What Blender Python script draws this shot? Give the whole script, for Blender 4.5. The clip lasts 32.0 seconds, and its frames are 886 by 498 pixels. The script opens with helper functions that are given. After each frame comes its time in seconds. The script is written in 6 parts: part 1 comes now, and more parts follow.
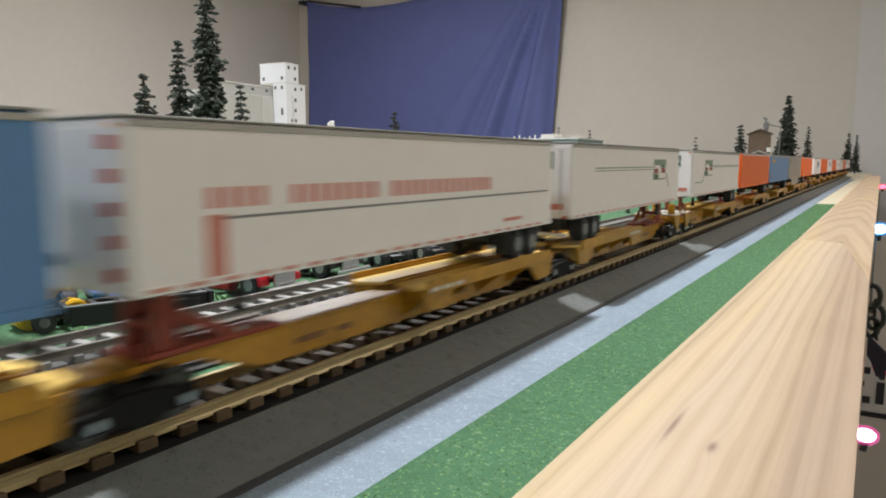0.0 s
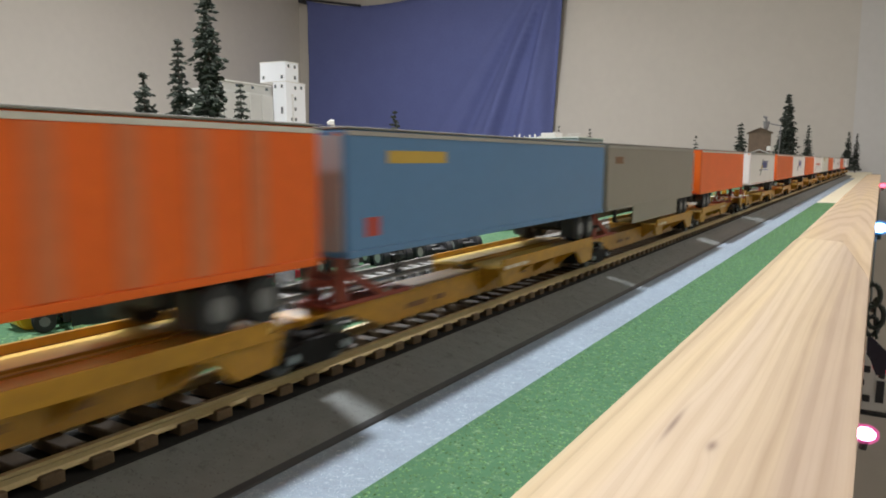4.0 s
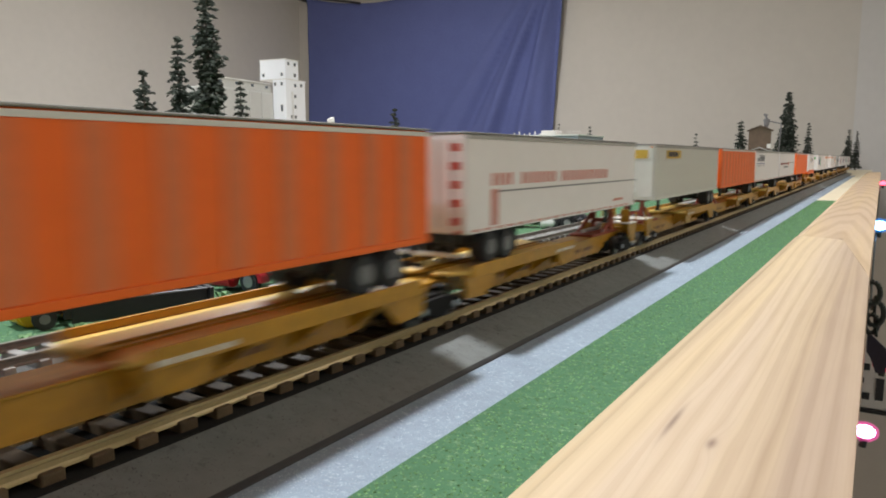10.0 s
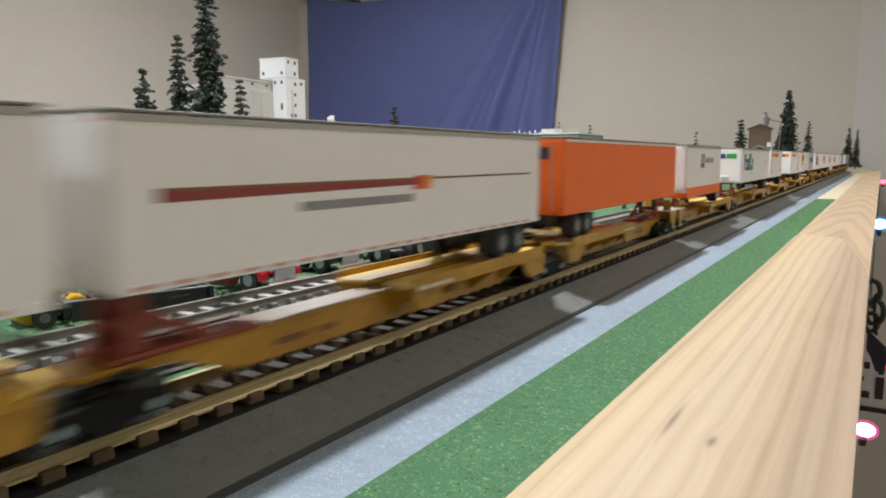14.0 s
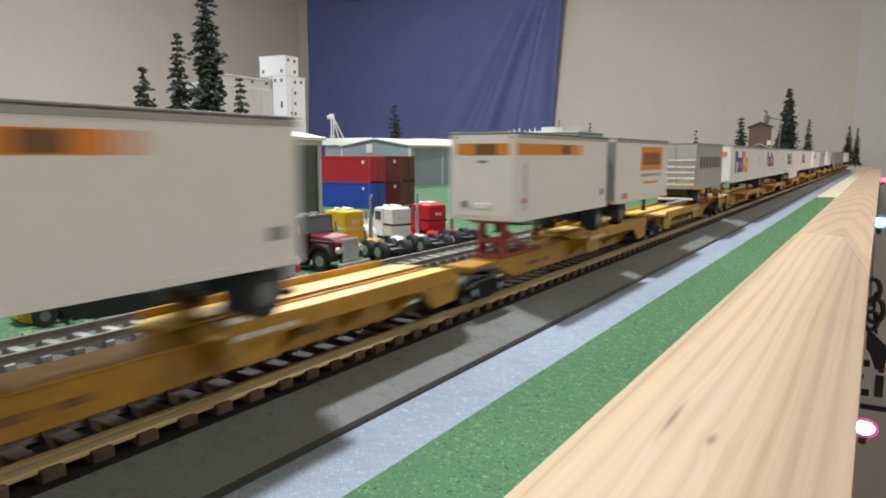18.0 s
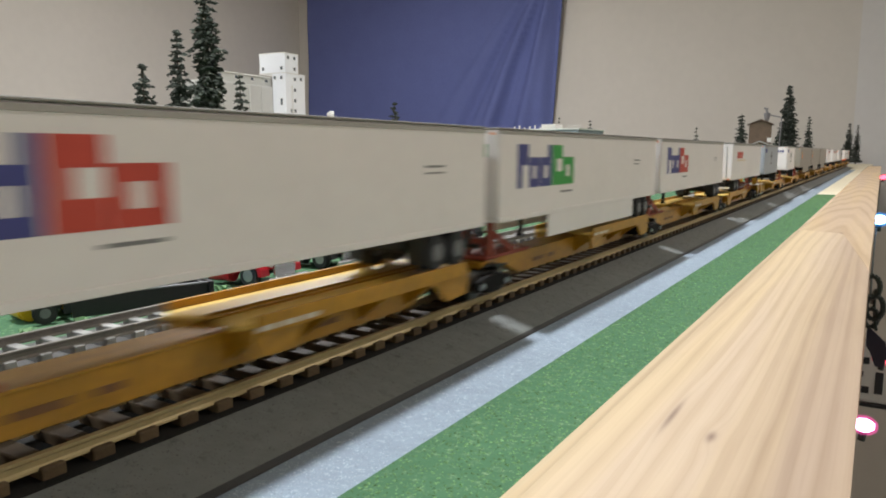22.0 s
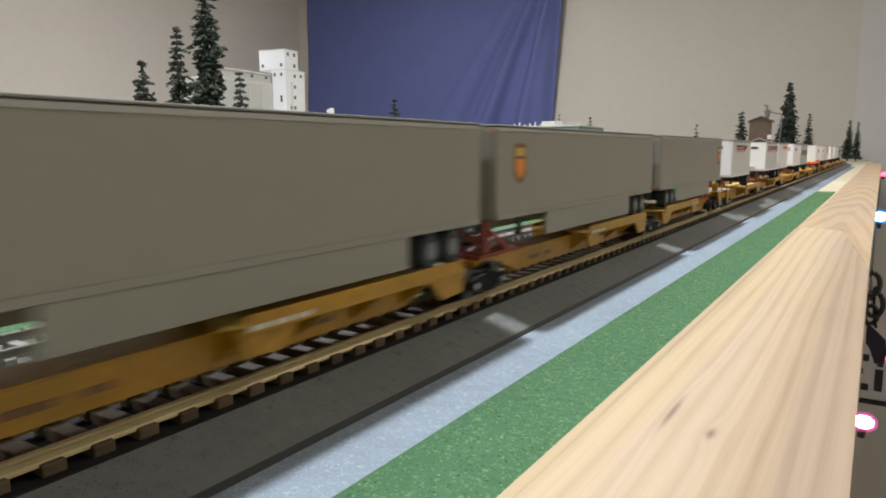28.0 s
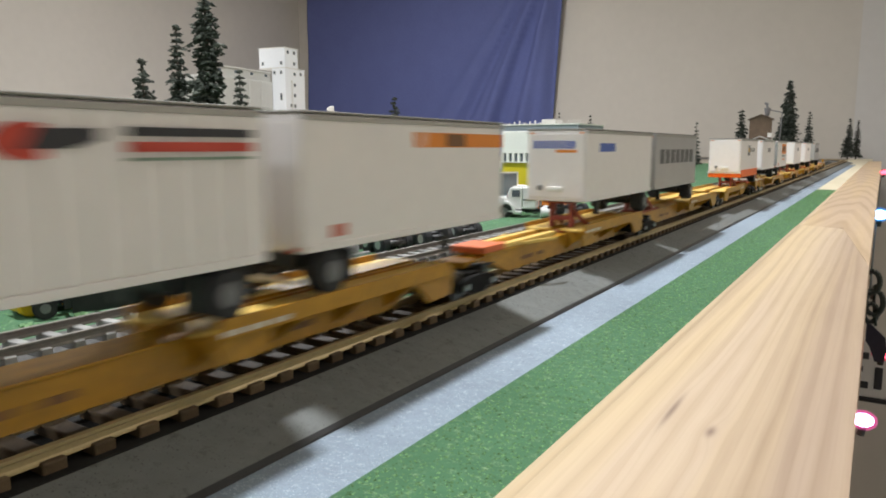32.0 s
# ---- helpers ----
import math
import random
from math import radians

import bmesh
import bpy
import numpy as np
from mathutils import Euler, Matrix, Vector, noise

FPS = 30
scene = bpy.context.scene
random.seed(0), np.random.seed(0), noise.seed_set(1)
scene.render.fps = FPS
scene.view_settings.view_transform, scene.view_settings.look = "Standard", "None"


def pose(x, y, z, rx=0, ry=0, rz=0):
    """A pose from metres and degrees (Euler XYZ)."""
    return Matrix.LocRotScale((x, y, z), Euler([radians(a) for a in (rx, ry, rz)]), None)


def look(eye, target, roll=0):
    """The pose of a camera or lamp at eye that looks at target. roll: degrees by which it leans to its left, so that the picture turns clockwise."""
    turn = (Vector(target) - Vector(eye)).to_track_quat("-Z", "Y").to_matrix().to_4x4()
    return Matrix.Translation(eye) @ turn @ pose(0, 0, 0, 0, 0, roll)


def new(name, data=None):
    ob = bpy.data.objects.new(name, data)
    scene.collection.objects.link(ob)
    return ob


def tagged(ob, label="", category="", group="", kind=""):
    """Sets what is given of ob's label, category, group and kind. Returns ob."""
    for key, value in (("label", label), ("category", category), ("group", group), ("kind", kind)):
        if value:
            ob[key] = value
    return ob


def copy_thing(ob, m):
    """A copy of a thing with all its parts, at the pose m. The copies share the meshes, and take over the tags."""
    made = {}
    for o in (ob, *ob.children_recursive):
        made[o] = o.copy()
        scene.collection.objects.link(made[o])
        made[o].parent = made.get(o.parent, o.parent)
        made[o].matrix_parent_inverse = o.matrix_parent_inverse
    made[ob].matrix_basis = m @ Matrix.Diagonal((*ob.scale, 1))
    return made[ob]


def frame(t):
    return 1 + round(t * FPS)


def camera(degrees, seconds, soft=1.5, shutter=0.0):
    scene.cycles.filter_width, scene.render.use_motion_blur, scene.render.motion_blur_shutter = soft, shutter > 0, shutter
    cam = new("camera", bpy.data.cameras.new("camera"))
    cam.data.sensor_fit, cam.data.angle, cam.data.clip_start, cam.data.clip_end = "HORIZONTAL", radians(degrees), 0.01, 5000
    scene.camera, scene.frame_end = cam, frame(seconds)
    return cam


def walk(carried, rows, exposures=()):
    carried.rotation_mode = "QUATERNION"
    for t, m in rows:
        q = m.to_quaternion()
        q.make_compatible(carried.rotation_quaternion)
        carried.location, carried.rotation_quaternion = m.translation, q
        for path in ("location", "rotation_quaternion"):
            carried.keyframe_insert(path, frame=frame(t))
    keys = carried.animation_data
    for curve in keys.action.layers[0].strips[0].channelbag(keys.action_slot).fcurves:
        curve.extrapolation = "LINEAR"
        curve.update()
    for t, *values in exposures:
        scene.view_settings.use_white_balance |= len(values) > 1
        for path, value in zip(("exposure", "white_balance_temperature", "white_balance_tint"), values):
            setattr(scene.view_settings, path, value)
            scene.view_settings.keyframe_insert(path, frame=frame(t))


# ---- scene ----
# ---------------------------------------------------------------- camera and its path
EYE = (0.1275, 0.0, 0.051)
YAW = radians(31.68)


def aim(pitch):
    p = radians(pitch)
    d = Vector((-math.sin(YAW) * math.cos(p), math.cos(YAW) * math.cos(p), -math.sin(p)))
    return look(EYE, Vector(EYE) + d)


cam = camera(64.19, 32.0, soft=1.9, shutter=0.75)
TILT = [(0, 7.023), (2, 7.065), (3.5, 7.106), (5.5, 7.185), (8, 7.249), (10, 7.308), (12, 7.362), (14.5, 7.447),
        (16.5, 7.52), (18, 7.575), (20, 7.69), (22, 7.79), (24, 7.866), (25.5, 7.943), (27.5, 8.015), (30, 8.104),
        (32, 8.181)]
walk(cam, [(t, aim(p)) for t, p in TILT])

# ---------------------------------------------------------------- light
world = bpy.data.worlds.new("room_air")
world.use_nodes = True
scene.world = world
world.node_tree.nodes["Background"].inputs["Color"].default_value = (0.75, 0.83, 1.0, 1)
world.node_tree.nodes["Background"].inputs["Strength"].default_value = 0.12
scene.view_settings.exposure = 0.0


def ceiling_light_source(name, at, power, size, colour):
    data = bpy.data.lights.new(name, "AREA")
    data.shape, data.size, data.energy, data.color = "DISK", size, power, colour
    ob = new(name, data)
    ob.matrix_world = pose(*at)
    return ob


CEIL = 1.62
ceiling_light_source("lamp_yard", (-0.45, 0.28, CEIL - 0.05), 37, 0.09, (0.935, 0.97, 1.0))
# added fill lights without a known source: for walls, trailer noses, trailer sides
ceiling_light_source("fill_room", (-1.9, 2.3, CEIL - 0.05), 56, 0.4, (0.955, 0.975, 1.0))
ceiling_light_source("fill_south", (-0.9, -1.2, CEIL - 0.05), 18, 0.4, (0.80, 0.90, 1.0))
ceiling_light_source("fill_east", (0.95, 1.80, CEIL - 0.05), 14, 0.4, (1.0, 0.95, 0.90))

# ---------------------------------------------------------------- materials


def mat(name, colour, rough=0.6, metal=0.0, vary=0.12, scale=40.0, bump=0.0, bump_scale=None, spec=0.5, emit=0.0,
        per_object=0.0):
    """A painted, moulded or natural surface with colour variation at two scales and fine relief."""
    m = bpy.data.materials.new(name)
    m.use_nodes = True
    nt = m.node_tree
    bs = nt.nodes["Principled BSDF"]
    bs.inputs["Roughness"].default_value = rough
    bs.inputs["Metallic"].default_value = metal
    bs.inputs["Specular IOR Level"].default_value = spec
    tc = nt.nodes.new("ShaderNodeTexCoord")
    n1 = nt.nodes.new("ShaderNodeTexNoise")
    n1.inputs["Scale"].default_value, n1.inputs["Detail"].default_value = scale, 5
    n2 = nt.nodes.new("ShaderNodeTexNoise")
    n2.inputs["Scale"].default_value, n2.inputs["Detail"].default_value = scale * 9, 3
    for n in (n1, n2):
        nt.links.new(tc.outputs["Object"], n.inputs["Vector"])
    add = nt.nodes.new("ShaderNodeMath")
    add.operation = "ADD"
    nt.links.new(n1.outputs["Fac"], add.inputs[0])
    nt.links.new(n2.outputs["Fac"], add.inputs[1])
    rng = nt.nodes.new("ShaderNodeMapRange")
    rng.inputs["From Min"].default_value, rng.inputs["From Max"].default_value = 0.6, 1.4
    rng.inputs["To Min"].default_value, rng.inputs["To Max"].default_value = 1 - vary, 1 + vary
    nt.links.new(add.outputs[0], rng.inputs["Value"])
    out = rng.outputs["Result"]
    if per_object:
        info = nt.nodes.new("ShaderNodeObjectInfo")
        r2 = nt.nodes.new("ShaderNodeMapRange")
        r2.inputs["To Min"].default_value, r2.inputs["To Max"].default_value = 1 - per_object, 1 + per_object
        nt.links.new(info.outputs["Random"], r2.inputs["Value"])
        mul = nt.nodes.new("ShaderNodeMath")
        mul.operation = "MULTIPLY"
        nt.links.new(out, mul.inputs[0])
        nt.links.new(r2.outputs["Result"], mul.inputs[1])
        out = mul.outputs[0]
    sc = nt.nodes.new("ShaderNodeVectorMath")
    sc.operation = "SCALE"
    sc.inputs[0].default_value = colour
    nt.links.new(out, sc.inputs["Scale"])
    nt.links.new(sc.outputs[0], bs.inputs["Base Color"])
    if bump:
        nb = nt.nodes.new("ShaderNodeTexNoise")
        nb.inputs["Scale"].default_value, nb.inputs["Detail"].default_value = bump_scale or scale * 12, 4
        nt.links.new(tc.outputs["Object"], nb.inputs["Vector"])
        b = nt.nodes.new("ShaderNodeBump")
        b.inputs["Strength"].default_value, b.inputs["Distance"].default_value = bump, 0.001
        nt.links.new(nb.outputs["Fac"], b.inputs["Height"])
        nt.links.new(b.outputs["Normal"], bs.inputs["Normal"])
    if emit:
        bs.inputs["Emission Color"].default_value = (*colour, 1)
        bs.inputs["Emission Strength"].default_value = emit
    return m


def speckled(name, dark, light, scale, thresh, rough=0.9, bump=0.3, spec=0.2):
    """A granular ground cover: two colours in fine grains over a slow drift."""
    m = mat(name, dark, rough, vary=0.12, scale=25, bump=bump, bump_scale=scale * 0.7, spec=spec)
    nt = m.node_tree
    bs = nt.nodes["Principled BSDF"]
    base = bs.inputs["Base Color"].links[0].from_socket
    tc = next(n for n in nt.nodes if n.type == "TEX_COORD")
    v = nt.nodes.new("ShaderNodeTexNoise")
    v.inputs["Scale"].default_value, v.inputs["Detail"].default_value = scale, 6
    v.inputs["Roughness"].default_value = 0.75
    nt.links.new(tc.outputs["Object"], v.inputs["Vector"])
    r = nt.nodes.new("ShaderNodeMapRange")
    r.inputs["From Min"].default_value, r.inputs["From Max"].default_value = thresh, thresh + 0.14
    nt.links.new(v.outputs["Fac"], r.inputs["Value"])
    mix = nt.nodes.new("ShaderNodeMix")
    mix.data_type = "RGBA"
    nt.links.new(r.outputs["Result"], mix.inputs["Factor"])
    nt.links.new(base, mix.inputs[6])
    mix.inputs[7].default_value = (*light, 1)
    nt.links.new(mix.outputs[2], bs.inputs["Base Color"])
    return m


def wood_material(name, pale, dark, knots, rings=0.42, arch=None, outer_shade=None):
    """Planed softwood: long grain lines that bend round the knots; shade can be painted along one side."""
    m = bpy.data.materials.new(name)
    m.use_nodes = True
    nt = m.node_tree
    bs = nt.nodes["Principled BSDF"]
    bs.inputs["Roughness"].default_value, bs.inputs["Specular IOR Level"].default_value = 0.5, 0.4
    tc = nt.nodes.new("ShaderNodeTexCoord")
    mp = nt.nodes.new("ShaderNodeMapping")
    mp.inputs["Scale"].default_value = (1, 0.05, 1)
    nt.links.new(tc.outputs["Object"], mp.inputs["Vector"])
    warp = nt.nodes.new("ShaderNodeTexNoise")
    warp.inputs["Scale"].default_value, warp.inputs["Detail"].default_value = 42, 2
    nt.links.new(mp.outputs[0], warp.inputs["Vector"])
    sep = nt.nodes.new("ShaderNodeSeparateXYZ")
    nt.links.new(tc.outputs["Object"], sep.inputs[0])

    def op(kind, a, b):
        n = nt.nodes.new("ShaderNodeMath")
        n.operation = kind
        for i, v in enumerate((a, b)):
            if v is None:
                continue
            if isinstance(v, (int, float)):
                n.inputs[i].default_value = v
            else:
                nt.links.new(v, n.inputs[i])
        return n.outputs[0]

    field = op("ADD", op("MULTIPLY", sep.outputs[0], 1500), op("MULTIPLY", warp.outputs["Fac"], 24))
    if arch:
        ax, bend, rate = arch
        off = op("SUBTRACT", sep.outputs[0], ax)
        rise = op("ADD", op("POWER", op("ADD", sep.outputs[1], 0.0), 0.8), op("MULTIPLY", op("MULTIPLY", off, off), bend))
        field = op("ADD", op("MULTIPLY", rise, rate), op("MULTIPLY", warp.outputs["Fac"], 16))
    dark_spot = 0.0
    for kx, ky, rx, ry, push in knots:
        dx = op("DIVIDE", op("SUBTRACT", sep.outputs[0], kx), rx)
        dy = op("DIVIDE", op("SUBTRACT", sep.outputs[1], ky), ry)
        r2 = op("ADD", op("MULTIPLY", dx, dx), op("MULTIPLY", dy, dy))
        bell = op("POWER", 2.718, op("MULTIPLY", r2, -1.0))
        field = op("ADD", field, op("MULTIPLY", bell, push))
        core = op("POWER", 2.718, op("MULTIPLY", r2, -9.0))
        dark_spot = core if isinstance(dark_spot, float) else op("MAXIMUM", dark_spot, core)
    ring = op("SINE", field, None)
    soft = nt.nodes.new("ShaderNodeMapRange")
    soft.inputs["From Min"].default_value, soft.inputs["From Max"].default_value = -0.2, 1.3
    nt.links.new(ring, soft.inputs["Value"])
    fine = nt.nodes.new("ShaderNodeTexNoise")
    fine.inputs["Scale"].default_value, fine.inputs["Detail"].default_value = 900, 4
    nt.links.new(mp.outputs[0], fine.inputs["Vector"])
    big = nt.nodes.new("ShaderNodeTexNoise")
    big.inputs["Scale"].default_value = 14
    nt.links.new(tc.outputs["Object"], big.inputs["Vector"])
    thin = nt.nodes.new("ShaderNodeMapRange")
    thin.inputs["From Min"].default_value, thin.inputs["From Max"].default_value = 0.55, 1.0
    nt.links.new(op("SINE", op("ADD", op("MULTIPLY", field, 2.6), op("MULTIPLY", fine.outputs["Fac"], 2.5)), None), thin.inputs["Value"])
    f = op("ADD", op("MULTIPLY", soft.outputs["Result"], rings), op("MULTIPLY", fine.outputs["Fac"], 0.36))
    f = op("ADD", f, op("MULTIPLY", thin.outputs["Result"], 0.11))
    f = op("MULTIPLY", f, op("ADD", big.outputs["Fac"], 0.35))
    band = nt.nodes.new("ShaderNodeTexNoise")
    band.inputs["Scale"].default_value, band.inputs["Detail"].default_value = 85, 3
    bmap = nt.nodes.new("ShaderNodeMapping")
    bmap.inputs["Scale"].default_value = (1, 0.03, 1)
    nt.links.new(tc.outputs["Object"], bmap.inputs["Vector"])
    nt.links.new(bmap.outputs[0], band.inputs["Vector"])
    tone = nt.nodes.new("ShaderNodeMapRange")
    tone.inputs["From Min"].default_value, tone.inputs["From Max"].default_value = 0.38, 0.62
    nt.links.new(band.outputs["Fac"], tone.inputs["Value"])
    warm = nt.nodes.new("ShaderNodeMix")
    warm.data_type = "RGBA"
    nt.links.new(tone.outputs["Result"], warm.inputs["Factor"])
    warm.inputs[6].default_value = (pale[0] * 1.03, pale[1] * 1.02, pale[2] * 0.92, 1)
    warm.inputs[7].default_value = (pale[0] * 0.95, pale[1] * 0.95, pale[2] * 1.0, 1)
    mix = nt.nodes.new("ShaderNodeMix")
    mix.data_type = "RGBA"
    nt.links.new(f, mix.inputs["Factor"])
    nt.links.new(warm.outputs[2], mix.inputs[6])
    mix.inputs[7].default_value = (*dark, 1)
    last = mix.outputs[2]
    # shade beside the camera, painted as darker, rosier wood on the outer side
    if outer_shade:
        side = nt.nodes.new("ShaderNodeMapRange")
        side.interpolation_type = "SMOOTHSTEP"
        side.inputs["From Min"].default_value, side.inputs["From Max"].default_value = outer_shade
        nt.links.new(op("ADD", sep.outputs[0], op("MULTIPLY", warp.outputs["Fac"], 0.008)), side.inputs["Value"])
        shade_mix = nt.nodes.new("ShaderNodeMix")
        shade_mix.data_type, shade_mix.blend_type = "RGBA", "MULTIPLY"
        nt.links.new(side.outputs["Result"], shade_mix.inputs["Factor"])
        nt.links.new(last, shade_mix.inputs[6])
        shade_mix.inputs[7].default_value = (0.71, 0.68, 0.735, 1)
        last = shade_mix.outputs[2]
    if not isinstance(dark_spot, float):
        m2 = nt.nodes.new("ShaderNodeMix")
        m2.data_type = "RGBA"
        nt.links.new(op("MULTIPLY", dark_spot, 0.75), m2.inputs["Factor"])
        nt.links.new(last, m2.inputs[6])
        m2.inputs[7].default_value = (0.16, 0.10, 0.08, 1)
        last = m2.outputs[2]
    nt.links.new(last, bs.inputs["Base Color"])
    b = nt.nodes.new("ShaderNodeBump")
    b.inputs["Strength"].default_value, b.inputs["Distance"].default_value = 0.12, 0.0006
    nt.links.new(f, b.inputs["Height"])
    nt.links.new(b.outputs["Normal"], bs.inputs["Normal"])
    return m


WALL = mat("wall_paint", (0.60, 0.56, 0.505), 0.85, vary=0.03, scale=2.5, bump=0.15, bump_scale=220)
# cooler copy of the wall paint: bluish light put into its colour
WALL_COOL_LIT = mat("wall_paint_cool_lit", (0.62, 0.60, 0.58), 0.85, vary=0.03, scale=2.5, bump=0.15, bump_scale=220)
CEILING = mat("ceiling_paint", (0.75, 0.73, 0.70), 0.9, vary=0.03, scale=3, bump=0.3, bump_scale=120)
CARPET = mat("carpet", (0.30, 0.27, 0.24), 0.95, vary=0.2, scale=30, bump=0.6, bump_scale=400)
GREEN = speckled("grass_mat", (0.070, 0.160, 0.083), (0.24, 0.35, 0.19), 420, 0.55)
GREY_STRIP = speckled("grey_foam", (0.27, 0.325, 0.39), (0.46, 0.52, 0.59), 620, 0.55, bump=0.3)
ROADBED = speckled("roadbed_foam", (0.172, 0.180, 0.176), (0.080, 0.082, 0.080), 260, 0.57, rough=0.58, bump=0.6, spec=0.38)
CREAM = mat("cream_board", (0.78, 0.70, 0.52), 0.6, vary=0.06, scale=30)
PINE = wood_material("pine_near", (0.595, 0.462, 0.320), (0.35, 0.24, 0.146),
                     [(0.0998, 0.1205, 0.0017, 0.024, 3.0), (0.1074, 0.1141, 0.0022, 0.007, 2.0)], outer_shade=(0.108, 0.124))
PINE_FAR = wood_material("pine_far", (0.54, 0.40, 0.27), (0.31, 0.20, 0.115), [(0.1105, 0.452, 0.0035, 0.022, 2.0)], 0.6, (0.109, 330.0, 72.0))
RAIL = mat("rail_metal", (0.46, 0.35, 0.175), 0.45, metal=0.25, vary=0.09, scale=200)
RAIL_GREY = mat("rail_grey", (0.20, 0.18, 0.16), 0.55, metal=0.3, vary=0.2, scale=60)
TIE = mat("tie_brown", (0.115, 0.078, 0.046), 0.60, vary=0.3, scale=300, per_object=0.25, spec=0.18)
# near-black bed sheet; shade in the tie gaps is put into its colour
BED_GAP_SHADE = mat("bed_gap_shade", (0.022, 0.021, 0.020), 0.9, vary=0.3, scale=200, spec=0.1)
TIE_GREY = mat("tie_grey", (0.30, 0.29, 0.275), 0.55, vary=0.25, scale=300, per_object=0.25)
BALLAST = speckled("grey_ballast", (0.105, 0.100, 0.095), (0.26, 0.25, 0.24), 420, 0.55, bump=0.8)
CLOTH = mat("blue_cloth", (0.122, 0.145, 0.335), 0.92, vary=0.06, scale=8, bump=0.3, bump_scale=500, spec=0.2)
YELLOW = mat("car_yellow", (0.46, 0.222, 0.014), 0.38, vary=0.42, scale=38, bump=0.05)
# paler copy of the car yellow: light on upward faces put into its colour
YELLOW_LIT = mat("car_yellow_lit", (0.78, 0.52, 0.13), 0.48, vary=0.12, scale=60, bump=0.05)
HITCH_ORANGE = mat("hitch_orange", (0.72, 0.16, 0.05), 0.5, vary=0.12, scale=80)
BROWN_RED = mat("hitch_red_brown", (0.30, 0.050, 0.026), 0.55, vary=0.2, scale=80)
BLACK = mat("black_plastic", (0.018, 0.018, 0.02), 0.45, vary=0.25, scale=90)
TRUCK_BLACK = mat("cast_black", (0.014, 0.013, 0.013), 0.75, vary=0.3, scale=120, spec=0.15)
TYRE = mat("tyre_black", (0.025, 0.025, 0.028), 0.7, vary=0.2, scale=120)
STEEL = mat("bright_steel", (0.55, 0.55, 0.57), 0.3, metal=0.9, vary=0.1, scale=80)
CHROME = mat("chrome", (0.70, 0.70, 0.72), 0.22, metal=0.8, vary=0.05, scale=80)
STACK = mat("stack_grey", (0.42, 0.42, 0.43), 0.35, metal=0.6, vary=0.1, scale=80)
RIM_GREY = mat("rim_grey", (0.19, 0.19, 0.20), 0.45, vary=0.15, scale=90)
WHEEL_DARK = mat("blackened_wheel", (0.10, 0.095, 0.09), 0.35, metal=0.6, vary=0.2, scale=90)
END_GREY = mat("walkway_grey", (0.66, 0.61, 0.53), 0.6, vary=0.2, scale=80)
PLATE = mat("pale_plate", (0.72, 0.70, 0.66), 0.5, vary=0.08, scale=60)
WHITE = mat("trailer_white", (0.86, 0.815, 0.80), 0.42, vary=0.035, scale=25)
OFFWHITE = mat("trailer_cream", (0.70, 0.68, 0.62), 0.45, vary=0.04, scale=25)
ROOF_EDGE = mat("trailer_roof_edge", (0.25, 0.24, 0.215), 0.6, vary=0.06, scale=30)
# door colour greyed: shade on the trailer's near end is painted in
DOOR_SHADED = mat("trailer_door_shaded", (0.29, 0.30, 0.30), 0.5, vary=0.06, scale=30)
ROOF = mat("trailer_roof", (0.40, 0.38, 0.35), 0.5, vary=0.06, scale=30)
ORANGE = mat("trailer_orange", (0.92, 0.155, 0.014), 0.45, vary=0.07, scale=30, spec=0.35)
# duller tan for the ribs: their grey reflections put into the colour
ORANGE_RIB_SHEEN = mat("orange_rib_sheen", (0.74, 0.185, 0.055), 0.5, vary=0.12, scale=30)
ORANGE_DEEP = mat("trailer_orange_recess", (0.76, 0.145, 0.032), 0.5, vary=0.08, scale=30)
BLUE = mat("trailer_blue", (0.10, 0.24, 0.47), 0.42, vary=0.05, scale=30)
GREYBROWN = mat("trailer_grey_brown", (0.29, 0.265, 0.225), 0.45, vary=0.04, scale=25)
SILVER = mat("trailer_silver", (0.47, 0.465, 0.46), 0.38, metal=0.35, vary=0.06, scale=40)
GREYBLUE = mat("trailer_grey_blue", (0.40, 0.43, 0.47), 0.42, vary=0.04, scale=30)
INK_RED = mat("ink_red", (0.55, 0.06, 0.035), 0.5)
INK_FADED = mat("ink_faded_red", (0.62, 0.22, 0.17), 0.5)
INK_NAVY = mat("ink_navy", (0.05, 0.06, 0.24), 0.5)
INK_BLUE = mat("ink_blue", (0.07, 0.13, 0.45), 0.5)
INK_MAROON = mat("ink_maroon", (0.27, 0.035, 0.03), 0.5)
INK_GREEN = mat("ink_green", (0.03, 0.34, 0.06), 0.5)
INK_DKGREEN = mat("ink_dark_green", (0.02, 0.11, 0.07), 0.5)
INK_SAGE = mat("ink_sage", (0.23, 0.31, 0.24), 0.5)
INK_ORANGE = mat("ink_orange", (0.80, 0.26, 0.03), 0.5)
INK_GOLD = mat("ink_gold", (0.62, 0.40, 0.06), 0.5)
INK_DARK = mat("ink_dark_grey", (0.10, 0.10, 0.105), 0.5)
# unseen table top, neutral brown to keep green bounce light off the room
UNSEEN_TOP = mat("unseen_top_brown", (0.36, 0.31, 0.25), 0.8, vary=0.15, scale=6, bump=0.2)
INK_BLACK = mat("ink_black", (0.03, 0.03, 0.035), 0.5)
INK_GREY = mat("ink_grey", (0.22, 0.215, 0.22), 0.5)
INK_BROWN = mat("ink_brown", (0.20, 0.09, 0.03), 0.5)
WARE = mat("warehouse_grey_green", (0.098, 0.102, 0.106), 0.6, vary=0.07, scale=25, bump=0.1)
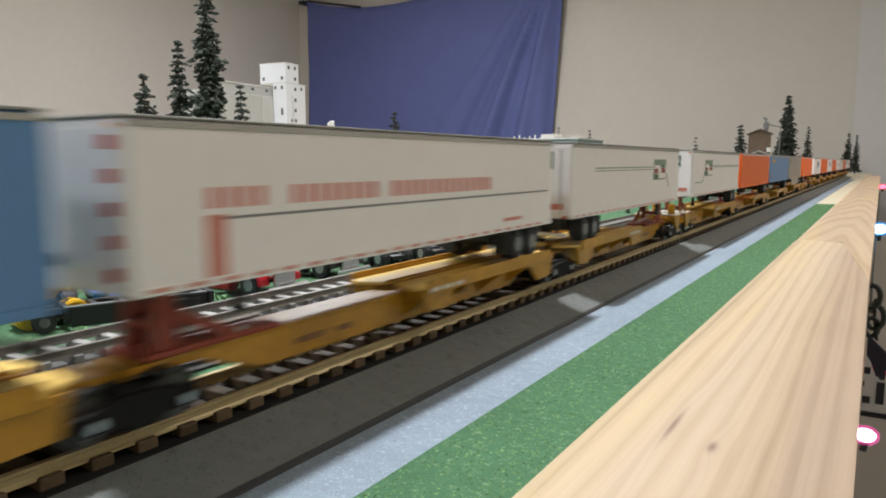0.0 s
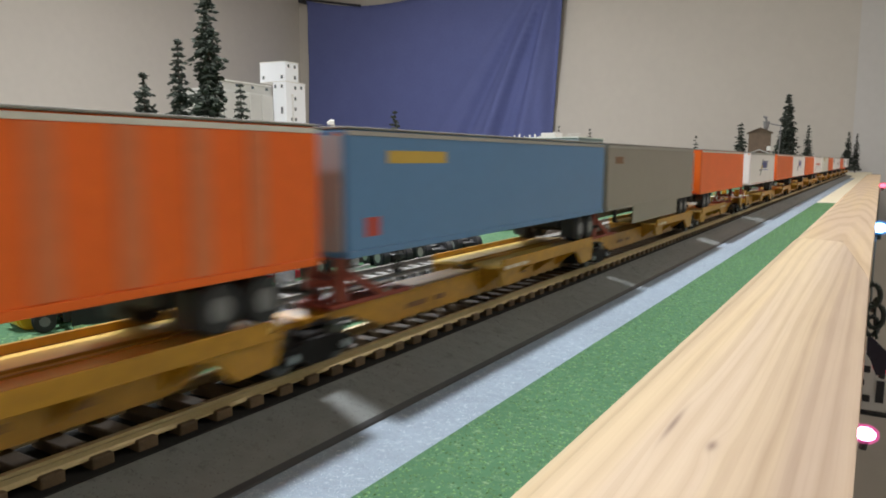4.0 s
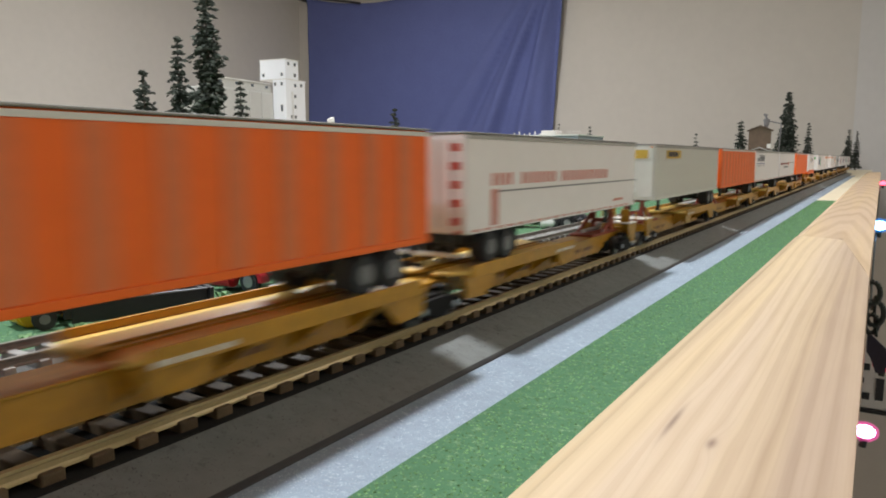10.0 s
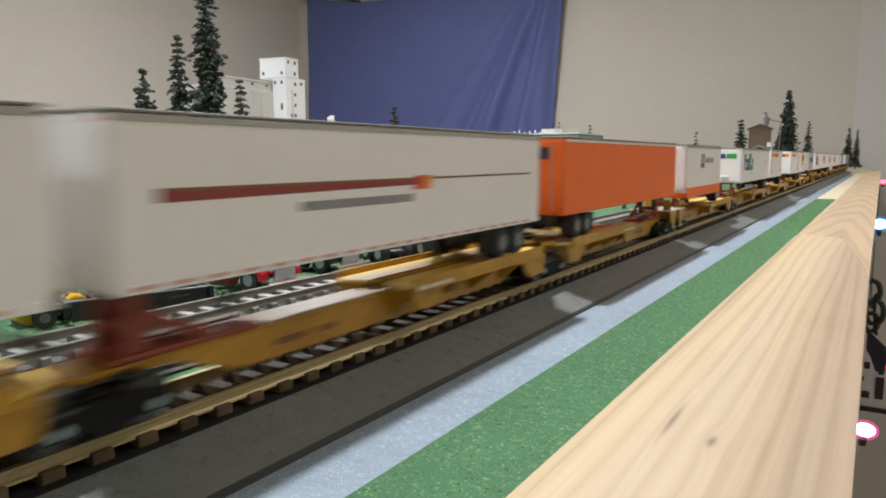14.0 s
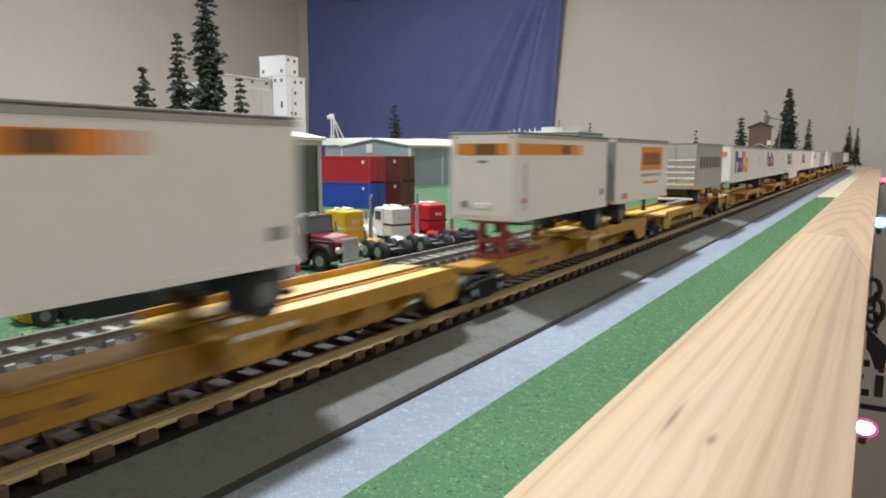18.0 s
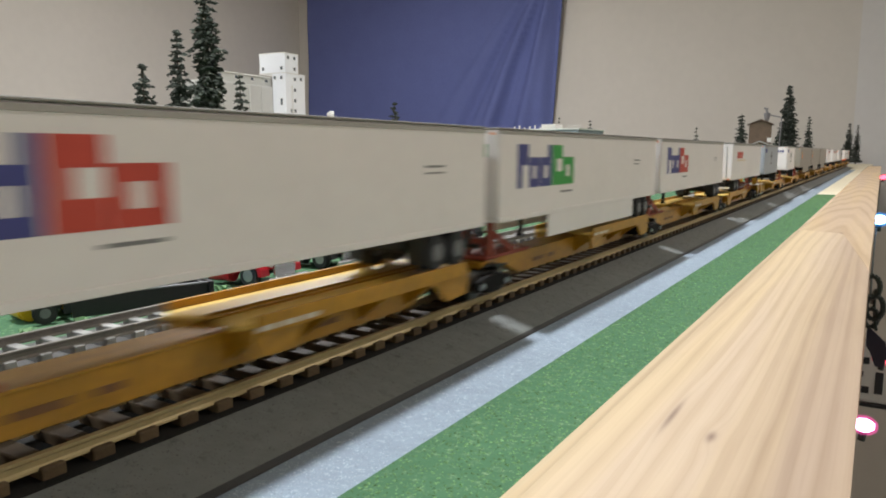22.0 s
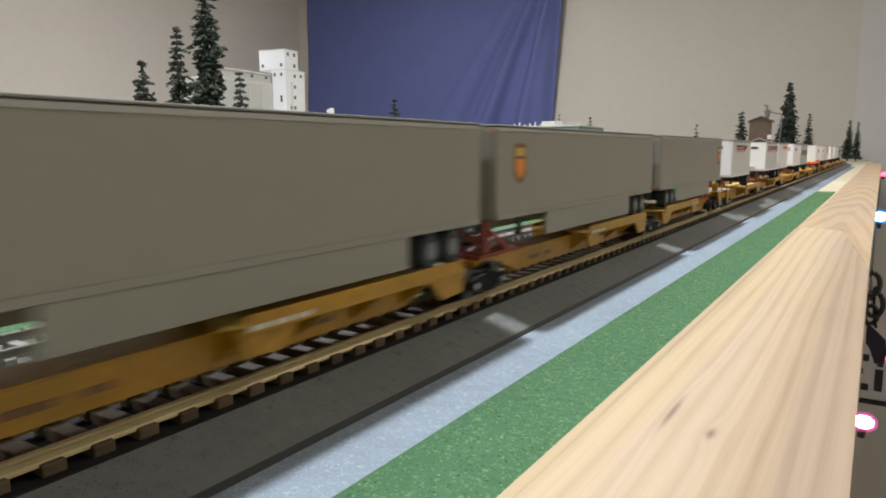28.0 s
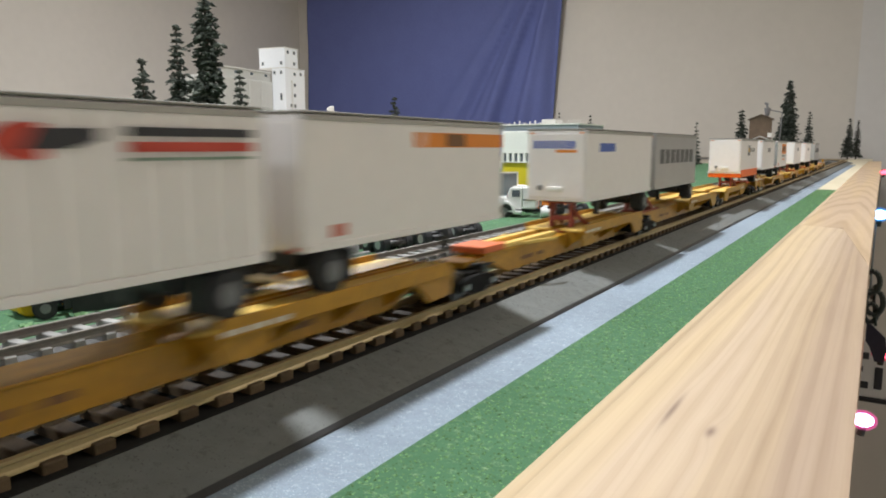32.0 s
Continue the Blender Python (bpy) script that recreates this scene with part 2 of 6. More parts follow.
WARE_BLUE = mat("warehouse_grey_blue", (0.26, 0.30, 0.34), 0.6, vary=0.06, scale=25)
TRIM = mat("trim_grey", (0.57, 0.54, 0.525), 0.55, vary=0.08, scale=50)
ROOF_WHITE = mat("roof_white", (0.84, 0.83, 0.79), 0.5, vary=0.03, scale=30)
DOOR_DARK = mat("door_dark", (0.03, 0.045, 0.065), 0.3, vary=0.1, scale=40)
CONCRETE = mat("silo_concrete", (0.55, 0.54, 0.51), 0.7, vary=0.06, scale=25)
SILO_WHITE = mat("elevator_white", (0.86, 0.87, 0.90), 0.6, vary=0.03, scale=25)
WINDOW = mat("small_window", (0.10, 0.12, 0.14), 0.15, vary=0.1, scale=60)
NEEDLE = mat("spruce_needles", (0.036, 0.042, 0.033), 0.85, vary=0.35, scale=120, spec=0.2)
NEEDLE_TIP = mat("spruce_tips", (0.105, 0.115, 0.098), 0.85, vary=0.35, scale=120, spec=0.2)
NEEDLE_LIGHT = mat("frosted_needles", (0.16, 0.18, 0.16), 0.85, vary=0.35, scale=120, spec=0.2)
BARK = mat("bark", (0.06, 0.042, 0.03), 0.9, vary=0.3, scale=150, bump=0.4)
TRUCK_YELLOW = mat("truck_yellow", (0.86, 0.52, 0.03), 0.35, vary=0.06, scale=60)
TRUCK_BLUE = mat("truck_blue", (0.06, 0.26, 0.85), 0.35, vary=0.06, scale=60)
TRUCK_RED = mat("truck_red", (0.62, 0.015, 0.03), 0.35, vary=0.06, scale=60)
TRUCK_MAROON = mat("truck_maroon", (0.16, 0.012, 0.02), 0.35, vary=0.06, scale=60)
TRUCK_WHITE = mat("truck_white", (0.80, 0.79, 0.77), 0.35, vary=0.04, scale=60)
TRUCK_ORANGE = mat("truck_orange", (0.80, 0.24, 0.03), 0.35, vary=0.06, scale=60)
BOX_RED = mat("container_red", (0.46, 0.02, 0.035), 0.45, vary=0.08, scale=60)
BOX_BLUE = mat("container_blue", (0.025, 0.07, 0.42), 0.45, vary=0.08, scale=60)
BOX_BROWN = mat("container_brown", (0.12, 0.03, 0.02), 0.55, vary=0.12, scale=60)
MILL_BROWN = mat("mill_brown", (0.150, 0.105, 0.072), 0.8, vary=0.2, scale=60, bump=0.3)
SIGN_YELLOW = mat("plant_yellow", (0.66, 0.52, 0.02), 0.5, vary=0.05, scale=40)
STRAP = mat("strap_navy", (0.022, 0.022, 0.040), 0.6, vary=0.2, scale=60)
WIRE = mat("wire_green", (0.015, 0.03, 0.022), 0.5, vary=0.2, scale=60)
GLOW_PINK = mat("bulb_pink", (1.0, 0.42, 0.72), 0.3, emit=16)
GLOW_BLUE = mat("bulb_blue", (0.25, 0.55, 1.0), 0.3, emit=10)
GLOW_RED = mat("bulb_red", (1.0, 0.10, 0.16), 0.3, emit=5)


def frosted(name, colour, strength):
    """A glowing, mostly see-through shell; a bulb's halo of light made as geometry."""
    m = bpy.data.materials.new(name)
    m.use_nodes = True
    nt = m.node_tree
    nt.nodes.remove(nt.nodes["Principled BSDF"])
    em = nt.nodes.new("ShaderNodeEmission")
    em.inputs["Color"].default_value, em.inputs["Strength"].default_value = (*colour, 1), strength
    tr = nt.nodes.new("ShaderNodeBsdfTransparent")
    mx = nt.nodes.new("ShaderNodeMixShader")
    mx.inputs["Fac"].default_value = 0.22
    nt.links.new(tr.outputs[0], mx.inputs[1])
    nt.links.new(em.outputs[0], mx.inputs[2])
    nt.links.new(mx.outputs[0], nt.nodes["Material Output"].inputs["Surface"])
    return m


HALO = {"bulb_pink": frosted("halo_pink", (1.0, 0.10, 0.42), 1.6), "bulb_blue": frosted("halo_blue", (0.05, 0.35, 1.0), 1.6),
         "bulb_red": frosted("halo_red", (1.0, 0.03, 0.12), 1.4)}
GLOW_LAMP = mat("lamp_glass", (1.0, 0.94, 0.85), 0.4, emit=3)

# ---------------------------------------------------------------- mesh helpers


def part(name, bm, material, parent=None, label=""):
    """Links a bmesh as one mesh object, under a thing or a part where parent is given."""
    me = bpy.data.meshes.new(name)
    bmesh.ops.recalc_face_normals(bm, faces=bm.faces)
    bm.to_mesh(me)
    bm.free()
    me.materials.append(material)
    ob = new(name, me)
    if parent is not None:
        ob.parent = parent
    if label:
        tagged(ob, label)
    return ob


def share(name, mesh, parent, m=None):
    """One more object on a mesh that is already there."""
    ob = new(name, mesh)
    ob.parent = parent
    if m is not None:
        ob.matrix_basis = m
    return ob


def thing(name, label, category, group="", kind=""):
    return tagged(new(name), label, category, group, kind)


def box(bm, x0, x1, y0, y1, z0, z1, bevel=0.0):
    r = bmesh.ops.create_cube(bm, size=1)
    vs = r["verts"]
    for v in vs:
        v.co = Vector((x0 + (v.co.x + 0.5) * (x1 - x0), y0 + (v.co.y + 0.5) * (y1 - y0), z0 + (v.co.z + 0.5) * (z1 - z0)))
    if bevel:
        es = list({e for v in vs for e in v.link_edges})
        bmesh.ops.bevel(bm, geom=es, offset=bevel, segments=2, affect="EDGES", profile=0.5)
    return bm


def one_box(*a, **k):
    return box(bmesh.new(), *a, **k)


def tube(bm, a, b, r, r2=None, seg=12):
    """A cylinder or cone from point a to point b."""
    a, b = Vector(a), Vector(b)
    d = b - a
    m = Matrix.Translation((a + b) / 2) @ d.to_track_quat("Z", "Y").to_matrix().to_4x4()
    bmesh.ops.create_cone(bm, cap_ends=True, segments=seg, radius1=r, radius2=r if r2 is None else r2, depth=d.length, matrix=m)
    return bm


def one_tube(*a, **k):
    return tube(bmesh.new(), *a, **k)


def prism(bm, outline, axis, lo, hi):
    """An outline of (u, v) points drawn out along an axis: x (u=y, v=z), y (u=x, v=z) or z (u=x, v=y)."""
    def at(u, v, w):
        return {"x": (w, u, v), "y": (u, w, v), "z": (u, v, w)}[axis]
    rings = [[bm.verts.new(at(u, v, w)) for u, v in outline] for w in (lo, hi)]
    n = len(outline)
    for i in range(n):
        bm.faces.new((rings[0][i], rings[0][(i + 1) % n], rings[1][(i + 1) % n], rings[1][i]))
    bm.faces.new(rings[0][::-1])
    bm.faces.new(rings[1])
    return bm


def one_prism(*a):
    return prism(bmesh.new(), *a)


# ---------------------------------------------------------------- the room
FLOOR, LEFT, BACK, FRONT, RIGHT = -0.95, -4.1, 4.56, -1.7, 1.5
part("floor", one_box(LEFT - 0.1, RIGHT + 0.1, FRONT - 0.1, BACK + 0.1, FLOOR - 0.1, FLOOR), CARPET).update_tag()
tagged(bpy.data.objects["floor"], "beige grey carpeted floor of the train room", "floor", kind="structure")
for nm, b, m in (("wall_west", (LEFT - 0.12, LEFT, FRONT - 0.1, BACK + 0.12, FLOOR, CEIL), WALL),
                 ("wall_north", (LEFT, -0.02, BACK, BACK + 0.12, FLOOR, CEIL), WALL),
                 # set 3 cm proud so that an edge line shows in the camera's view
                 ("wall_north_east", (-0.02, RIGHT, BACK - 0.03, BACK + 0.12, FLOOR, CEIL), WALL_COOL_LIT),
                 ("wall_east", (RIGHT, RIGHT + 0.12, FRONT - 0.1, BACK + 0.12, FLOOR, CEIL), WALL),
                 ("wall_aisle", (0.05, RIGHT, 2.10, 2.20, FLOOR, -0.112), WALL),
                 ("wall_south", (LEFT, RIGHT, FRONT - 0.12, FRONT, FLOOR, CEIL), WALL)):
    tagged(part(nm, one_box(*b), m), "plain beige painted room wall", "wall", kind="structure")
tagged(part("ceiling", one_box(LEFT - 0.12, RIGHT + 0.12, FRONT - 0.12, BACK + 0.12, CEIL, CEIL + 0.1), CEILING),
       "off-white painted ceiling", "ceiling", kind="structure")

# ---------------------------------------------------------------- the layout table
TABLE = -0.010
layout = thing("layout_table", "long model railway table with a green grass mat top", "table", kind="structure")
part("benchwork", one_box(-4.0, 0.0850, -1.2, 4.45, -0.11, TABLE - 0.0006), CREAM, layout)
part("bare_top", one_box(-4.0, -0.85, -1.2, 4.45, TABLE - 0.0006, TABLE), UNSEEN_TOP, layout, "unseen plain brown top, added to cut green bounce")
part("bare_end", one_box(-0.85, -0.0236, 2.9, 4.45, TABLE - 0.0006, TABLE), UNSEEN_TOP, layout)
part("grass_mat", one_box(-0.85, -0.0236, -1.2, 2.9, TABLE - 0.0006, TABLE), GREEN, layout, "green speckled grass mat")
part("grass_strip", one_box(0.0495, 0.0850, -1.2, 1.165, TABLE - 0.0006, TABLE + 0.0004), GREEN, layout, "narrow green grass strip")
part("grey_strip", one_box(0.0285, 0.0495, -1.2, 2.9, TABLE - 0.0006, TABLE), GREY_STRIP, layout, "pale blue-grey foam strip")
part("cream_strip", one_box(0.0495, 0.0850, 1.165, 2.76, TABLE - 0.0006, TABLE + 0.0002), CREAM, layout, "bare cream plywood strip")
part("end_mat", one_box(-0.0236, 0.0874, 2.9, 4.45, TABLE - 0.0006, TABLE - 0.0001), CREAM, layout)
for k in range(6):
    for x in (-3.9, -2.0, 0.0):
        part("table_leg", one_box(x - 0.04, x + 0.04, -1.0 + k, -0.92 + k, FLOOR, -0.11), PINE_FAR, layout)


def smooth(ob):
    """Smooth shading on the narrow faces of an eased edge."""
    for f in ob.data.polygons:
        f.use_smooth = 0.02 < f.normal.z < 0.995 and f.normal.x < 0
    return ob


def ease(bm, r):
    """Rounds the board's long upper inner edge."""
    def along(e, x0, x1):
        return all(x0 < v.co.x < x1 and v.co.z > 0.0 for v in e.verts) and abs(e.verts[0].co.y - e.verts[1].co.y) > 0.2
    bmesh.ops.bevel(bm, geom=[e for e in bm.edges if along(e, 0.0, 0.088)], offset=r, segments=6, affect="EDGES", profile=0.5)


fascia = thing("fascia_board", "pale knotty pine boards on edge along the table", "board")
near_shape = [(0.0852, -1.2), (0.1272, -1.2), (0.1271, 0.10), (0.1262, 0.310), (0.1245, 0.330), (0.1125, 0.446), (0.1100, 0.452), (0.0852, 0.463)]
b1 = one_prism(near_shape, "z", -0.083, 0.006)
ease(b1, 0.0048)
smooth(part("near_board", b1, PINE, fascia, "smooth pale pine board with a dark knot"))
far_shape = [(0.0853, 0.4638), (0.1101, 0.4527), (0.1127, 0.4467), (0.1248, 0.3304), (0.1262, 0.3104), (0.1262, 2.77), (0.0853, 2.77)]
b2 = one_prism(far_shape, "z", -0.083, 0.0057)
ease(b2, 0.0048)
smooth(part("far_board", b2, PINE_FAR, fascia, "pine board with arched grain"))


def grains(name, label, parent, m, count, x0, x1, y0, y1, z, size, seed, fall=0.0):
    """Loose flakes of ground cover, denser near the front, as one mesh."""
    rnd = random.Random(seed)
    verts, faces = [], []
    for _ in range(count):
        x = rnd.uniform(x0, x1)
        y = y0 + (y1 - y0) * rnd.random() ** 1.5
        s = size * rnd.uniform(0.5, 1.5) * (0.8 + 0.5 * y)
        b = len(verts)
        a = rnd.uniform(0, 6.3)
        zz = z - fall * (x - x0)
        for k in range(3):
            u = s * math.cos(a + k * 2.1)
            verts.append((x + u, y + s * math.sin(a + k * 2.1), zz - 0.0001 - fall * u))
        verts.append((x + rnd.gauss(0, s * 0.4), y + rnd.gauss(0, s * 0.4), zz + s * rnd.uniform(0.15, 0.45)))
        faces += [(b, b + 1, b + 3), (b + 1, b + 2, b + 3), (b + 2, b, b + 3)]
    me = bpy.data.meshes.new(name)
    me.from_pydata(verts, [], faces)
    me.materials.append(m)
    ob = new(name, me)
    ob.parent = parent
    return tagged(ob, label, kind="stuff")


def island_tint(m, lo, hi):
    """Each loose piece of the mesh takes its own lightness."""
    nt = m.node_tree
    bs = nt.nodes["Principled BSDF"]
    src = bs.inputs["Base Color"].links[0].from_socket
    g = nt.nodes.new("ShaderNodeNewGeometry")
    r = nt.nodes.new("ShaderNodeMapRange")
    r.inputs["To Min"].default_value, r.inputs["To Max"].default_value = lo, hi
    nt.links.new(g.outputs["Random Per Island"], r.inputs["Value"])
    v = nt.nodes.new("ShaderNodeVectorMath")
    v.operation = "SCALE"
    nt.links.new(src, v.inputs[0])
    nt.links.new(r.outputs["Result"], v.inputs["Scale"])
    nt.links.new(v.outputs[0], bs.inputs["Base Color"])
    return m


FLOCK = island_tint(mat("green_flock", (0.13, 0.235, 0.105), 0.95, vary=0.1, scale=60, spec=0.05), 0.55, 1.6)
GRIT = island_tint(mat("grey_grit", (0.34, 0.39, 0.45), 0.9, vary=0.1, scale=60, spec=0.2), 0.75, 1.6)
DARK_GRIT = island_tint(mat("dark_grit", (0.13, 0.13, 0.13), 0.8, vary=0.1, scale=60, spec=0.3), 0.55, 1.5)
grains("grass_flock", "loose green grass flock", layout, FLOCK, 26000, 0.0498, 0.0846, 0.06, 1.16, TABLE + 0.0004, 0.00055, 31)
grains("grass_flock", "loose green grass flock", layout, FLOCK, 16000, -0.30, -0.095, 0.10, 0.80, TABLE, 0.0006, 32)
grains("grey_grit", "fine grey grit", layout, GRIT, 17000, 0.0312, 0.0492, 0.08, 1.3, TABLE, 0.00032, 33)
grains("bed_grit", "fine dark grit on the roadbed slope", layout, DARK_GRIT, 9000, 0.0130, 0.0298, 0.05, 1.3, -0.0046, 0.00024, 34, 0.27)

# ---------------------------------------------------------------- the line of the track
STRAIGHT, RADIUS = 3.2, 0.8
ARC = RADIUS * math.pi / 2


def on_track(s, side=0.0):
    """The pose of a point s metres along the track, side metres to its right: straight, then a quarter turn to the left."""
    r = RADIUS + side
    if s <= STRAIGHT:
        return Matrix.Translation((side, s, 0))
    if s <= STRAIGHT + ARC:
        a = (s - STRAIGHT) / RADIUS
        return Matrix.Translation((-RADIUS + r * math.cos(a), STRAIGHT + r * math.sin(a), 0)) @ Matrix.Rotation(a, 4, "Z")
    return Matrix.Translation((-RADIUS - (s - STRAIGHT - ARC), STRAIGHT + r, 0)) @ Matrix.Rotation(math.pi / 2, 4, "Z")


def sweep(outline, side, stops, shift=0.0):
    """An outline of (x, z) points carried along the track."""
    bm = bmesh.new()
    last = None
    for s in stops:
        m = on_track(s, side)
        ring = [bm.verts.new(m @ Vector((u + shift, 0, v))) for u, v in outline]
        if last:
            for i in range(len(ring)):
                j = (i + 1) % len(ring)
                bm.faces.new((last[i], last[j], ring[j], ring[i]))
        else:
            bm.faces.new(ring[::-1])
        last = ring
    bm.faces.new(last)
    return bm


STOPS = [-1.2] + [0.2 * k for k in range(-5, 16)] + [STRAIGHT + ARC * k / 24 for k in range(25)] + [5.4, 6.4]
RAIL_SHAPE = [(-0.0009, -0.0027), (0.0009, -0.0027), (0.0008, -0.0023), (0.0004, -0.0019), (0.0004, -0.0009),
              (0.0007, -0.0006), (0.0007, 0.0), (-0.0007, 0.0), (-0.0007, -0.0006), (-0.0004, -0.0009),
              (-0.0004, -0.0019), (-0.0008, -0.0023)]
BED_SHAPE = [(-0.0215, -0.010), (-0.0238, -0.0092), (-0.0128, -0.0046), (0.0128, -0.0046), (0.0300, -0.0092), (0.0280, -0.010)]


def track(name, label, side, pitch, tie_half, bed, tie, rail, near):
    t = thing(name, label, "track", "model railway tracks")
    part("roadbed", sweep(BED_SHAPE, side, STOPS), bed, t, "dark grey foam roadbed with sloping shoulders")
    for x in (-0.0083, 0.0083):
        part("rail", sweep(RAIL_SHAPE, side, STOPS, x), rail, t)
    if near[1] > 1.5:
        # black strip drawn for the shade under the foam's undercut edge
        part("bed_edge", sweep([(0.0290, -0.0099), (0.0308, -0.0099), (0.0306, -0.0095), (0.0294, -0.0089)], side, STOPS), BLACK, t, "black strip along the roadbed, shade of its undercut edge")
        part("bed_core", sweep([(-0.0126, -0.0046), (0.0126, -0.0046), (0.0124, -0.0043), (-0.0124, -0.0043)], side, STOPS), BED_GAP_SHADE, t, "near-black bed under the ties, gap shade in its colour")
    me = None
    rest = bmesh.new()
    s = 0.0910 - 52 * pitch
    rnd = random.Random(5)
    while s < 5.4:
        m = on_track(s, side) @ pose(0, 0, 0, 0, 0, rnd.uniform(-0.8, 0.8))
        if near[0] < s < near[1]:
            if me is None:
                ob = part("tie", one_box(-0.0103, 0.0103, -tie_half, tie_half, -0.0049, -0.0022, bevel=0.0004), tie, t)
                me = ob.data
                ob.matrix_basis = m
            else:
                share("tie", me, t, m)
        else:
            cs = [m @ Vector((sx * 0.0103, sy * tie_half, z)) for z in (-0.0049, -0.0022) for sy in (-1, 1) for sx in (-1, 1)]
            v = [rest.verts.new(c) for c in cs]
            for f in ((0, 1, 3, 2), (4, 6, 7, 5), (0, 4, 5, 1), (2, 3, 7, 6), (0, 2, 6, 4), (1, 5, 7, 3)):
                rest.faces.new([v[i] for i in f])
        s += pitch
    tagged(part("far_tie_run", rest, tie, t), kind="stuff")
    return t


track("near_track", "brown-railed track on dark foam roadbed", 0.0, 0.00936, 0.0022, ROADBED, TIE, RAIL, (0.0, 1.9))
track("rear_track", "grey-railed siding on grey ballasted roadbed", -0.069, 0.00936, 0.0016, BALLAST, TIE_GREY, RAIL_GREY, (0.02, 1.0))

# ---------------------------------------------------------------- the train: wheels shared by cars and trailers
HALF = 0.0149
BOX_Z0, BOX_Z1 = 0.0263, 0.0595


def wheel_mesh(r, w, name):
    bm = bmesh.new()
    bmesh.ops.create_cone(bm, cap_ends=True, segments=20, radius1=r, radius2=r, depth=w,
                          matrix=Matrix.Rotation(math.pi / 2, 4, "Y"))
    es = [e for e in bm.edges if abs(abs(e.verts[0].co.x) - w / 2) < 1e-6 and abs(e.verts[0].co.x - e.verts[1].co.x) < 1e-7]
    bmesh.ops.bevel(bm, geom=es, offset=r * 0.14, segments=2, affect="EDGES")
    me = bpy.data.meshes.new(name)
    bm.to_mesh(me)
    bm.free()
    return me


TYRE_ME = wheel_mesh(0.0057, 0.0062, "tyre")
TYRE_ME.materials.append(TYRE)
RIM_ME = wheel_mesh(0.0031, 0.0066, "rim")
RIM_ME.materials.append(RIM_GREY)
RAILWHEEL_ME = wheel_mesh(0.0048, 0.0028, "rail_wheel")
RAILWHEEL_ME.materials.append(WHEEL_DARK)
TRUCKTYRE_ME = wheel_mesh(0.0058, 0.0030, "tyre")
TRUCKTYRE_ME.materials.append(TYRE)
TRUCKDUAL_ME = wheel_mesh(0.0058, 0.0056, "tyre")
TRUCKDUAL_ME.materials.append(TYRE)
TRUCKRIM_ME = wheel_mesh(0.0033, 0.0034, "rim")
TRUCKRIM_ME.materials.append(STACK)
TRUCKRIM_DARK_ME = wheel_mesh(0.0030, 0.0034, "rim")
TRUCKRIM_DARK_ME.materials.append(RIM_GREY)
TRUCKRIM_DUAL_ME = wheel_mesh(0.0033, 0.0060, "rim")
TRUCKRIM_DUAL_ME.materials.append(STACK)


def bar(t, side_x, y0, y1, z0, z1, m, name="lettering", slant=0.0):
    """A flat printed shape on a trailer's side; slant leans it forward."""
    x0, x1 = (side_x, side_x + 0.00012) if side_x > 0 else (side_x - 0.00012, side_x)
    bm = one_prism([(y0, z0), (y1, z0), (y1 + slant, z1), (y0 + slant, z1)], "x", x0, x1)
    return part(name, bm, m, t)


def face_bar(t, y, x0, x1, z0, z1, m, name="lettering"):
    return part(name, one_box(x0, x1, y - 0.00012, y, z0, z1), m, t)


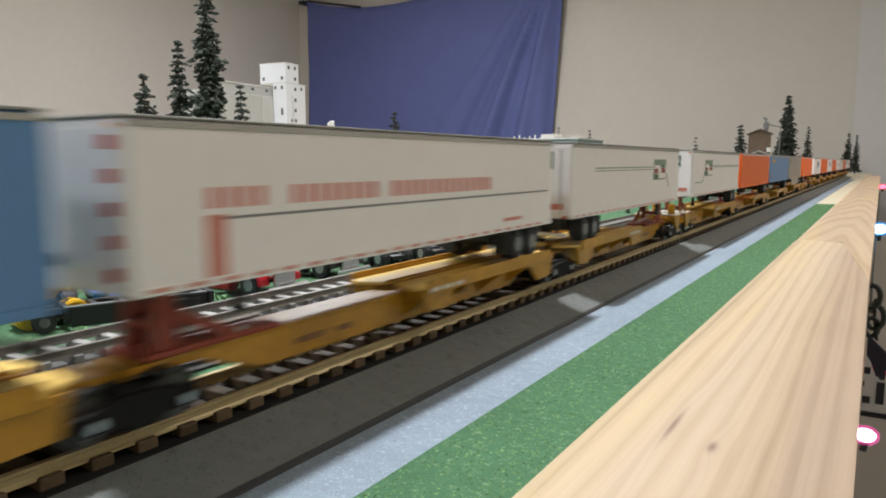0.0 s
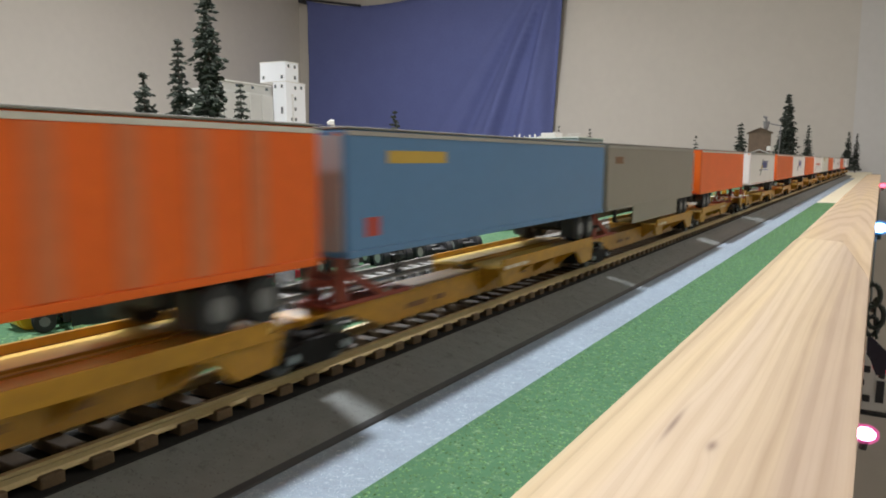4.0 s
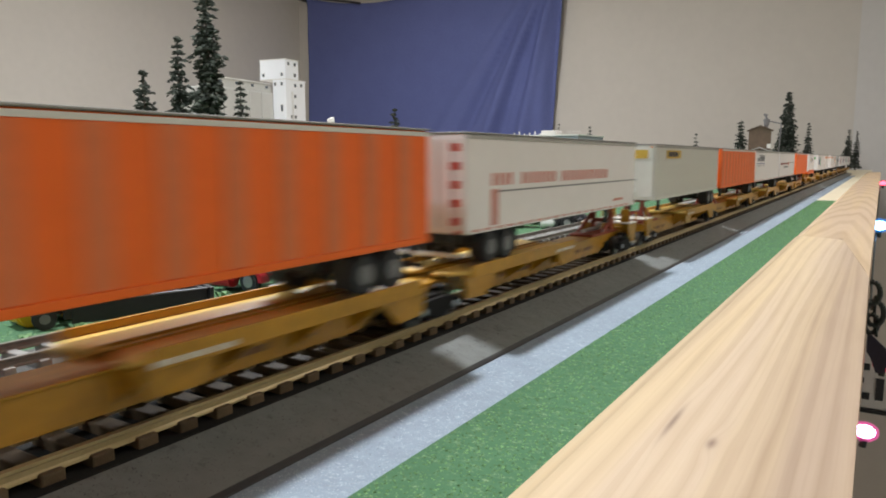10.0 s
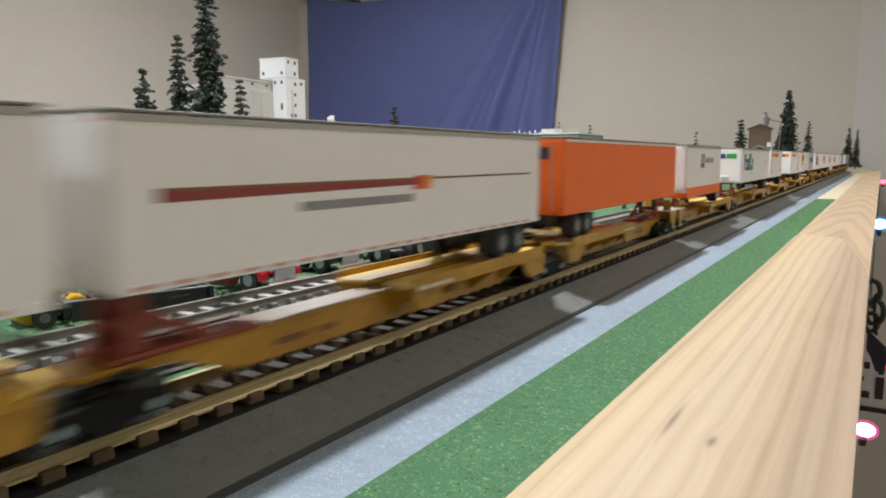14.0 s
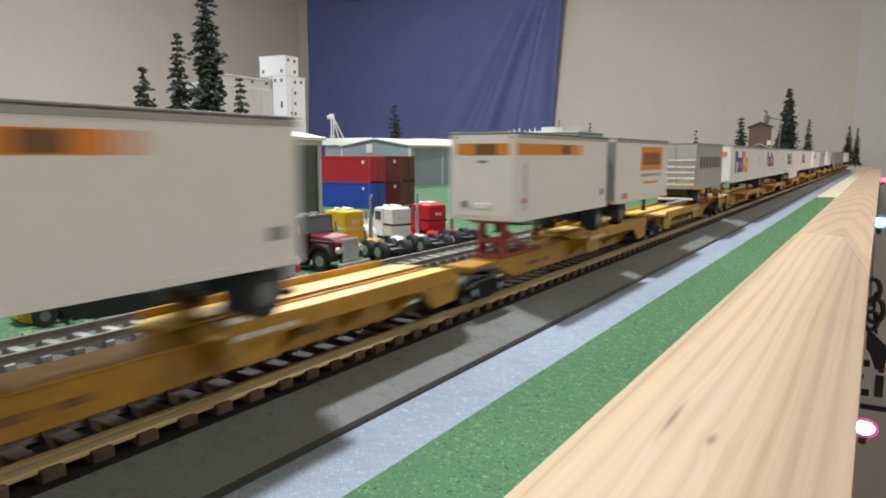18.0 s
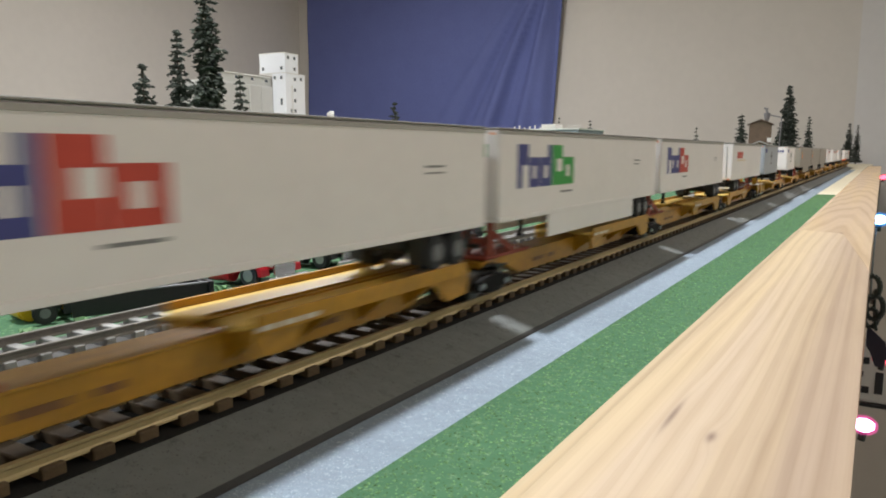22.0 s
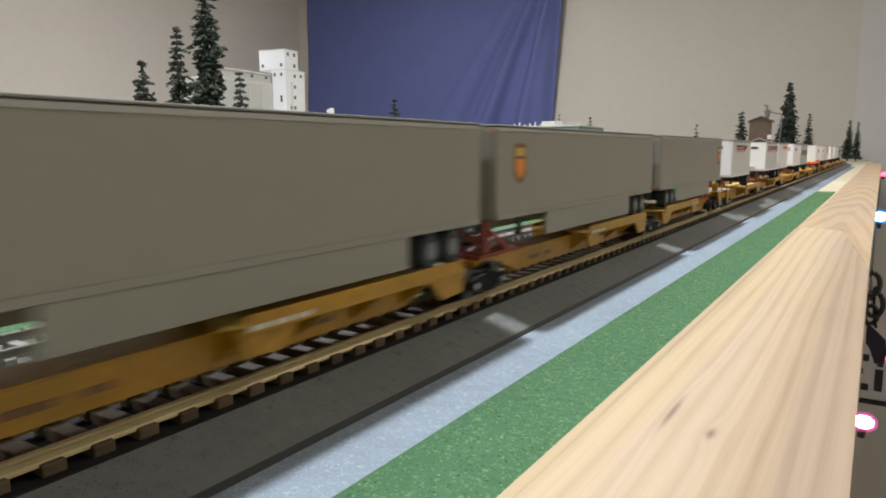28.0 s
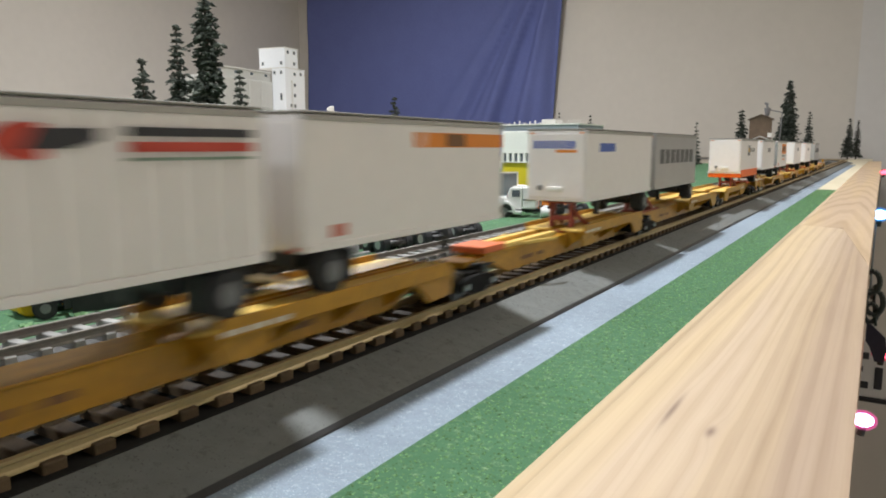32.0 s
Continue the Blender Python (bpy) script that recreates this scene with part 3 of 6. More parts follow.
def trailer(name, label, length, paint, ribs="", doors_near=False, skirt=False, axles=2, bottom_red=False, nose=None, door_paint=None):
    """A highway trailer; its near end is at y = 0, its wheels under the far end (or under the near end, doors near)."""
    t = thing(name, label, "trailer", "trailers on the train")
    bm = one_box(-HALF + 0.0004, HALF - 0.0004, 0.0004, length - 0.0004, BOX_Z0, BOX_Z1 - 0.0006, bevel=0.0007)
    part("body", bm, paint, t)
    part("roof", one_box(-HALF, HALF, 0, length, BOX_Z1 - 0.0006, BOX_Z1, bevel=0.00025), ROOF_EDGE, t, "dull grey aluminium roof")
    rail = one_box(-0.0003, 0.0003, 0.0006, length - 0.0006, -0.0006, 0.0006, bevel=0.00015)
    first = part("top_rail", rail, ROOF if paint is not ORANGE else OFFWHITE, t)
    first.matrix_basis = pose(HALF - 0.0003, 0, BOX_Z1 - 0.0016)
    share("top_rail", first.data, t, pose(-HALF + 0.0003, 0, BOX_Z1 - 0.0016))
    low = part("bottom_rail", one_box(-0.0003, 0.0003, 0.0006, length - 0.0006, -0.0009, 0.0009, bevel=0.0002), paint, t)
    low.matrix_basis = pose(HALF - 0.0003, 0, BOX_Z0 + 0.0009)
    share("bottom_rail", low.data, t, pose(-HALF + 0.0003, 0, BOX_Z0 + 0.0009))
    if ribs and ribs != "door":
        step, wide, proud, rp = {"post": (0.0078, 0.0036, 0.00048, paint),
                                 "stripe": (0.0152, 0.0056, 0.00030, ORANGE_RIB_SHEEN)}[ribs]
        me = None
        for side in (1, -1):
            y = 0.006
            while y + wide < length - 0.004:
                if me is None:
                    ob = part("side_post", one_box(-proud, proud, 0, wide, BOX_Z0 + 0.002, BOX_Z1 - 0.0024, bevel=proud * 0.4), rp, t)
                    me = ob.data
                    ob.matrix_basis = pose(side * (HALF - 0.0004), y, 0)
                else:
                    share("side_post", me, t, pose(side * (HALF - 0.0004), y, 0))
                y += step
    ends = ((0, 1), (length, -1))
    (dy, dd), (ny, nd) = ends if doors_near else ends[::-1]
    # rear doors, lock rods, hinges
    for sx in (-1, 1):
        lo, hi = sorted((sx * 0.0003, sx * 0.0141))
        ya, yb = sorted((dy - dd * 0.0001, dy + dd * 0.0006))
        door = part("rear_door", one_box(lo, hi, ya, yb, BOX_Z0 + 0.0016, BOX_Z1 - 0.002, bevel=0.0002),
                    door_paint or paint, t)
        for rx in (0.004, 0.0095) if ribs != "door" else ():
            part("lock_rod", one_tube((sx * rx, dy - dd * 0.0003, BOX_Z0 + 0.002), (sx * rx, dy - dd * 0.0003, BOX_Z1 - 0.003), 0.0003, seg=6), STEEL, door)
        if ribs == "door":
            for f in (0.105, 0.236, 0.360, 0.480, 0.625):
                z = BOX_Z0 + f * (BOX_Z1 - BOX_Z0)
                part("door_rib", one_box(lo, hi - 0.0008 * (sx > 0), dy - 0.0008, dy + 0.0002, z - 0.0005, z + 0.0005, bevel=0.0002), PLATE, door, "pale raised door rib")
    ya, yb = sorted((dy, dy + dd * 0.0012))
    part("rear_bumper", one_box(-0.0125, 0.0125, ya, yb, 0.0185, 0.0200, bevel=0.0003), PLATE if doors_near else BLACK, t)
    for sx in (-1, 1):
        part("bumper_post", one_box(sx * 0.008 - 0.0006, sx * 0.008 + 0.0006, ya, yb, 0.02, BOX_Z0), BLACK, t)
        part("tail_light", one_box(sx * 0.0115 - 0.001, sx * 0.0115 + 0.001, min(dy, dy - dd * 0.0003), max(dy, dy - dd * 0.0003),
                                   BOX_Z0 + 0.0002, BOX_Z0 + 0.0012), INK_RED, t)
    # nose
    ya, yb = sorted((ny - nd * 0.0001, ny + nd * 0.0005))
    nose_ob = part("nose_panel", one_box(-HALF + 0.0016, HALF - 0.0016, ya, yb, BOX_Z0 + 0.0016, BOX_Z1 - 0.0022, bevel=0.0003), nose or paint, t)
    part("hose_box", one_box(-0.0035, 0.0035, min(ny, ny - nd * 0.0011), max(ny, ny - nd * 0.0011), BOX_Z0 + 0.0045, BOX_Z0 + 0.0068, bevel=0.0004), ROOF_WHITE, nose_ob)
    part("glad_hand", one_tube((-0.0075, ny - nd * 0.0002, BOX_Z0 + 0.0062), (-0.0075, ny - nd * 0.0012, BOX_Z0 + 0.0062), 0.0013, seg=10), INK_GREY, nose_ob)
    for sx in (-1, 1):
        part("marker_light", one_box(sx * 0.012 - 0.0007, sx * 0.012 + 0.0007, min(ny, ny - nd * 0.0003), max(ny, ny - nd * 0.0003),
                                     BOX_Z1 - 0.0024, BOX_Z1 - 0.0016), INK_ORANGE, nose_ob)
    # running gear under the door end
    first_axle = dy + dd * (0.018 if axles == 2 else 0.011)
    last_axle = first_axle + dd * (0.0125 if axles == 2 else 0.0)
    ya, yb = sorted((first_axle - dd * 0.006, last_axle + dd * 0.010))
    part("sub_frame", one_box(-0.0075, 0.0075, ya, yb, 0.0215, BOX_Z0 + 0.0001, bevel=0.0005), BLACK, t)
    for y in sorted({first_axle, last_axle}):
        part("axle", one_tube((-0.011, y, 0.0208), (0.011, y, 0.0208), 0.0012, seg=8), BLACK, t)
        for sx in (-1, 1):
            w = share("wheel", TYRE_ME, t, pose(sx * 0.0113, y, 0.0208))
            share("rim", RIM_ME, w)
    for sx in (-1, 1):
        y = last_axle + dd * 0.0075
        part("mud_flap", one_box(sx * 0.0113 - 0.003, sx * 0.0113 + 0.003, y - 0.0002, y + 0.0002, 0.0175, 0.0255), BLACK, t)
    # landing gear near the nose
    gy = ny + nd * 0.030
    for sx in (-1, 1):
        leg = part("landing_leg", one_box(sx * 0.009 - 0.0008, sx * 0.009 + 0.0008, gy - 0.0009, gy + 0.0009, 0.0192, BOX_Z0 + 0.0003), BLACK, t)
        part("foot", one_box(sx * 0.009 - 0.0015, sx * 0.009 + 0.0015, gy - 0.0015, gy + 0.0015, 0.0186, 0.0193), BLACK, leg)
    part("kingpin_plate", one_box(-0.009, 0.009, *sorted((ny + nd * 0.004, ny + nd * 0.020)), BOX_Z0 - 0.0007, BOX_Z0 + 0.0003), BLACK, t)
    if skirt:
        for sx in (-1, 1):
            ya, yb = sorted((ny + nd * 0.044, last_axle + dd * 0.012))
            part("side_skirt", one_box(sx * 0.0142 - 0.0003, sx * 0.0142 + 0.0003, ya, yb, 0.0172, BOX_Z0, bevel=0.0001), paint, t)
    if bottom_red:
        me = None
        for sx in (-1, 1):
            y = 0.004
            while y < length - 0.01:
                if me is None:
                    ob = part("reflector", one_box(-0.0001, 0.0001, 0, 0.0042, -0.0004, 0.0004), INK_FADED, t)
                    me = ob.data
                    ob.matrix_basis = pose(sx * (HALF + 0.00002), y, BOX_Z0 + 0.0010)
                else:
                    share("reflector", me, t, pose(sx * (HALF + 0.00002), y, BOX_Z0 + 0.0010))
                y += 0.0085
    return t


SX = HALF - 0.0004


def letters(t, y, z, h, count, m, gap=0.35, step=None, side=SX, lean=0.0):
    """A row of plain upright bars where lettering stands."""
    w = h * 0.62
    for i in range(count):
        bar(t, side, y + i * (step or w * (1 + gap)), y + i * (step or w * (1 + gap)) + w, z, z + h, m, slant=lean)


def block_word(t, y, z, h, widths, inks, side=SX):
    """A wordmark as plain blocks, tall and low, some with an open slot, in two colours."""
    for i, (w, ink) in enumerate(zip(widths, inks)):
        low = h * 0.70
        if i == 0:
            bar(t, side, y, y + w * 0.40, z, z + h, ink, "logo")
            bar(t, side, y + w * 0.40, y + w * 0.94, z + h * 0.52, z + h, ink, "logo")
        elif i == 3:
            bar(t, side, y, y + w * 0.42, z, z + h, ink, "logo")
            bar(t, side, y + w * 0.42, y + w * 0.98, z, z + h * 0.34, ink, "logo")
            bar(t, side, y + w * 0.42, y + w * 0.98, z + h * 0.66, z + h, ink, "logo")
        else:
            bar(t, side, y, y + w * 0.30, z, z + low, ink, "logo")
            bar(t, side, y + w * 0.62, y + w * 0.94, z, z + (h if i == 2 else low), ink, "logo")
            for k in (0.0, 0.50):
                bar(t, side, y + w * 0.30, y + w * 0.62, z + h * k, z + h * (k + 0.20), ink, "logo")
        y += w


MADE = []      # (object, place along the train)
TURNED = {}    # trailers whose doors face the front of the train, with their length


def run(t, s):
    MADE.append((t, s))
    return t


def square_logo(t, y, m1, m2, m3, z=0.0475, s=0.0095):
    bar(t, SX, y, y + s * 1.15, z - s * 0.45, z + s * 0.55, m1, "logo")
    bar(t, SX + 0.0001, y + 0.001, y + s * 0.9, z - s * 0.12, z + s * 0.30, m2, "logo")
    bar(t, SX + 0.0001, y + 0.002, y + s * 0.7, z - s * 0.35, z - s * 0.14, m3, "logo")


def orange_trailer(length, striped, turned=False):
    t = trailer("orange_trailer", "orange ribbed dry van trailer on a yellow spine car" if striped else "smooth orange dry van trailer on a yellow spine car",
                length, ORANGE, "stripe" if striped else "", doors_near=turned)
    if turned:
        TURNED[t] = length
    face_bar(t, -0.0002, -0.008, 0.008, BOX_Z1 - 0.0095, BOX_Z1 - 0.0045, INK_BLACK, "panel")
    for sx in (-1, 1):
        part("corner_trim", one_box(sx * (HALF - 0.0005) - 0.0004, sx * (HALF - 0.0005) + 0.0006, 0.0002, 0.0012, BOX_Z0 + 0.001, BOX_Z1 - 0.001), ORANGE_DEEP, t)
    return t


def red_text_trailer(length, turned=False):
    t = trailer("white_trailer", "white dry van with faded red lettering bars and stripe", length, WHITE, bottom_red=True, doors_near=turned)
    if turned:
        TURNED[t] = length
    letters(t, 0.0180, 0.0418, 0.0042, 4, INK_FADED, step=0.0043)
    letters(t, 0.0415, 0.0418, 0.0042, 8, INK_FADED, step=0.0042)
    letters(t, 0.0800, 0.0418, 0.0042, 14, INK_FADED, step=0.0042)
    bar(t, SX, 0.022, 0.186, 0.0394, 0.0400, INK_GREY, "stripe")
    bar(t, SX, 0.0175, 0.0225, 0.0280, 0.0405, INK_FADED, "stripe")
    bar(t, SX, 0.148, 0.162, 0.0300, 0.0312, INK_FADED, "stripe")
    for k in range(5):
        face_bar(t, -0.0002, 0.0085, 0.0125, BOX_Z0 + 0.003 + k * 0.006, BOX_Z0 + 0.0055 + k * 0.006, INK_RED)
    return t


def green_logo_trailer(length, at):
    t = trailer("white_trailer", "white dry van with green framed logo and thin green stripe", length, WHITE, bottom_red=True, doors_near=at > 0.08)
    if at > 0.08:
        TURNED[t] = length
    z0, z1 = 0.0405, 0.0525
    bar(t, SX, at, at + 0.0265, z0, z1, INK_SAGE, "logo", slant=0.001)
    bar(t, SX + 0.0001, at + 0.0010, at + 0.0255, z0 + 0.0008, z1 - 0.0034, WHITE, "logo", slant=0.001)
    bar(t, SX + 0.0002, at + 0.0018, at + 0.0092, z0 + 0.0038, z0 + 0.0066, INK_MAROON, "logo")
    bar(t, SX + 0.0002, at + 0.0168, at + 0.0246, z0 + 0.0040, z0 + 0.0070, INK_MAROON, "logo")
    bar(t, SX + 0.0002, at + 0.0012, at + 0.0100, z0 + 0.0008, z0 + 0.0034, INK_DKGREEN, "logo")
    bar(t, SX + 0.0002, at + 0.0150, at + 0.0254, z0 + 0.0072, z0 + 0.0086, INK_DKGREEN, "logo")
    if at < 0.08:
        bar(t, SX, at + 0.027, 0.185, 0.0478, 0.0484, INK_SAGE, "stripe")
        bar(t, SX, at + 0.028, 0.185, 0.0468, 0.0472, INK_GREY, "stripe")
        bar(t, SX, 0.008, at - 0.0085, 0.0358, 0.0364, INK_SAGE, "stripe")
        part("stripe", one_prism([(at - 0.009, 0.0358), (at - 0.0078, 0.0358), (at + 0.0012, 0.0450), (at, 0.0450)], "x", SX, SX + 0.00012), INK_SAGE, t)
    else:
        bar(t, SX, 0.030, at - 0.001, 0.0478, 0.0484, INK_SAGE, "stripe")
        bar(t, SX, 0.030, at - 0.001, 0.0466, 0.0470, INK_GREY, "stripe")
        part("stripe", one_prism([(at + 0.0268, 0.0450), (at + 0.0280, 0.0450), (at + 0.0370, 0.0358), (at + 0.0358, 0.0358)], "x", SX, SX + 0.00012), INK_SAGE, t)
    face_bar(t, -0.0002, -0.005, 0.006, BOX_Z1 - 0.0115, BOX_Z1 - 0.0040, INK_DKGREEN, "logo")
    face_bar(t, -0.0004, -0.003, 0.005, BOX_Z1 - 0.0085, BOX_Z1 - 0.0065, WHITE, "logo")
    for k in range(3):
        face_bar(t, -0.0002, -0.011 + k * 0.008, -0.005 + k * 0.008, BOX_Z0 + 0.004, BOX_Z0 + 0.0065, INK_FADED)
    return t


def bird_trailer(length):
    t = trailer("white_trailer", "white dry van with blue block wordmark and grey gold swoosh", length, WHITE, bottom_red=True)
    bar(t, SX, 0.080, 0.116, 0.0428, 0.0496, INK_NAVY, "logo", slant=0.004)
    bar(t, SX, 0.1165, 0.1255, 0.0428, 0.0470, PLATE, "logo", slant=0.002)
    bar(t, SX, 0.084, 0.130, 0.0498, 0.0507, INK_NAVY, "logo")
    bar(t, SX, 0.070, 0.128, 0.0405, 0.0412, INK_BLUE, "logo")
    bar(t, SX, 0.062, 0.079, 0.0403, 0.0416, INK_BLACK, "logo", slant=0.002)
    part("logo", one_prism([(0.066, 0.0350), (0.072, 0.0350), (0.090, 0.0525), (0.082, 0.0525)], "x", SX, SX + 0.0001), INK_GREY, t)
    part("logo", one_prism([(0.071, 0.0420), (0.081, 0.0430), (0.084, 0.0465), (0.077, 0.0455)], "x", SX + 0.0001, SX + 0.0002), INK_GOLD, t)
    face_bar(t, -0.0002, -0.006, 0.006, BOX_Z1 - 0.006, BOX_Z1 - 0.003, INK_BLACK)
    return t


def parcel_trailer(length, second, skirt=False, big=1.0):
    t = trailer("white_trailer", "clean white dry van with a large two-tone block wordmark", length, WHITE, skirt=skirt)
    block_word(t, 0.0150, 0.0540 - 0.0162 * big ** 0.7, 0.0162 * big ** 0.8, [w * big for w in (0.0100, 0.0105, 0.0115, 0.0108, 0.0132)], (INK_NAVY, INK_NAVY, INK_NAVY, second, second))
    bar(t, SX, 0.056 * big, 0.069 * big, 0.0345, 0.0353, INK_GREY)
    bar(t, SX, 0.158, 0.168, 0.0465, 0.0472, INK_GREY)
    bar(t, SX, 0.158, 0.168, 0.0447, 0.0452, INK_GREY)
    face_bar(t, -0.0002, -0.010, 0.0, BOX_Z1 - 0.010, BOX_Z1 - 0.0055, INK_NAVY)
    face_bar(t, -0.0002, 0.0008, 0.0098, BOX_Z1 - 0.010, BOX_Z1 - 0.0055, second)
    return t


def shield_trailer(length, y=0.014, turned=False):
    t = trailer("grey_trailer", "plain grey-brown dry van with a small brown gold shield", length, GREYBROWN, skirt=True, doors_near=turned)
    if turned:
        TURNED[t] = length
    z = 0.0465
    sh = [(y, z + 0.0058), (y + 0.0025, z + 0.0068), (y + 0.0078, z + 0.0068), (y + 0.0102, z + 0.0058), (y + 0.0102, z - 0.0040), (y + 0.0085, z - 0.0068), (y + 0.0050, z - 0.0082), (y + 0.0018, z - 0.0068), (y, z - 0.0040)]
    part("logo", one_prism(sh, "x", SX, SX + 0.0001), INK_BROWN, t)
    part("logo", one_prism([(u, w) for u, w in ((y + 0.001, z + 0.005), (y + 0.0090, z + 0.005), (y + 0.0090, z + 0.0022), (y + 0.001, z + 0.0022))], "x", SX + 0.0001, SX + 0.0002), INK_GOLD, t)
    part("logo", one_prism([(y + 0.001, z + 0.001), (y + 0.0090, z + 0.001), (y + 0.0088, z - 0.0036), (y + 0.0050, z - 0.0064), (y + 0.0015, z - 0.0036)], "x", SX + 0.0001, SX + 0.0002), INK_ORANGE, t)
    face_bar(t, -0.0002, -0.004, 0.004, BOX_Z1 - 0.008, BOX_Z1 - 0.004, INK_BROWN)
    return t


def orange_band_trailer(length, turned=False):
    t = trailer("white_trailer", "white short trailer with a fading orange band near its roof", length, WHITE, axles=1, doors_near=turned)
    z0, z1 = BOX_Z1 - 0.0085, BOX_Z1 - 0.0042
    if turned:
        TURNED[t] = length
        bar(t, SX, 0.054, length - 0.001, z0, z1, INK_ORANGE, "band")
        for k in range(4):
            bar(t, SX, 0.0530 - k * 0.0022, 0.0540 - k * 0.0020, z0, z1, INK_ORANGE, "band")
        bar(t, SX + 0.0001, 0.064, 0.075, z0 + 0.0003, z1 - 0.0003, INK_BROWN, "band")
        bar(t, SX, 0.010, 0.016, BOX_Z0 + 0.003, BOX_Z0 + 0.006, INK_FADED, "placard")
        return t
    bar(t, SX, 0.0, 0.058, z0, z1, INK_ORANGE, "band")
    for k in range(4):
        bar(t, SX, 0.0586 + k * 0.0022, 0.0598 + k * 0.0020, z0, z1, INK_ORANGE, "band")
    bar(t, SX + 0.0001, 0.042, 0.051, z0 + 0.0003, z1 - 0.0003, INK_BROWN, "band")
    bar(t, SX, 0.0065, 0.0072, BOX_Z0 + 0.004, BOX_Z0 + 0.022, INK_GREY, "pipe")
    bar(t, SX, 0.004, 0.0085, BOX_Z0 + 0.0068, BOX_Z0 + 0.0086, INK_FADED, "placard")
    bar(t, SX, length - 0.010, length - 0.0055, BOX_Z0 + 0.006, BOX_Z0 + 0.009, INK_GREY, "placard")
    face_bar(t, -0.0002, -0.011, 0.011, z0, z1, INK_ORANGE)
    face_bar(t, -0.0004, -0.003, 0.006, z0 + 0.0002, z1 - 0.0002, INK_BROWN)
    face_bar(t, -0.0002, -0.002, 0.002, BOX_Z1 - 0.0115, BOX_Z1 - 0.0105, INK_GREY)
    return t


def orange_square_trailer(length):
    t = trailer("white_trailer", "white short trailer with a large orange rectangle, doors painted shade-grey", length, WHITE, axles=1, doors_near=True, door_paint=DOOR_SHADED)
    TURNED[t] = length
    bar(t, SX, 0.044, 0.087, BOX_Z1 - 0.017, BOX_Z1 - 0.004, INK_ORANGE, "panel")
    letters(t, 0.048, BOX_Z1 - 0.014, 0.007, 6, INK_BROWN, side=SX + 0.0001)
    letters(t, 0.044, BOX_Z1 - 0.0205, 0.0016, 16, INK_GREY, gap=1.6)
    bar(t, SX, 0.050, 0.078, BOX_Z1 - 0.0245, BOX_Z1 - 0.0232, INK_ORANGE)
    bar(t, SX, 0.012, 0.020, BOX_Z0 + 0.002, BOX_Z0 + 0.005, INK_FADED, "placard")
    return t


def silver_word_trailer(length, doors_near):
    t = trailer("silver_trailer", "silver short trailer with wide dark grey lettering bars", length, SILVER, "door" if doors_near else "", doors_near=doors_near, axles=1)
    if doors_near:
        TURNED[t] = length
    for k in range(7):
        y = length * 0.10 + k * length * 0.118
        bar(t, SX, y, y + length * 0.088, 0.0412, 0.0498, INK_DARK)
    return t


def gas_logo_trailer(length, paint):
    t = trailer("grey_trailer", "pale grey short trailer with a dark round emblem", length, paint, axles=1)
    y, z = length * 0.48, 0.0465
    bm = bmesh.new()
    bmesh.ops.create_circle(bm, cap_ends=True, segments=20, radius=0.0058, matrix=pose(SX + 0.0001, y, z, 0, 90, 0))
    part("emblem", bm, INK_GREY, t)
    bar(t, SX + 0.0001, y - 0.007, y + 0.007, z - 0.001, z + 0.001, INK_BLACK, "emblem")
    bar(t, SX + 0.0001, y - 0.005, y + 0.005, z - 0.009, z - 0.0075, INK_BLACK, "emblem")
    bar(t, SX, 0.004, 0.018, BOX_Z1 - 0.0088, BOX_Z1 - 0.0045, INK_NAVY)
    for k in range(7):
        face_bar(t, -0.0002, -0.0105 + k * 0.003, -0.0085 + k * 0.003, BOX_Z1 - 0.0085, BOX_Z1 - 0.0055, INK_NAVY)
    return t


def split_logo_trailer(length, logo_at, lines):
    t = trailer("white_trailer", "white ribbed short trailer with red black double stripe", length, WHITE, "post", axles=1)
    z, x = 0.0498, SX + 0.0007
    for y0, y1 in lines:
        bar(t, x, y0, y1, z + 0.0032, z + 0.0048, INK_BLACK, "stripe")
        bar(t, x, y0, y1, z + 0.0004, z + 0.0022, INK_RED, "stripe")
        bar(t, x, y0, y1, z - 0.0012, z - 0.0006, INK_SAGE, "stripe")
    y = logo_at
    ring = [(y + 0.0060 + 0.0062 * math.cos(a), z + 0.0022 + 0.0030 * math.sin(a)) for a in [math.pi * (0.35 + 1.3 * k / 9) for k in range(10)]]
    part("logo", one_prism(ring, "x", x, x + 0.00012), INK_RED, t)
    part("logo", one_prism([(y + 0.0055, z + 0.0010), (y + 0.0130, z + 0.0010), (y + 0.0185, z + 0.0024), (y + 0.0185, z + 0.0044), (y + 0.0075, z + 0.0042)], "x", x + 0.00012, x + 0.00024), INK_BLACK, t)
    face_bar(t, -0.0002, -0.0075, -0.0015, z + 0.0006, z + 0.0044, INK_RED)
    face_bar(t, -0.0002, -0.0012, 0.0058, z + 0.0014, z + 0.0042, INK_BLACK)
    return t


def blue_word_trailer(length):
    t = trailer("white_trailer", "white short trailer with blue lettering bars on its nose", length, WHITE, axles=1)
    bar(t, SX, 0.018, 0.040, BOX_Z1 - 0.0105, BOX_Z1 - 0.0065, INK_BLUE)
    for k in range(8):
        face_bar(t, -0.0002, -0.011 + k * 0.0026, -0.0092 + k * 0.0026, BOX_Z1 - 0.009, BOX_Z1 - 0.0055, INK_BLUE)
    face_bar(t, -0.0002, 0.0, 0.010, BOX_Z1 - 0.0108, BOX_Z1 - 0.0096, INK_ORANGE)
    return t


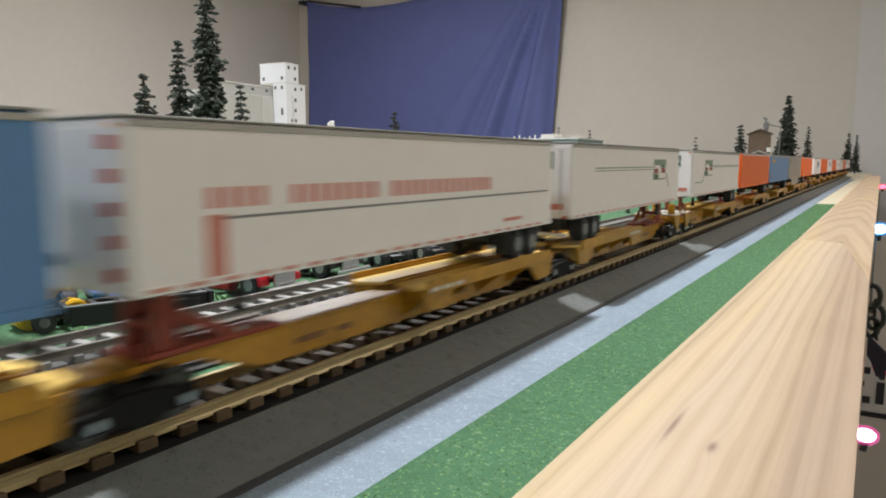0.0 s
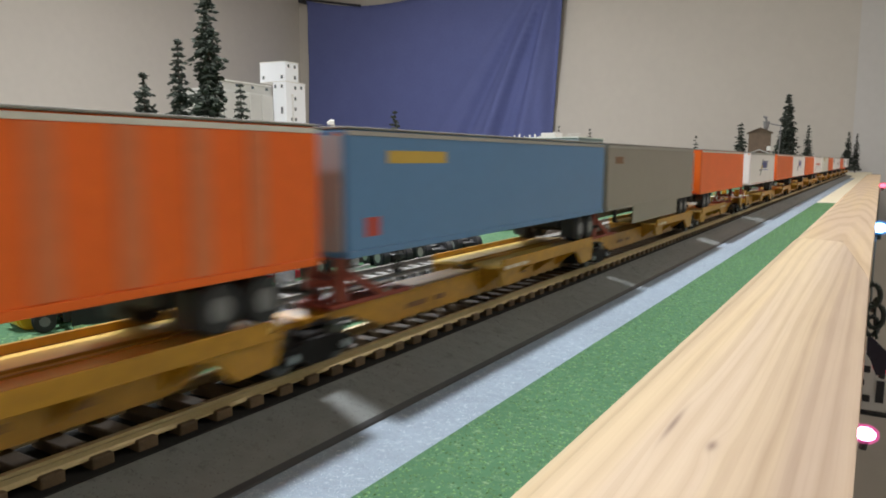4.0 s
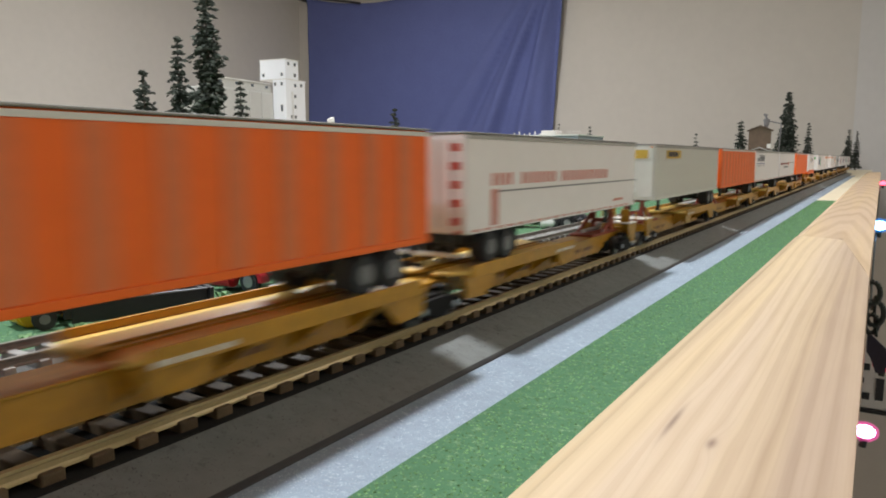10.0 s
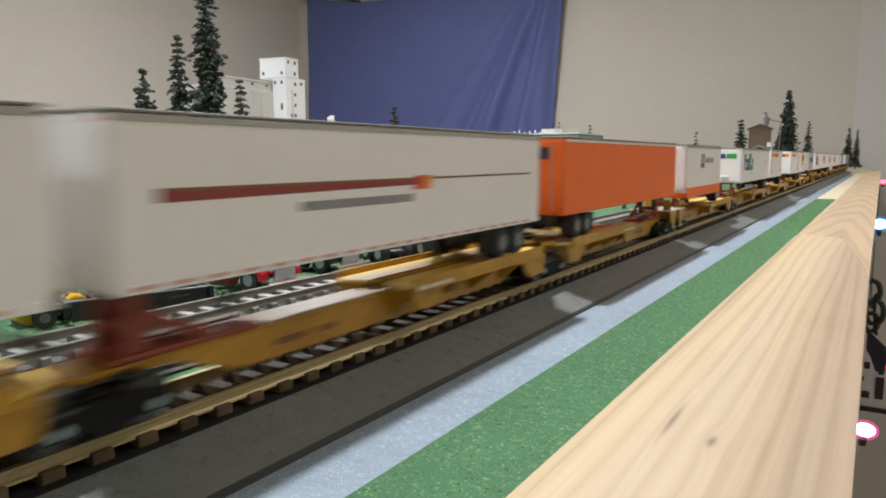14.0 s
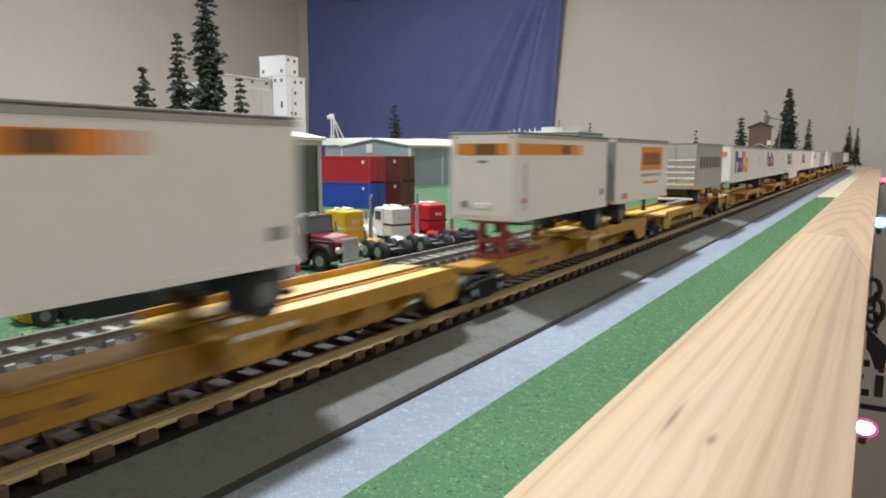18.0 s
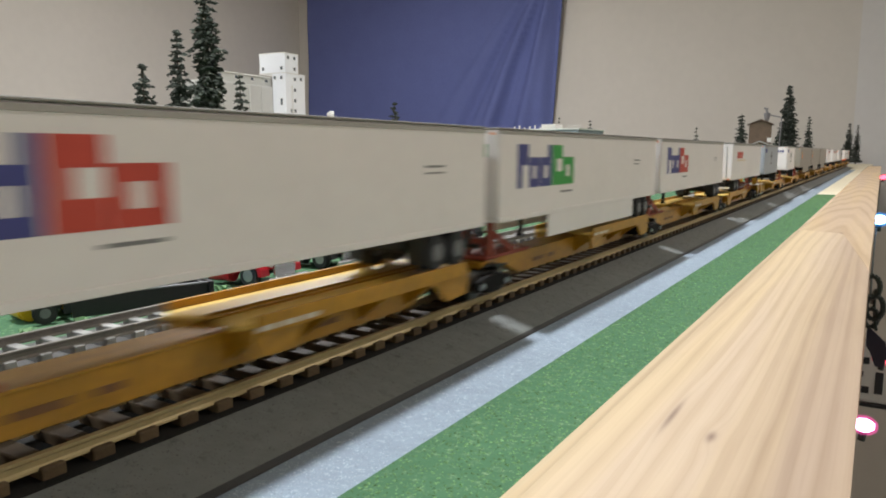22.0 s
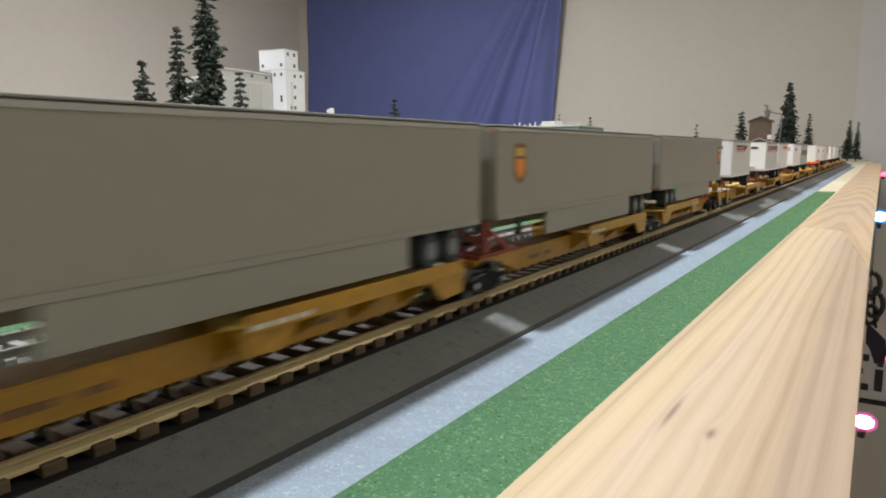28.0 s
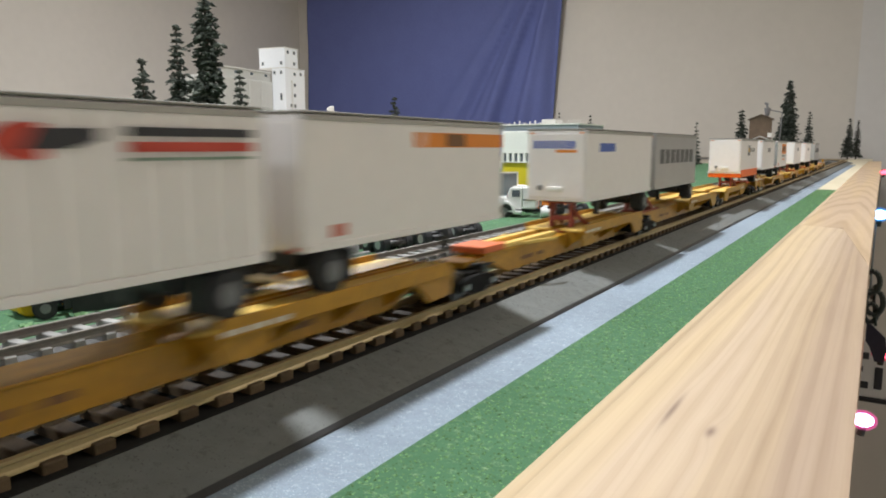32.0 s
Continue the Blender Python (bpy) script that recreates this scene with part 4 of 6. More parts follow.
def orange_base_trailer(length):
    t = trailer("white_trailer", "white short trailer on a bright orange chassis", length, WHITE, axles=1)
    part("chassis_side", one_box(-HALF + 0.0002, HALF + 0.0002, 0.001, length - 0.001, BOX_Z0 - 0.0036, BOX_Z0 + 0.0034, bevel=0.0004), ORANGE, t, "orange chassis skirt")
    square_logo(t, length * 0.38, INK_GREY, INK_GOLD, INK_BLACK, z=0.0475, s=0.010)
    for k in range(4):
        bar(t, SX, length * 0.5 + k * 0.008, length * 0.5 + 0.005 + k * 0.008, 0.0465, 0.0505, INK_GREY)
    return t


def stars_trailer(length):
    t = trailer("white_trailer", "white dry van with dark framed lettering block", length, WHITE, bottom_red=True)
    bar(t, SX, 0.026, 0.063, 0.0540, 0.0547, INK_BLACK, "rule")
    letters(t, 0.027, 0.0478, 0.0056, 8, INK_GREY, gap=0.3)
    letters(t, 0.012, 0.0478, 0.0040, 4, INK_GREY)
    bar(t, SX, 0.012, 0.063, 0.0450, 0.0458, INK_NAVY, "rule")
    for k in range(3):
        bar(t, SX, 0.013 + k * 0.020, 0.0175 + k * 0.020, 0.0425, 0.0438, INK_BLACK)
    return t


def line_trailer(length):
    t = trailer("white_trailer", "white dry van with a long orange black rule", length, WHITE, bottom_red=True)
    bar(t, SX, 0.010, 0.172, 0.0446, 0.0452, INK_BROWN, "rule")
    part("rule", one_prism([(0.010, 0.0425), (0.100, 0.0432), (0.100, 0.0452), (0.010, 0.0446)], "x", SX, SX + 0.0001), INK_MAROON, t)
    letters(t, 0.048, 0.0385, 0.0022, 26, INK_GREY, gap=0.3)
    bar(t, SX + 0.0001, 0.094, 0.0985, 0.0418, 0.0458, INK_RED, "logo", slant=0.001)
    bar(t, SX + 0.0001, 0.0985, 0.103, 0.0418, 0.0458, INK_ORANGE, "logo", slant=0.001)
    return t


def gold_plate_trailer(length):
    t = trailer("cream_trailer", "cream ribbed dry van with a gold name plate", length, OFFWHITE, "post")
    bar(t, SX + 0.0007, 0.022, 0.058, BOX_Z1 - 0.0085, BOX_Z1 - 0.0035, INK_GOLD, "plate")
    letters(t, 0.026, BOX_Z1 - 0.0075, 0.003, 9, INK_BLACK, gap=0.5, side=SX + 0.0009)
    face_bar(t, -0.0002, -0.010, 0.010, BOX_Z1 - 0.0085, BOX_Z1 - 0.0035, INK_GOLD, "plate")
    return t


def red_word_trailer(length):
    t = trailer("white_trailer", "white trailer with slanted red wordmark and open door ribs", length, WHITE, doors_near=True)
    TURNED[t] = length
    for k in range(5):
        bar(t, SX, 0.021 + k * 0.0064, 0.0258 + k * 0.0064, 0.0455, 0.0515, INK_RED, "logo", slant=0.002)
    bar(t, SX, 0.020, 0.070, 0.0435, 0.0441, INK_GOLD, "logo")
    return t


def blue_trailer(length):
    t = trailer("blue_trailer", "sky blue dry van with a small gold plate", length, BLUE, nose=GREYBLUE)
    bar(t, SX, 0.018, 0.048, BOX_Z1 - 0.0092, BOX_Z1 - 0.0058, INK_GOLD, "plate")
    bar(t, SX, 0.008, 0.014, BOX_Z0 + 0.005, BOX_Z0 + 0.010, INK_RED, "placard")
    return t


def grey_plain_trailer(length):
    t = trailer("grey_trailer", "plain grey-brown dry van with a small plate", length, GREYBROWN, skirt=True)
    bar(t, SX, 0.012, 0.024, BOX_Z1 - 0.010, BOX_Z1 - 0.0065, INK_BROWN, "plate")
    return t


def pale_trailer(length):
    t = trailer("white_trailer", "plain white short trailer with a grey emblem", length, WHITE, axles=1)
    bar(t, SX, length * 0.4, length * 0.6, 0.0455, 0.0505, INK_GREY, "logo")
    return t


run(blue_trailer(0.190), -0.1265)
run(red_text_trailer(0.1905), 0.0765)
run(green_logo_trailer(0.1885, 0.128), 0.2884)
run(green_logo_trailer(0.1895, 0.040), 0.5178)
run(orange_trailer(0.1955, True), 0.7200)
run(blue_trailer(0.1935), 0.9250)
run(grey_plain_trailer(0.1830), 1.1232)
run(orange_trailer(0.1890, False, True), 1.3315)
run(bird_trailer(0.1862), 1.5652)
run(orange_trailer(0.1945, True), 1.7698)
run(bird_trailer(0.1872), 1.9694)
run(orange_trailer(0.1890, True), 2.1605)
run(red_text_trailer(0.1830, True), 2.3711)
run(gold_plate_trailer(0.1872), 2.5942)
run(orange_trailer(0.1835, True), 2.7950)
run(stars_trailer(0.1960), 2.9848)
run(line_trailer(0.1812), 3.1905)
run(orange_trailer(0.1905, False, True), 3.3960)
run(orange_base_trailer(0.1190), 3.6162)
run(parcel_trailer(0.1912, INK_GREEN), 3.8384)
run(orange_band_trailer(0.1050), 4.0490)
run(orange_band_trailer(0.1000), 4.2680)
run(orange_square_trailer(0.1010), 4.3804)
run(silver_word_trailer(0.0950, True), 4.5631)
run(parcel_trailer(0.2025, INK_ORANGE, big=1.25), 4.7045)
run(parcel_trailer(0.1950, INK_RED), 4.9145)
run(parcel_trailer(0.2010, INK_GREEN, skirt=True), 5.1188)
run(parcel_trailer(0.1970, INK_RED), 5.3312)
run(red_word_trailer(0.1685), 5.5724)
run(gas_logo_trailer(0.1160, GREYBLUE), 5.7732)
run(gas_logo_trailer(0.0955, WHITE), 5.9960)
run(shield_trailer(0.1920), 6.1932)
run(shield_trailer(0.1960), 6.3960)
run(shield_trailer(0.1880, 0.172, True), 6.6100)
run(split_logo_trailer(0.0988, 0.0490, ((0.0130, 0.0465),)), 6.8503)
run(split_logo_trailer(0.1008, 0.0440, ((0.0060, 0.0410), (0.0675, 0.0965))), 7.0627)
run(orange_band_trailer(0.1018, True), 7.1743)
run(blue_word_trailer(0.1065), 7.3585)
run(silver_word_trailer(0.1065, False), 7.4727)
run(orange_base_trailer(0.1010), 7.7700)
run(pale_trailer(0.1010), 7.9100)
run(orange_square_trailer(0.1010), 8.0400)
run(pale_trailer(0.1010), 8.2400)
run(pale_trailer(0.1010), 8.4200)
run(silver_word_trailer(0.1010, False), 8.6200)

# ---------------------------------------------------------------- the spine cars


def bogie(parent, y, name="wheel_truck"):
    """A four-wheel truck with side frames, bolster and wheels."""
    core = part(name, one_box(-0.0105, 0.0105, y - 0.0040, y + 0.0040, 0.0026, 0.0086, bevel=0.0004), TRUCK_BLACK, parent, "black cast wheel truck")
    for sx in (-1, 1):
        shape = [(y - 0.0135, 0.0040), (y - 0.0120, 0.0030), (y - 0.0060, 0.0032), (y - 0.0035, 0.0018), (y + 0.0035, 0.0018),
                 (y + 0.0060, 0.0032), (y + 0.0120, 0.0030), (y + 0.0135, 0.0040), (y + 0.0130, 0.0064), (y + 0.0050, 0.0078),
                 (y - 0.0050, 0.0078), (y - 0.0130, 0.0064)]
        part("side_frame", one_prism(shape, "x", sx * 0.0118 - 0.0009, sx * 0.0118 + 0.0009), TRUCK_BLACK, core)
        for dy in (-0.0095, 0.0095):
            share("rail_wheel", RAILWHEEL_ME, core, pose(sx * 0.0086, y + dy, 0.0048))
            part("bearing_cap", one_tube((sx * 0.0124, y + dy, 0.0047), (sx * 0.0134, y + dy, 0.0047), 0.0011, seg=8), STEEL, core)
    for dy in (-0.0095, 0.0095):
        part("axle", one_tube((-0.0086, y + dy, 0.0048), (0.0086, y + dy, 0.0048), 0.0009, seg=8), STEEL, core)
    part("brake_rigging", one_box(-0.0070, 0.0070, y - 0.0175, y + 0.0175, 0.0024, 0.0074, bevel=0.0006), TRUCK_BLACK, core)
    return core


UNIT = 0.2040
SPINE_TOP = 0.0113


def spine_car(front_end, back_end):
    """One platform of an articulated spine car, its near joint at y = 0; the last one of a set is turned about."""
    t = thing("spine_car", "yellow articulated spine car with red-brown trailer hitch", "rail car", "spine cars of the train")
    # the deep centre sill
    side = [(0.019, 0.0088), (0.0345, 0.0034), (0.039, 0.0030), (UNIT - 0.039, 0.0030), (UNIT - 0.0345, 0.0034), (UNIT - 0.019, 0.0088),
            (UNIT - 0.019, SPINE_TOP), (0.019, SPINE_TOP)]
    sb = one_prism(side, "x", -0.0056, 0.0056)
    bmesh.ops.bevel(sb, geom=list(sb.edges), offset=0.0003, segments=1, affect="EDGES")
    sill = part("center_sill", sb, YELLOW, t, "deep ochre yellow box sill")
    part("top_plate", one_box(-0.0061, 0.0061, 0.020, UNIT - 0.020, SPINE_TOP - 0.0004, SPINE_TOP + 0.0003, bevel=0.0002), YELLOW, sill)
    for sx in (-1, 1):
        for y, w in ((0.048, 0.011), (0.064, 0.006), (0.118, 0.016), (0.142, 0.008)):
            part("lettering", one_box(*sorted((sx * 0.0056, sx * 0.0058)), y, y + w, 0.0058, 0.0074), INK_BROWN, sill)
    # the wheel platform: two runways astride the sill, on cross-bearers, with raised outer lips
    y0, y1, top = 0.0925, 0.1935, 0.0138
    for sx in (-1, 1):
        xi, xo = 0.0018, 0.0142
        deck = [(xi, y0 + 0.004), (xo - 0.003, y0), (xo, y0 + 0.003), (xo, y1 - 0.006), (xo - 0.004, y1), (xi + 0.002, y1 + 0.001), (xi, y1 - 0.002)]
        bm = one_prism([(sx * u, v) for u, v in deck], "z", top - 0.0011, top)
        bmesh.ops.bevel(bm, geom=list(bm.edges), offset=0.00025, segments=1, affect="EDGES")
        way = part("runway", bm, YELLOW_LIT, t, "pale yellow wheel runway, light on its top in its colour")
        part("outer_lip", one_box(*sorted((sx * 0.0141, sx * 0.0150)), y0 + 0.003, y1 - 0.007, top - 0.0024, top + 0.0020, bevel=0.0002), YELLOW, way)
        part("inner_lip", one_box(*sorted((sx * 0.0017, sx * 0.0023)), y0 + 0.004, y1 - 0.003, top - 0.0002, top + 0.0005), YELLOW, way)
        for y in (y0 + 0.003, y0 + 0.027, y0 + 0.050, y0 + 0.073):
            part("cross_bearer", one_prism([(sx * 0.0050, 0.0040), (sx * 0.0050, top - 0.0010), (sx * 0.0141, top - 0.0010), (sx * 0.0141, top - 0.0030)], "y", y, y + 0.0011), YELLOW, way)
        for shape in ([(y0 + 0.001, top - 0.0012), (y0 + 0.026, top - 0.0012), (y0 + 0.019, top - 0.0032), (y0 + 0.016, 0.0058), (y0 + 0.004, 0.0062)],
                      [(y1 - 0.034, top - 0.0012), (y1 - 0.003, top - 0.0012), (y1 - 0.005, 0.0050), (y1 - 0.017, 0.0044), (y1 - 0.024, top - 0.0034)]):
            part("end_bracket", one_prism(shape, "x", *sorted((sx * 0.0128, sx * 0.0140))), YELLOW, way)
        for k in range(3):
            y = y0 + 0.004 + k * 0.0070
            part("lettering", one_box(*sorted((sx * 0.0150, sx * 0.01512)), y, y + 0.0050, top - 0.0016, top - 0.0004), END_GREY, way)
    # the end castings over the shared trucks
    for y, d in ((0.0, 1), (UNIT, -1)):
        lo, hi = sorted((y + d * 0.001, y + d * 0.021))
        shape = [(-0.0062, lo), (0.0062, lo), (0.0052, hi), (-0.0052, hi)]
        part("end_casting", one_prism(shape if d > 0 else [(-0.0052, lo), (0.0052, lo), (0.0062, hi), (-0.0062, hi)], "z", 0.0090, 0.0112), YELLOW, t)
        part("side_bearing", one_box(-0.0100, 0.0100, *sorted((y + d * 0.006, y + d * 0.010)), 0.0092, 0.0104, bevel=0.0003), BLACK, t)
        part("brake_hose", one_tube((0.0072, y + d * 0.002, 0.0098), (0.0072, y + d * 0.020, 0.0086), 0.0005, seg=6), BLACK, t)
    bogie(t, 0.012 if front_end or back_end else 0.0)
    if back_end:
        bogie(t, UNIT)
    if front_end or back_end:
        ep = part("end_platform", one_box(-0.0138, 0.0138, -0.0015, 0.0035, 0.0156, 0.0163, bevel=0.0002), END_GREY, t, "pale grey end walkway")
        part("rear_tread", one_box(-0.0138, 0.0138, 0.0085, 0.0120, 0.0156, 0.0163, bevel=0.0002), END_GREY, ep)
        for sx in (-1, 1):
            part("step_side", one_prism([(-0.0015, 0.0156), (0.0135, 0.0156), (0.0110, 0.0098), (0.0060, 0.0058), (0.0015, 0.0058), (0.0, 0.0110)], "x", *sorted((sx * 0.0122, sx * 0.0134))), YELLOW, ep)
            part("stirrup_step", one_box(*sorted((sx * 0.0110, sx * 0.0146)), 0.0012, 0.0062, 0.0052, 0.0059), END_GREY, ep)
            part("grab_rail", one_tube((sx * 0.0132, -0.001, 0.0160), (sx * 0.0132, -0.001, 0.0218), 0.0004, seg=6), YELLOW, ep)
        part("brake_stand", one_box(-0.0112, -0.0066, 0.0040, 0.0052, 0.0112, 0.0232, bevel=0.0004), YELLOW, ep)
        part("brake_wheel", one_tube((-0.0089, 0.0040, 0.0205), (-0.0089, 0.0030, 0.0205), 0.0021, seg=12), YELLOW, ep)
        part("end_beam", one_box(-0.0118, 0.0118, -0.0010, 0.0016, 0.0086, 0.0130, bevel=0.0003), YELLOW, t)
        cp = part("coupler", one_box(-0.0016, 0.0016, -0.009, -0.0002, 0.0070, 0.0095, bevel=0.0003), BLACK, t, "black knuckle coupler")
        part("knuckle", one_box(-0.0024, 0.0024, -0.0108, -0.008, 0.0062, 0.0102, bevel=0.0006), BLACK, cp)
    if back_end:
        for c in t.children:
            c.matrix_basis = pose(0, UNIT, 0, 0, 0, 180) @ c.matrix_basis
    return t


HITCH = {}


def hitch(car, y, raised, turn=0):
    """A trailer hitch on a car's sill, raised under a trailer's nose or folded flat; alike hitches share their meshes."""
    if raised not in HITCH:
        s = SPINE_TOP
        if raised:
            kit = [("hitch_stand", one_box(-0.0066, 0.0066, 0.003, 0.041, s + 0.0002, s + 0.0016, bevel=0.0004), BROWN_RED)]
            for sx in (-1, 1):
                kit.append(("hitch_leg", one_prism([(0.0060, s + 0.0014), (0.0118, s + 0.0014), (0.0108, 0.0252), (0.0072, 0.0252)], "x", *sorted((sx * 0.0040, sx * 0.0056))), BROWN_RED))
                kit.append(("hitch_brace", one_prism([(0.0240, s + 0.0014), (0.0320, s + 0.0014), (0.0265, s + 0.0030), (0.0130, 0.0205), (0.0105, 0.0220), (0.0098, 0.0195)], "x", *sorted((sx * 0.0058, sx * 0.0066))), BROWN_RED))
                kit.append(("brace_bolt", one_tube((sx * 0.0066, 0.0275, s + 0.0026), (sx * 0.0071, 0.0275, s + 0.0026), 0.0007, seg=6), STEEL))
            kit.append(("cross_tie", one_box(-0.0040, 0.0040, 0.0066, 0.0110, 0.0170, 0.0190, bevel=0.0003), BROWN_RED))
            kit.append(("hitch_plate", one_box(-0.0070, 0.0070, 0.0040, 0.0150, 0.0250, 0.0262, bevel=0.0003), BROWN_RED))
            kit.append(("hitch_screw", one_tube((0, 0.014, s + 0.0030), (0, 0.038, s + 0.0030), 0.0010, seg=8), STEEL))
        else:
            kit = [("hitch_stand", one_box(-0.0066, 0.0066, 0.000, 0.046, s + 0.0002, s + 0.0012, bevel=0.0003), YELLOW)]
            for sx in (-1, 1):
                kit.append(("folded_leg", one_box(*sorted((sx * 0.0030, sx * 0.0064)), 0.016, 0.066, s + 0.0012, s + 0.0030, bevel=0.0004), YELLOW_LIT))
                kit.append(("folded_brace", one_prism([(sx * 0.0066, 0.030), (sx * 0.0066, 0.034), (sx * 0.0118, 0.054), (sx * 0.0118, 0.050)], "z", s + 0.0010, s + 0.0022), YELLOW_LIT))
            kit.append(("folded_plate", one_box(-0.0070, 0.0070, -0.002, 0.015, s + 0.0012, s + 0.0038, bevel=0.0005), HITCH_ORANGE))
        HITCH[raised] = []
        for name, bm, m in kit:
            ob = part(name, bm, m)
            HITCH[raised].append((name, ob.data))
            bpy.data.objects.remove(ob)
    (name, mesh), rest = HITCH[raised][0], HITCH[raised][1:]
    stand = share(name, mesh, car, pose(0, y, 0, 0, 0, turn))
    tagged(stand, "red-brown trailer hitch, raised" if raised else "yellow trailer hitch, folded down")
    for name, mesh in rest:
        share(name, mesh, stand)


CARS = {}
HOLD = []
NOSES = [(s, 0) if ob not in TURNED else (s + TURNED[ob], 180) for ob, s in MADE]


def add_car(kind, s):
    HOLD.append((kind, s))


def place_cars():
    made = []
    for kind, s in HOLD:
        if kind not in CARS:
            CARS[kind] = spine_car(kind == "first", kind == "last")
            made.append((CARS[kind], kind, s))
        else:
            made.append((copy_thing(CARS[kind], Matrix.Identity(4)), kind, s))
    for car, kind, s in made:
        run(car, s)
        fit_hitches(car, kind, s)


def fit_hitches(car, kind, s):
    """A raised hitch under each trailer's nose on this car; a folded one at the hitch end where no nose rests."""
    at_end = False
    for n, turn in NOSES:
        y = n - s
        if (0.030 < y < UNIT + 0.012) if turn else (-0.012 < y < UNIT - 0.05):
            hitch(car, min(y, UNIT) if turn else max(y, 0.002), True, turn)
            at_end |= y > 0.12 if kind == "last" else y < 0.08
    if not at_end:
        hitch(car, UNIT - 0.016 if kind == "last" else 0.016, False, 180 if kind == "last" else 0)


for start, end, skip in ((-0.537, 0.489, 1), (0.5075, 1.529, 0), (1.555, 2.562, 0), (2.584, 3.595, 0), (3.606, 4.670, 0),
                         (4.694, 5.750, 0), (5.763, 6.812, 0), (6.840, 7.890, 0), (7.912, 8.945, 0)):
    step = (end - start) / 5
    for k in range(skip, 5):
        mid = start + (k + 0.5) * step
        if k == 0:
            s = start
        elif k == 4:
            s = end - UNIT
        else:
            s = mid - UNIT / 2
        add_car("first" if k == 0 else "last" if k == 4 else "middle", s)
place_cars()

# ---------------------------------------------------------------- the blue cloth on the far wall


def curtain():
    t = thing("blue_cloth", "navy blue cloth hung in soft folds over the wall", "curtain")
    bm = bmesh.new()
    nu, nv = 150, 40
    x0, x1 = -3.945, -1.80
    grid = []
    for i in range(nu + 1):
        u = i / nu
        col = []
        top = 1.345 - 0.30 * math.sin(min(1, u / 0.75) * math.pi / 2) * (1 - u) + 0.05 * u
        for j in range(nv + 1):
            v = j / nv
            z = top + (-0.35 - top) * v
            across, down = (1 - u) * (x1 - x0), v * (top + 0.35)
            lean = math.atan2(across, down + 0.10)
            far = min(1.0, math.hypot(across, down) / 0.55)
            fan = math.exp(-((lean - 0.34) / 0.34) ** 2)
            fold = 0.040 * far * fan * math.sin(26 * lean + 0.8 * math.sin(3 * v)) + 0.014 * far * fan * math.sin(61 * lean + 2 * v)
            fold += 0.030 * math.exp(-across / 0.10) * math.sin(40 * across + 2 * v)
            drape = 0.012 * math.sin(9 * u + 6 * v) + 0.010 * math.sin(23 * v + 2 * u) * math.exp(-6 * v)
            x = x0 + (x1 - x0) * u + u ** 6 * (0.100 - 0.14 * v)
            col.append(bm.verts.new((x, BACK - 0.075 + fold + drape, z)))
        grid.append(col)
    for i in range(nu):
        for j in range(nv):
            f = bm.faces.new((grid[i][j], grid[i + 1][j], grid[i + 1][j + 1], grid[i][j + 1]))
            f.smooth = True
    ob = part("cloth", bm, CLOTH, t)
    so = ob.modifiers.new("thick", "SOLIDIFY")
    so.thickness = 0.003
    part("hem", one_tube((x0, BACK - 0.07, 1.352), (-3.40, BACK - 0.07, 1.245), 0.009, seg=8), INK_BLACK, t, "dark rolled top hem")
    part("hook", one_box(-4.03, -3.975, BACK - 0.08, BACK, 1.335, 1.36), INK_BLACK, t)


curtain()

# ---------------------------------------------------------------- spruces


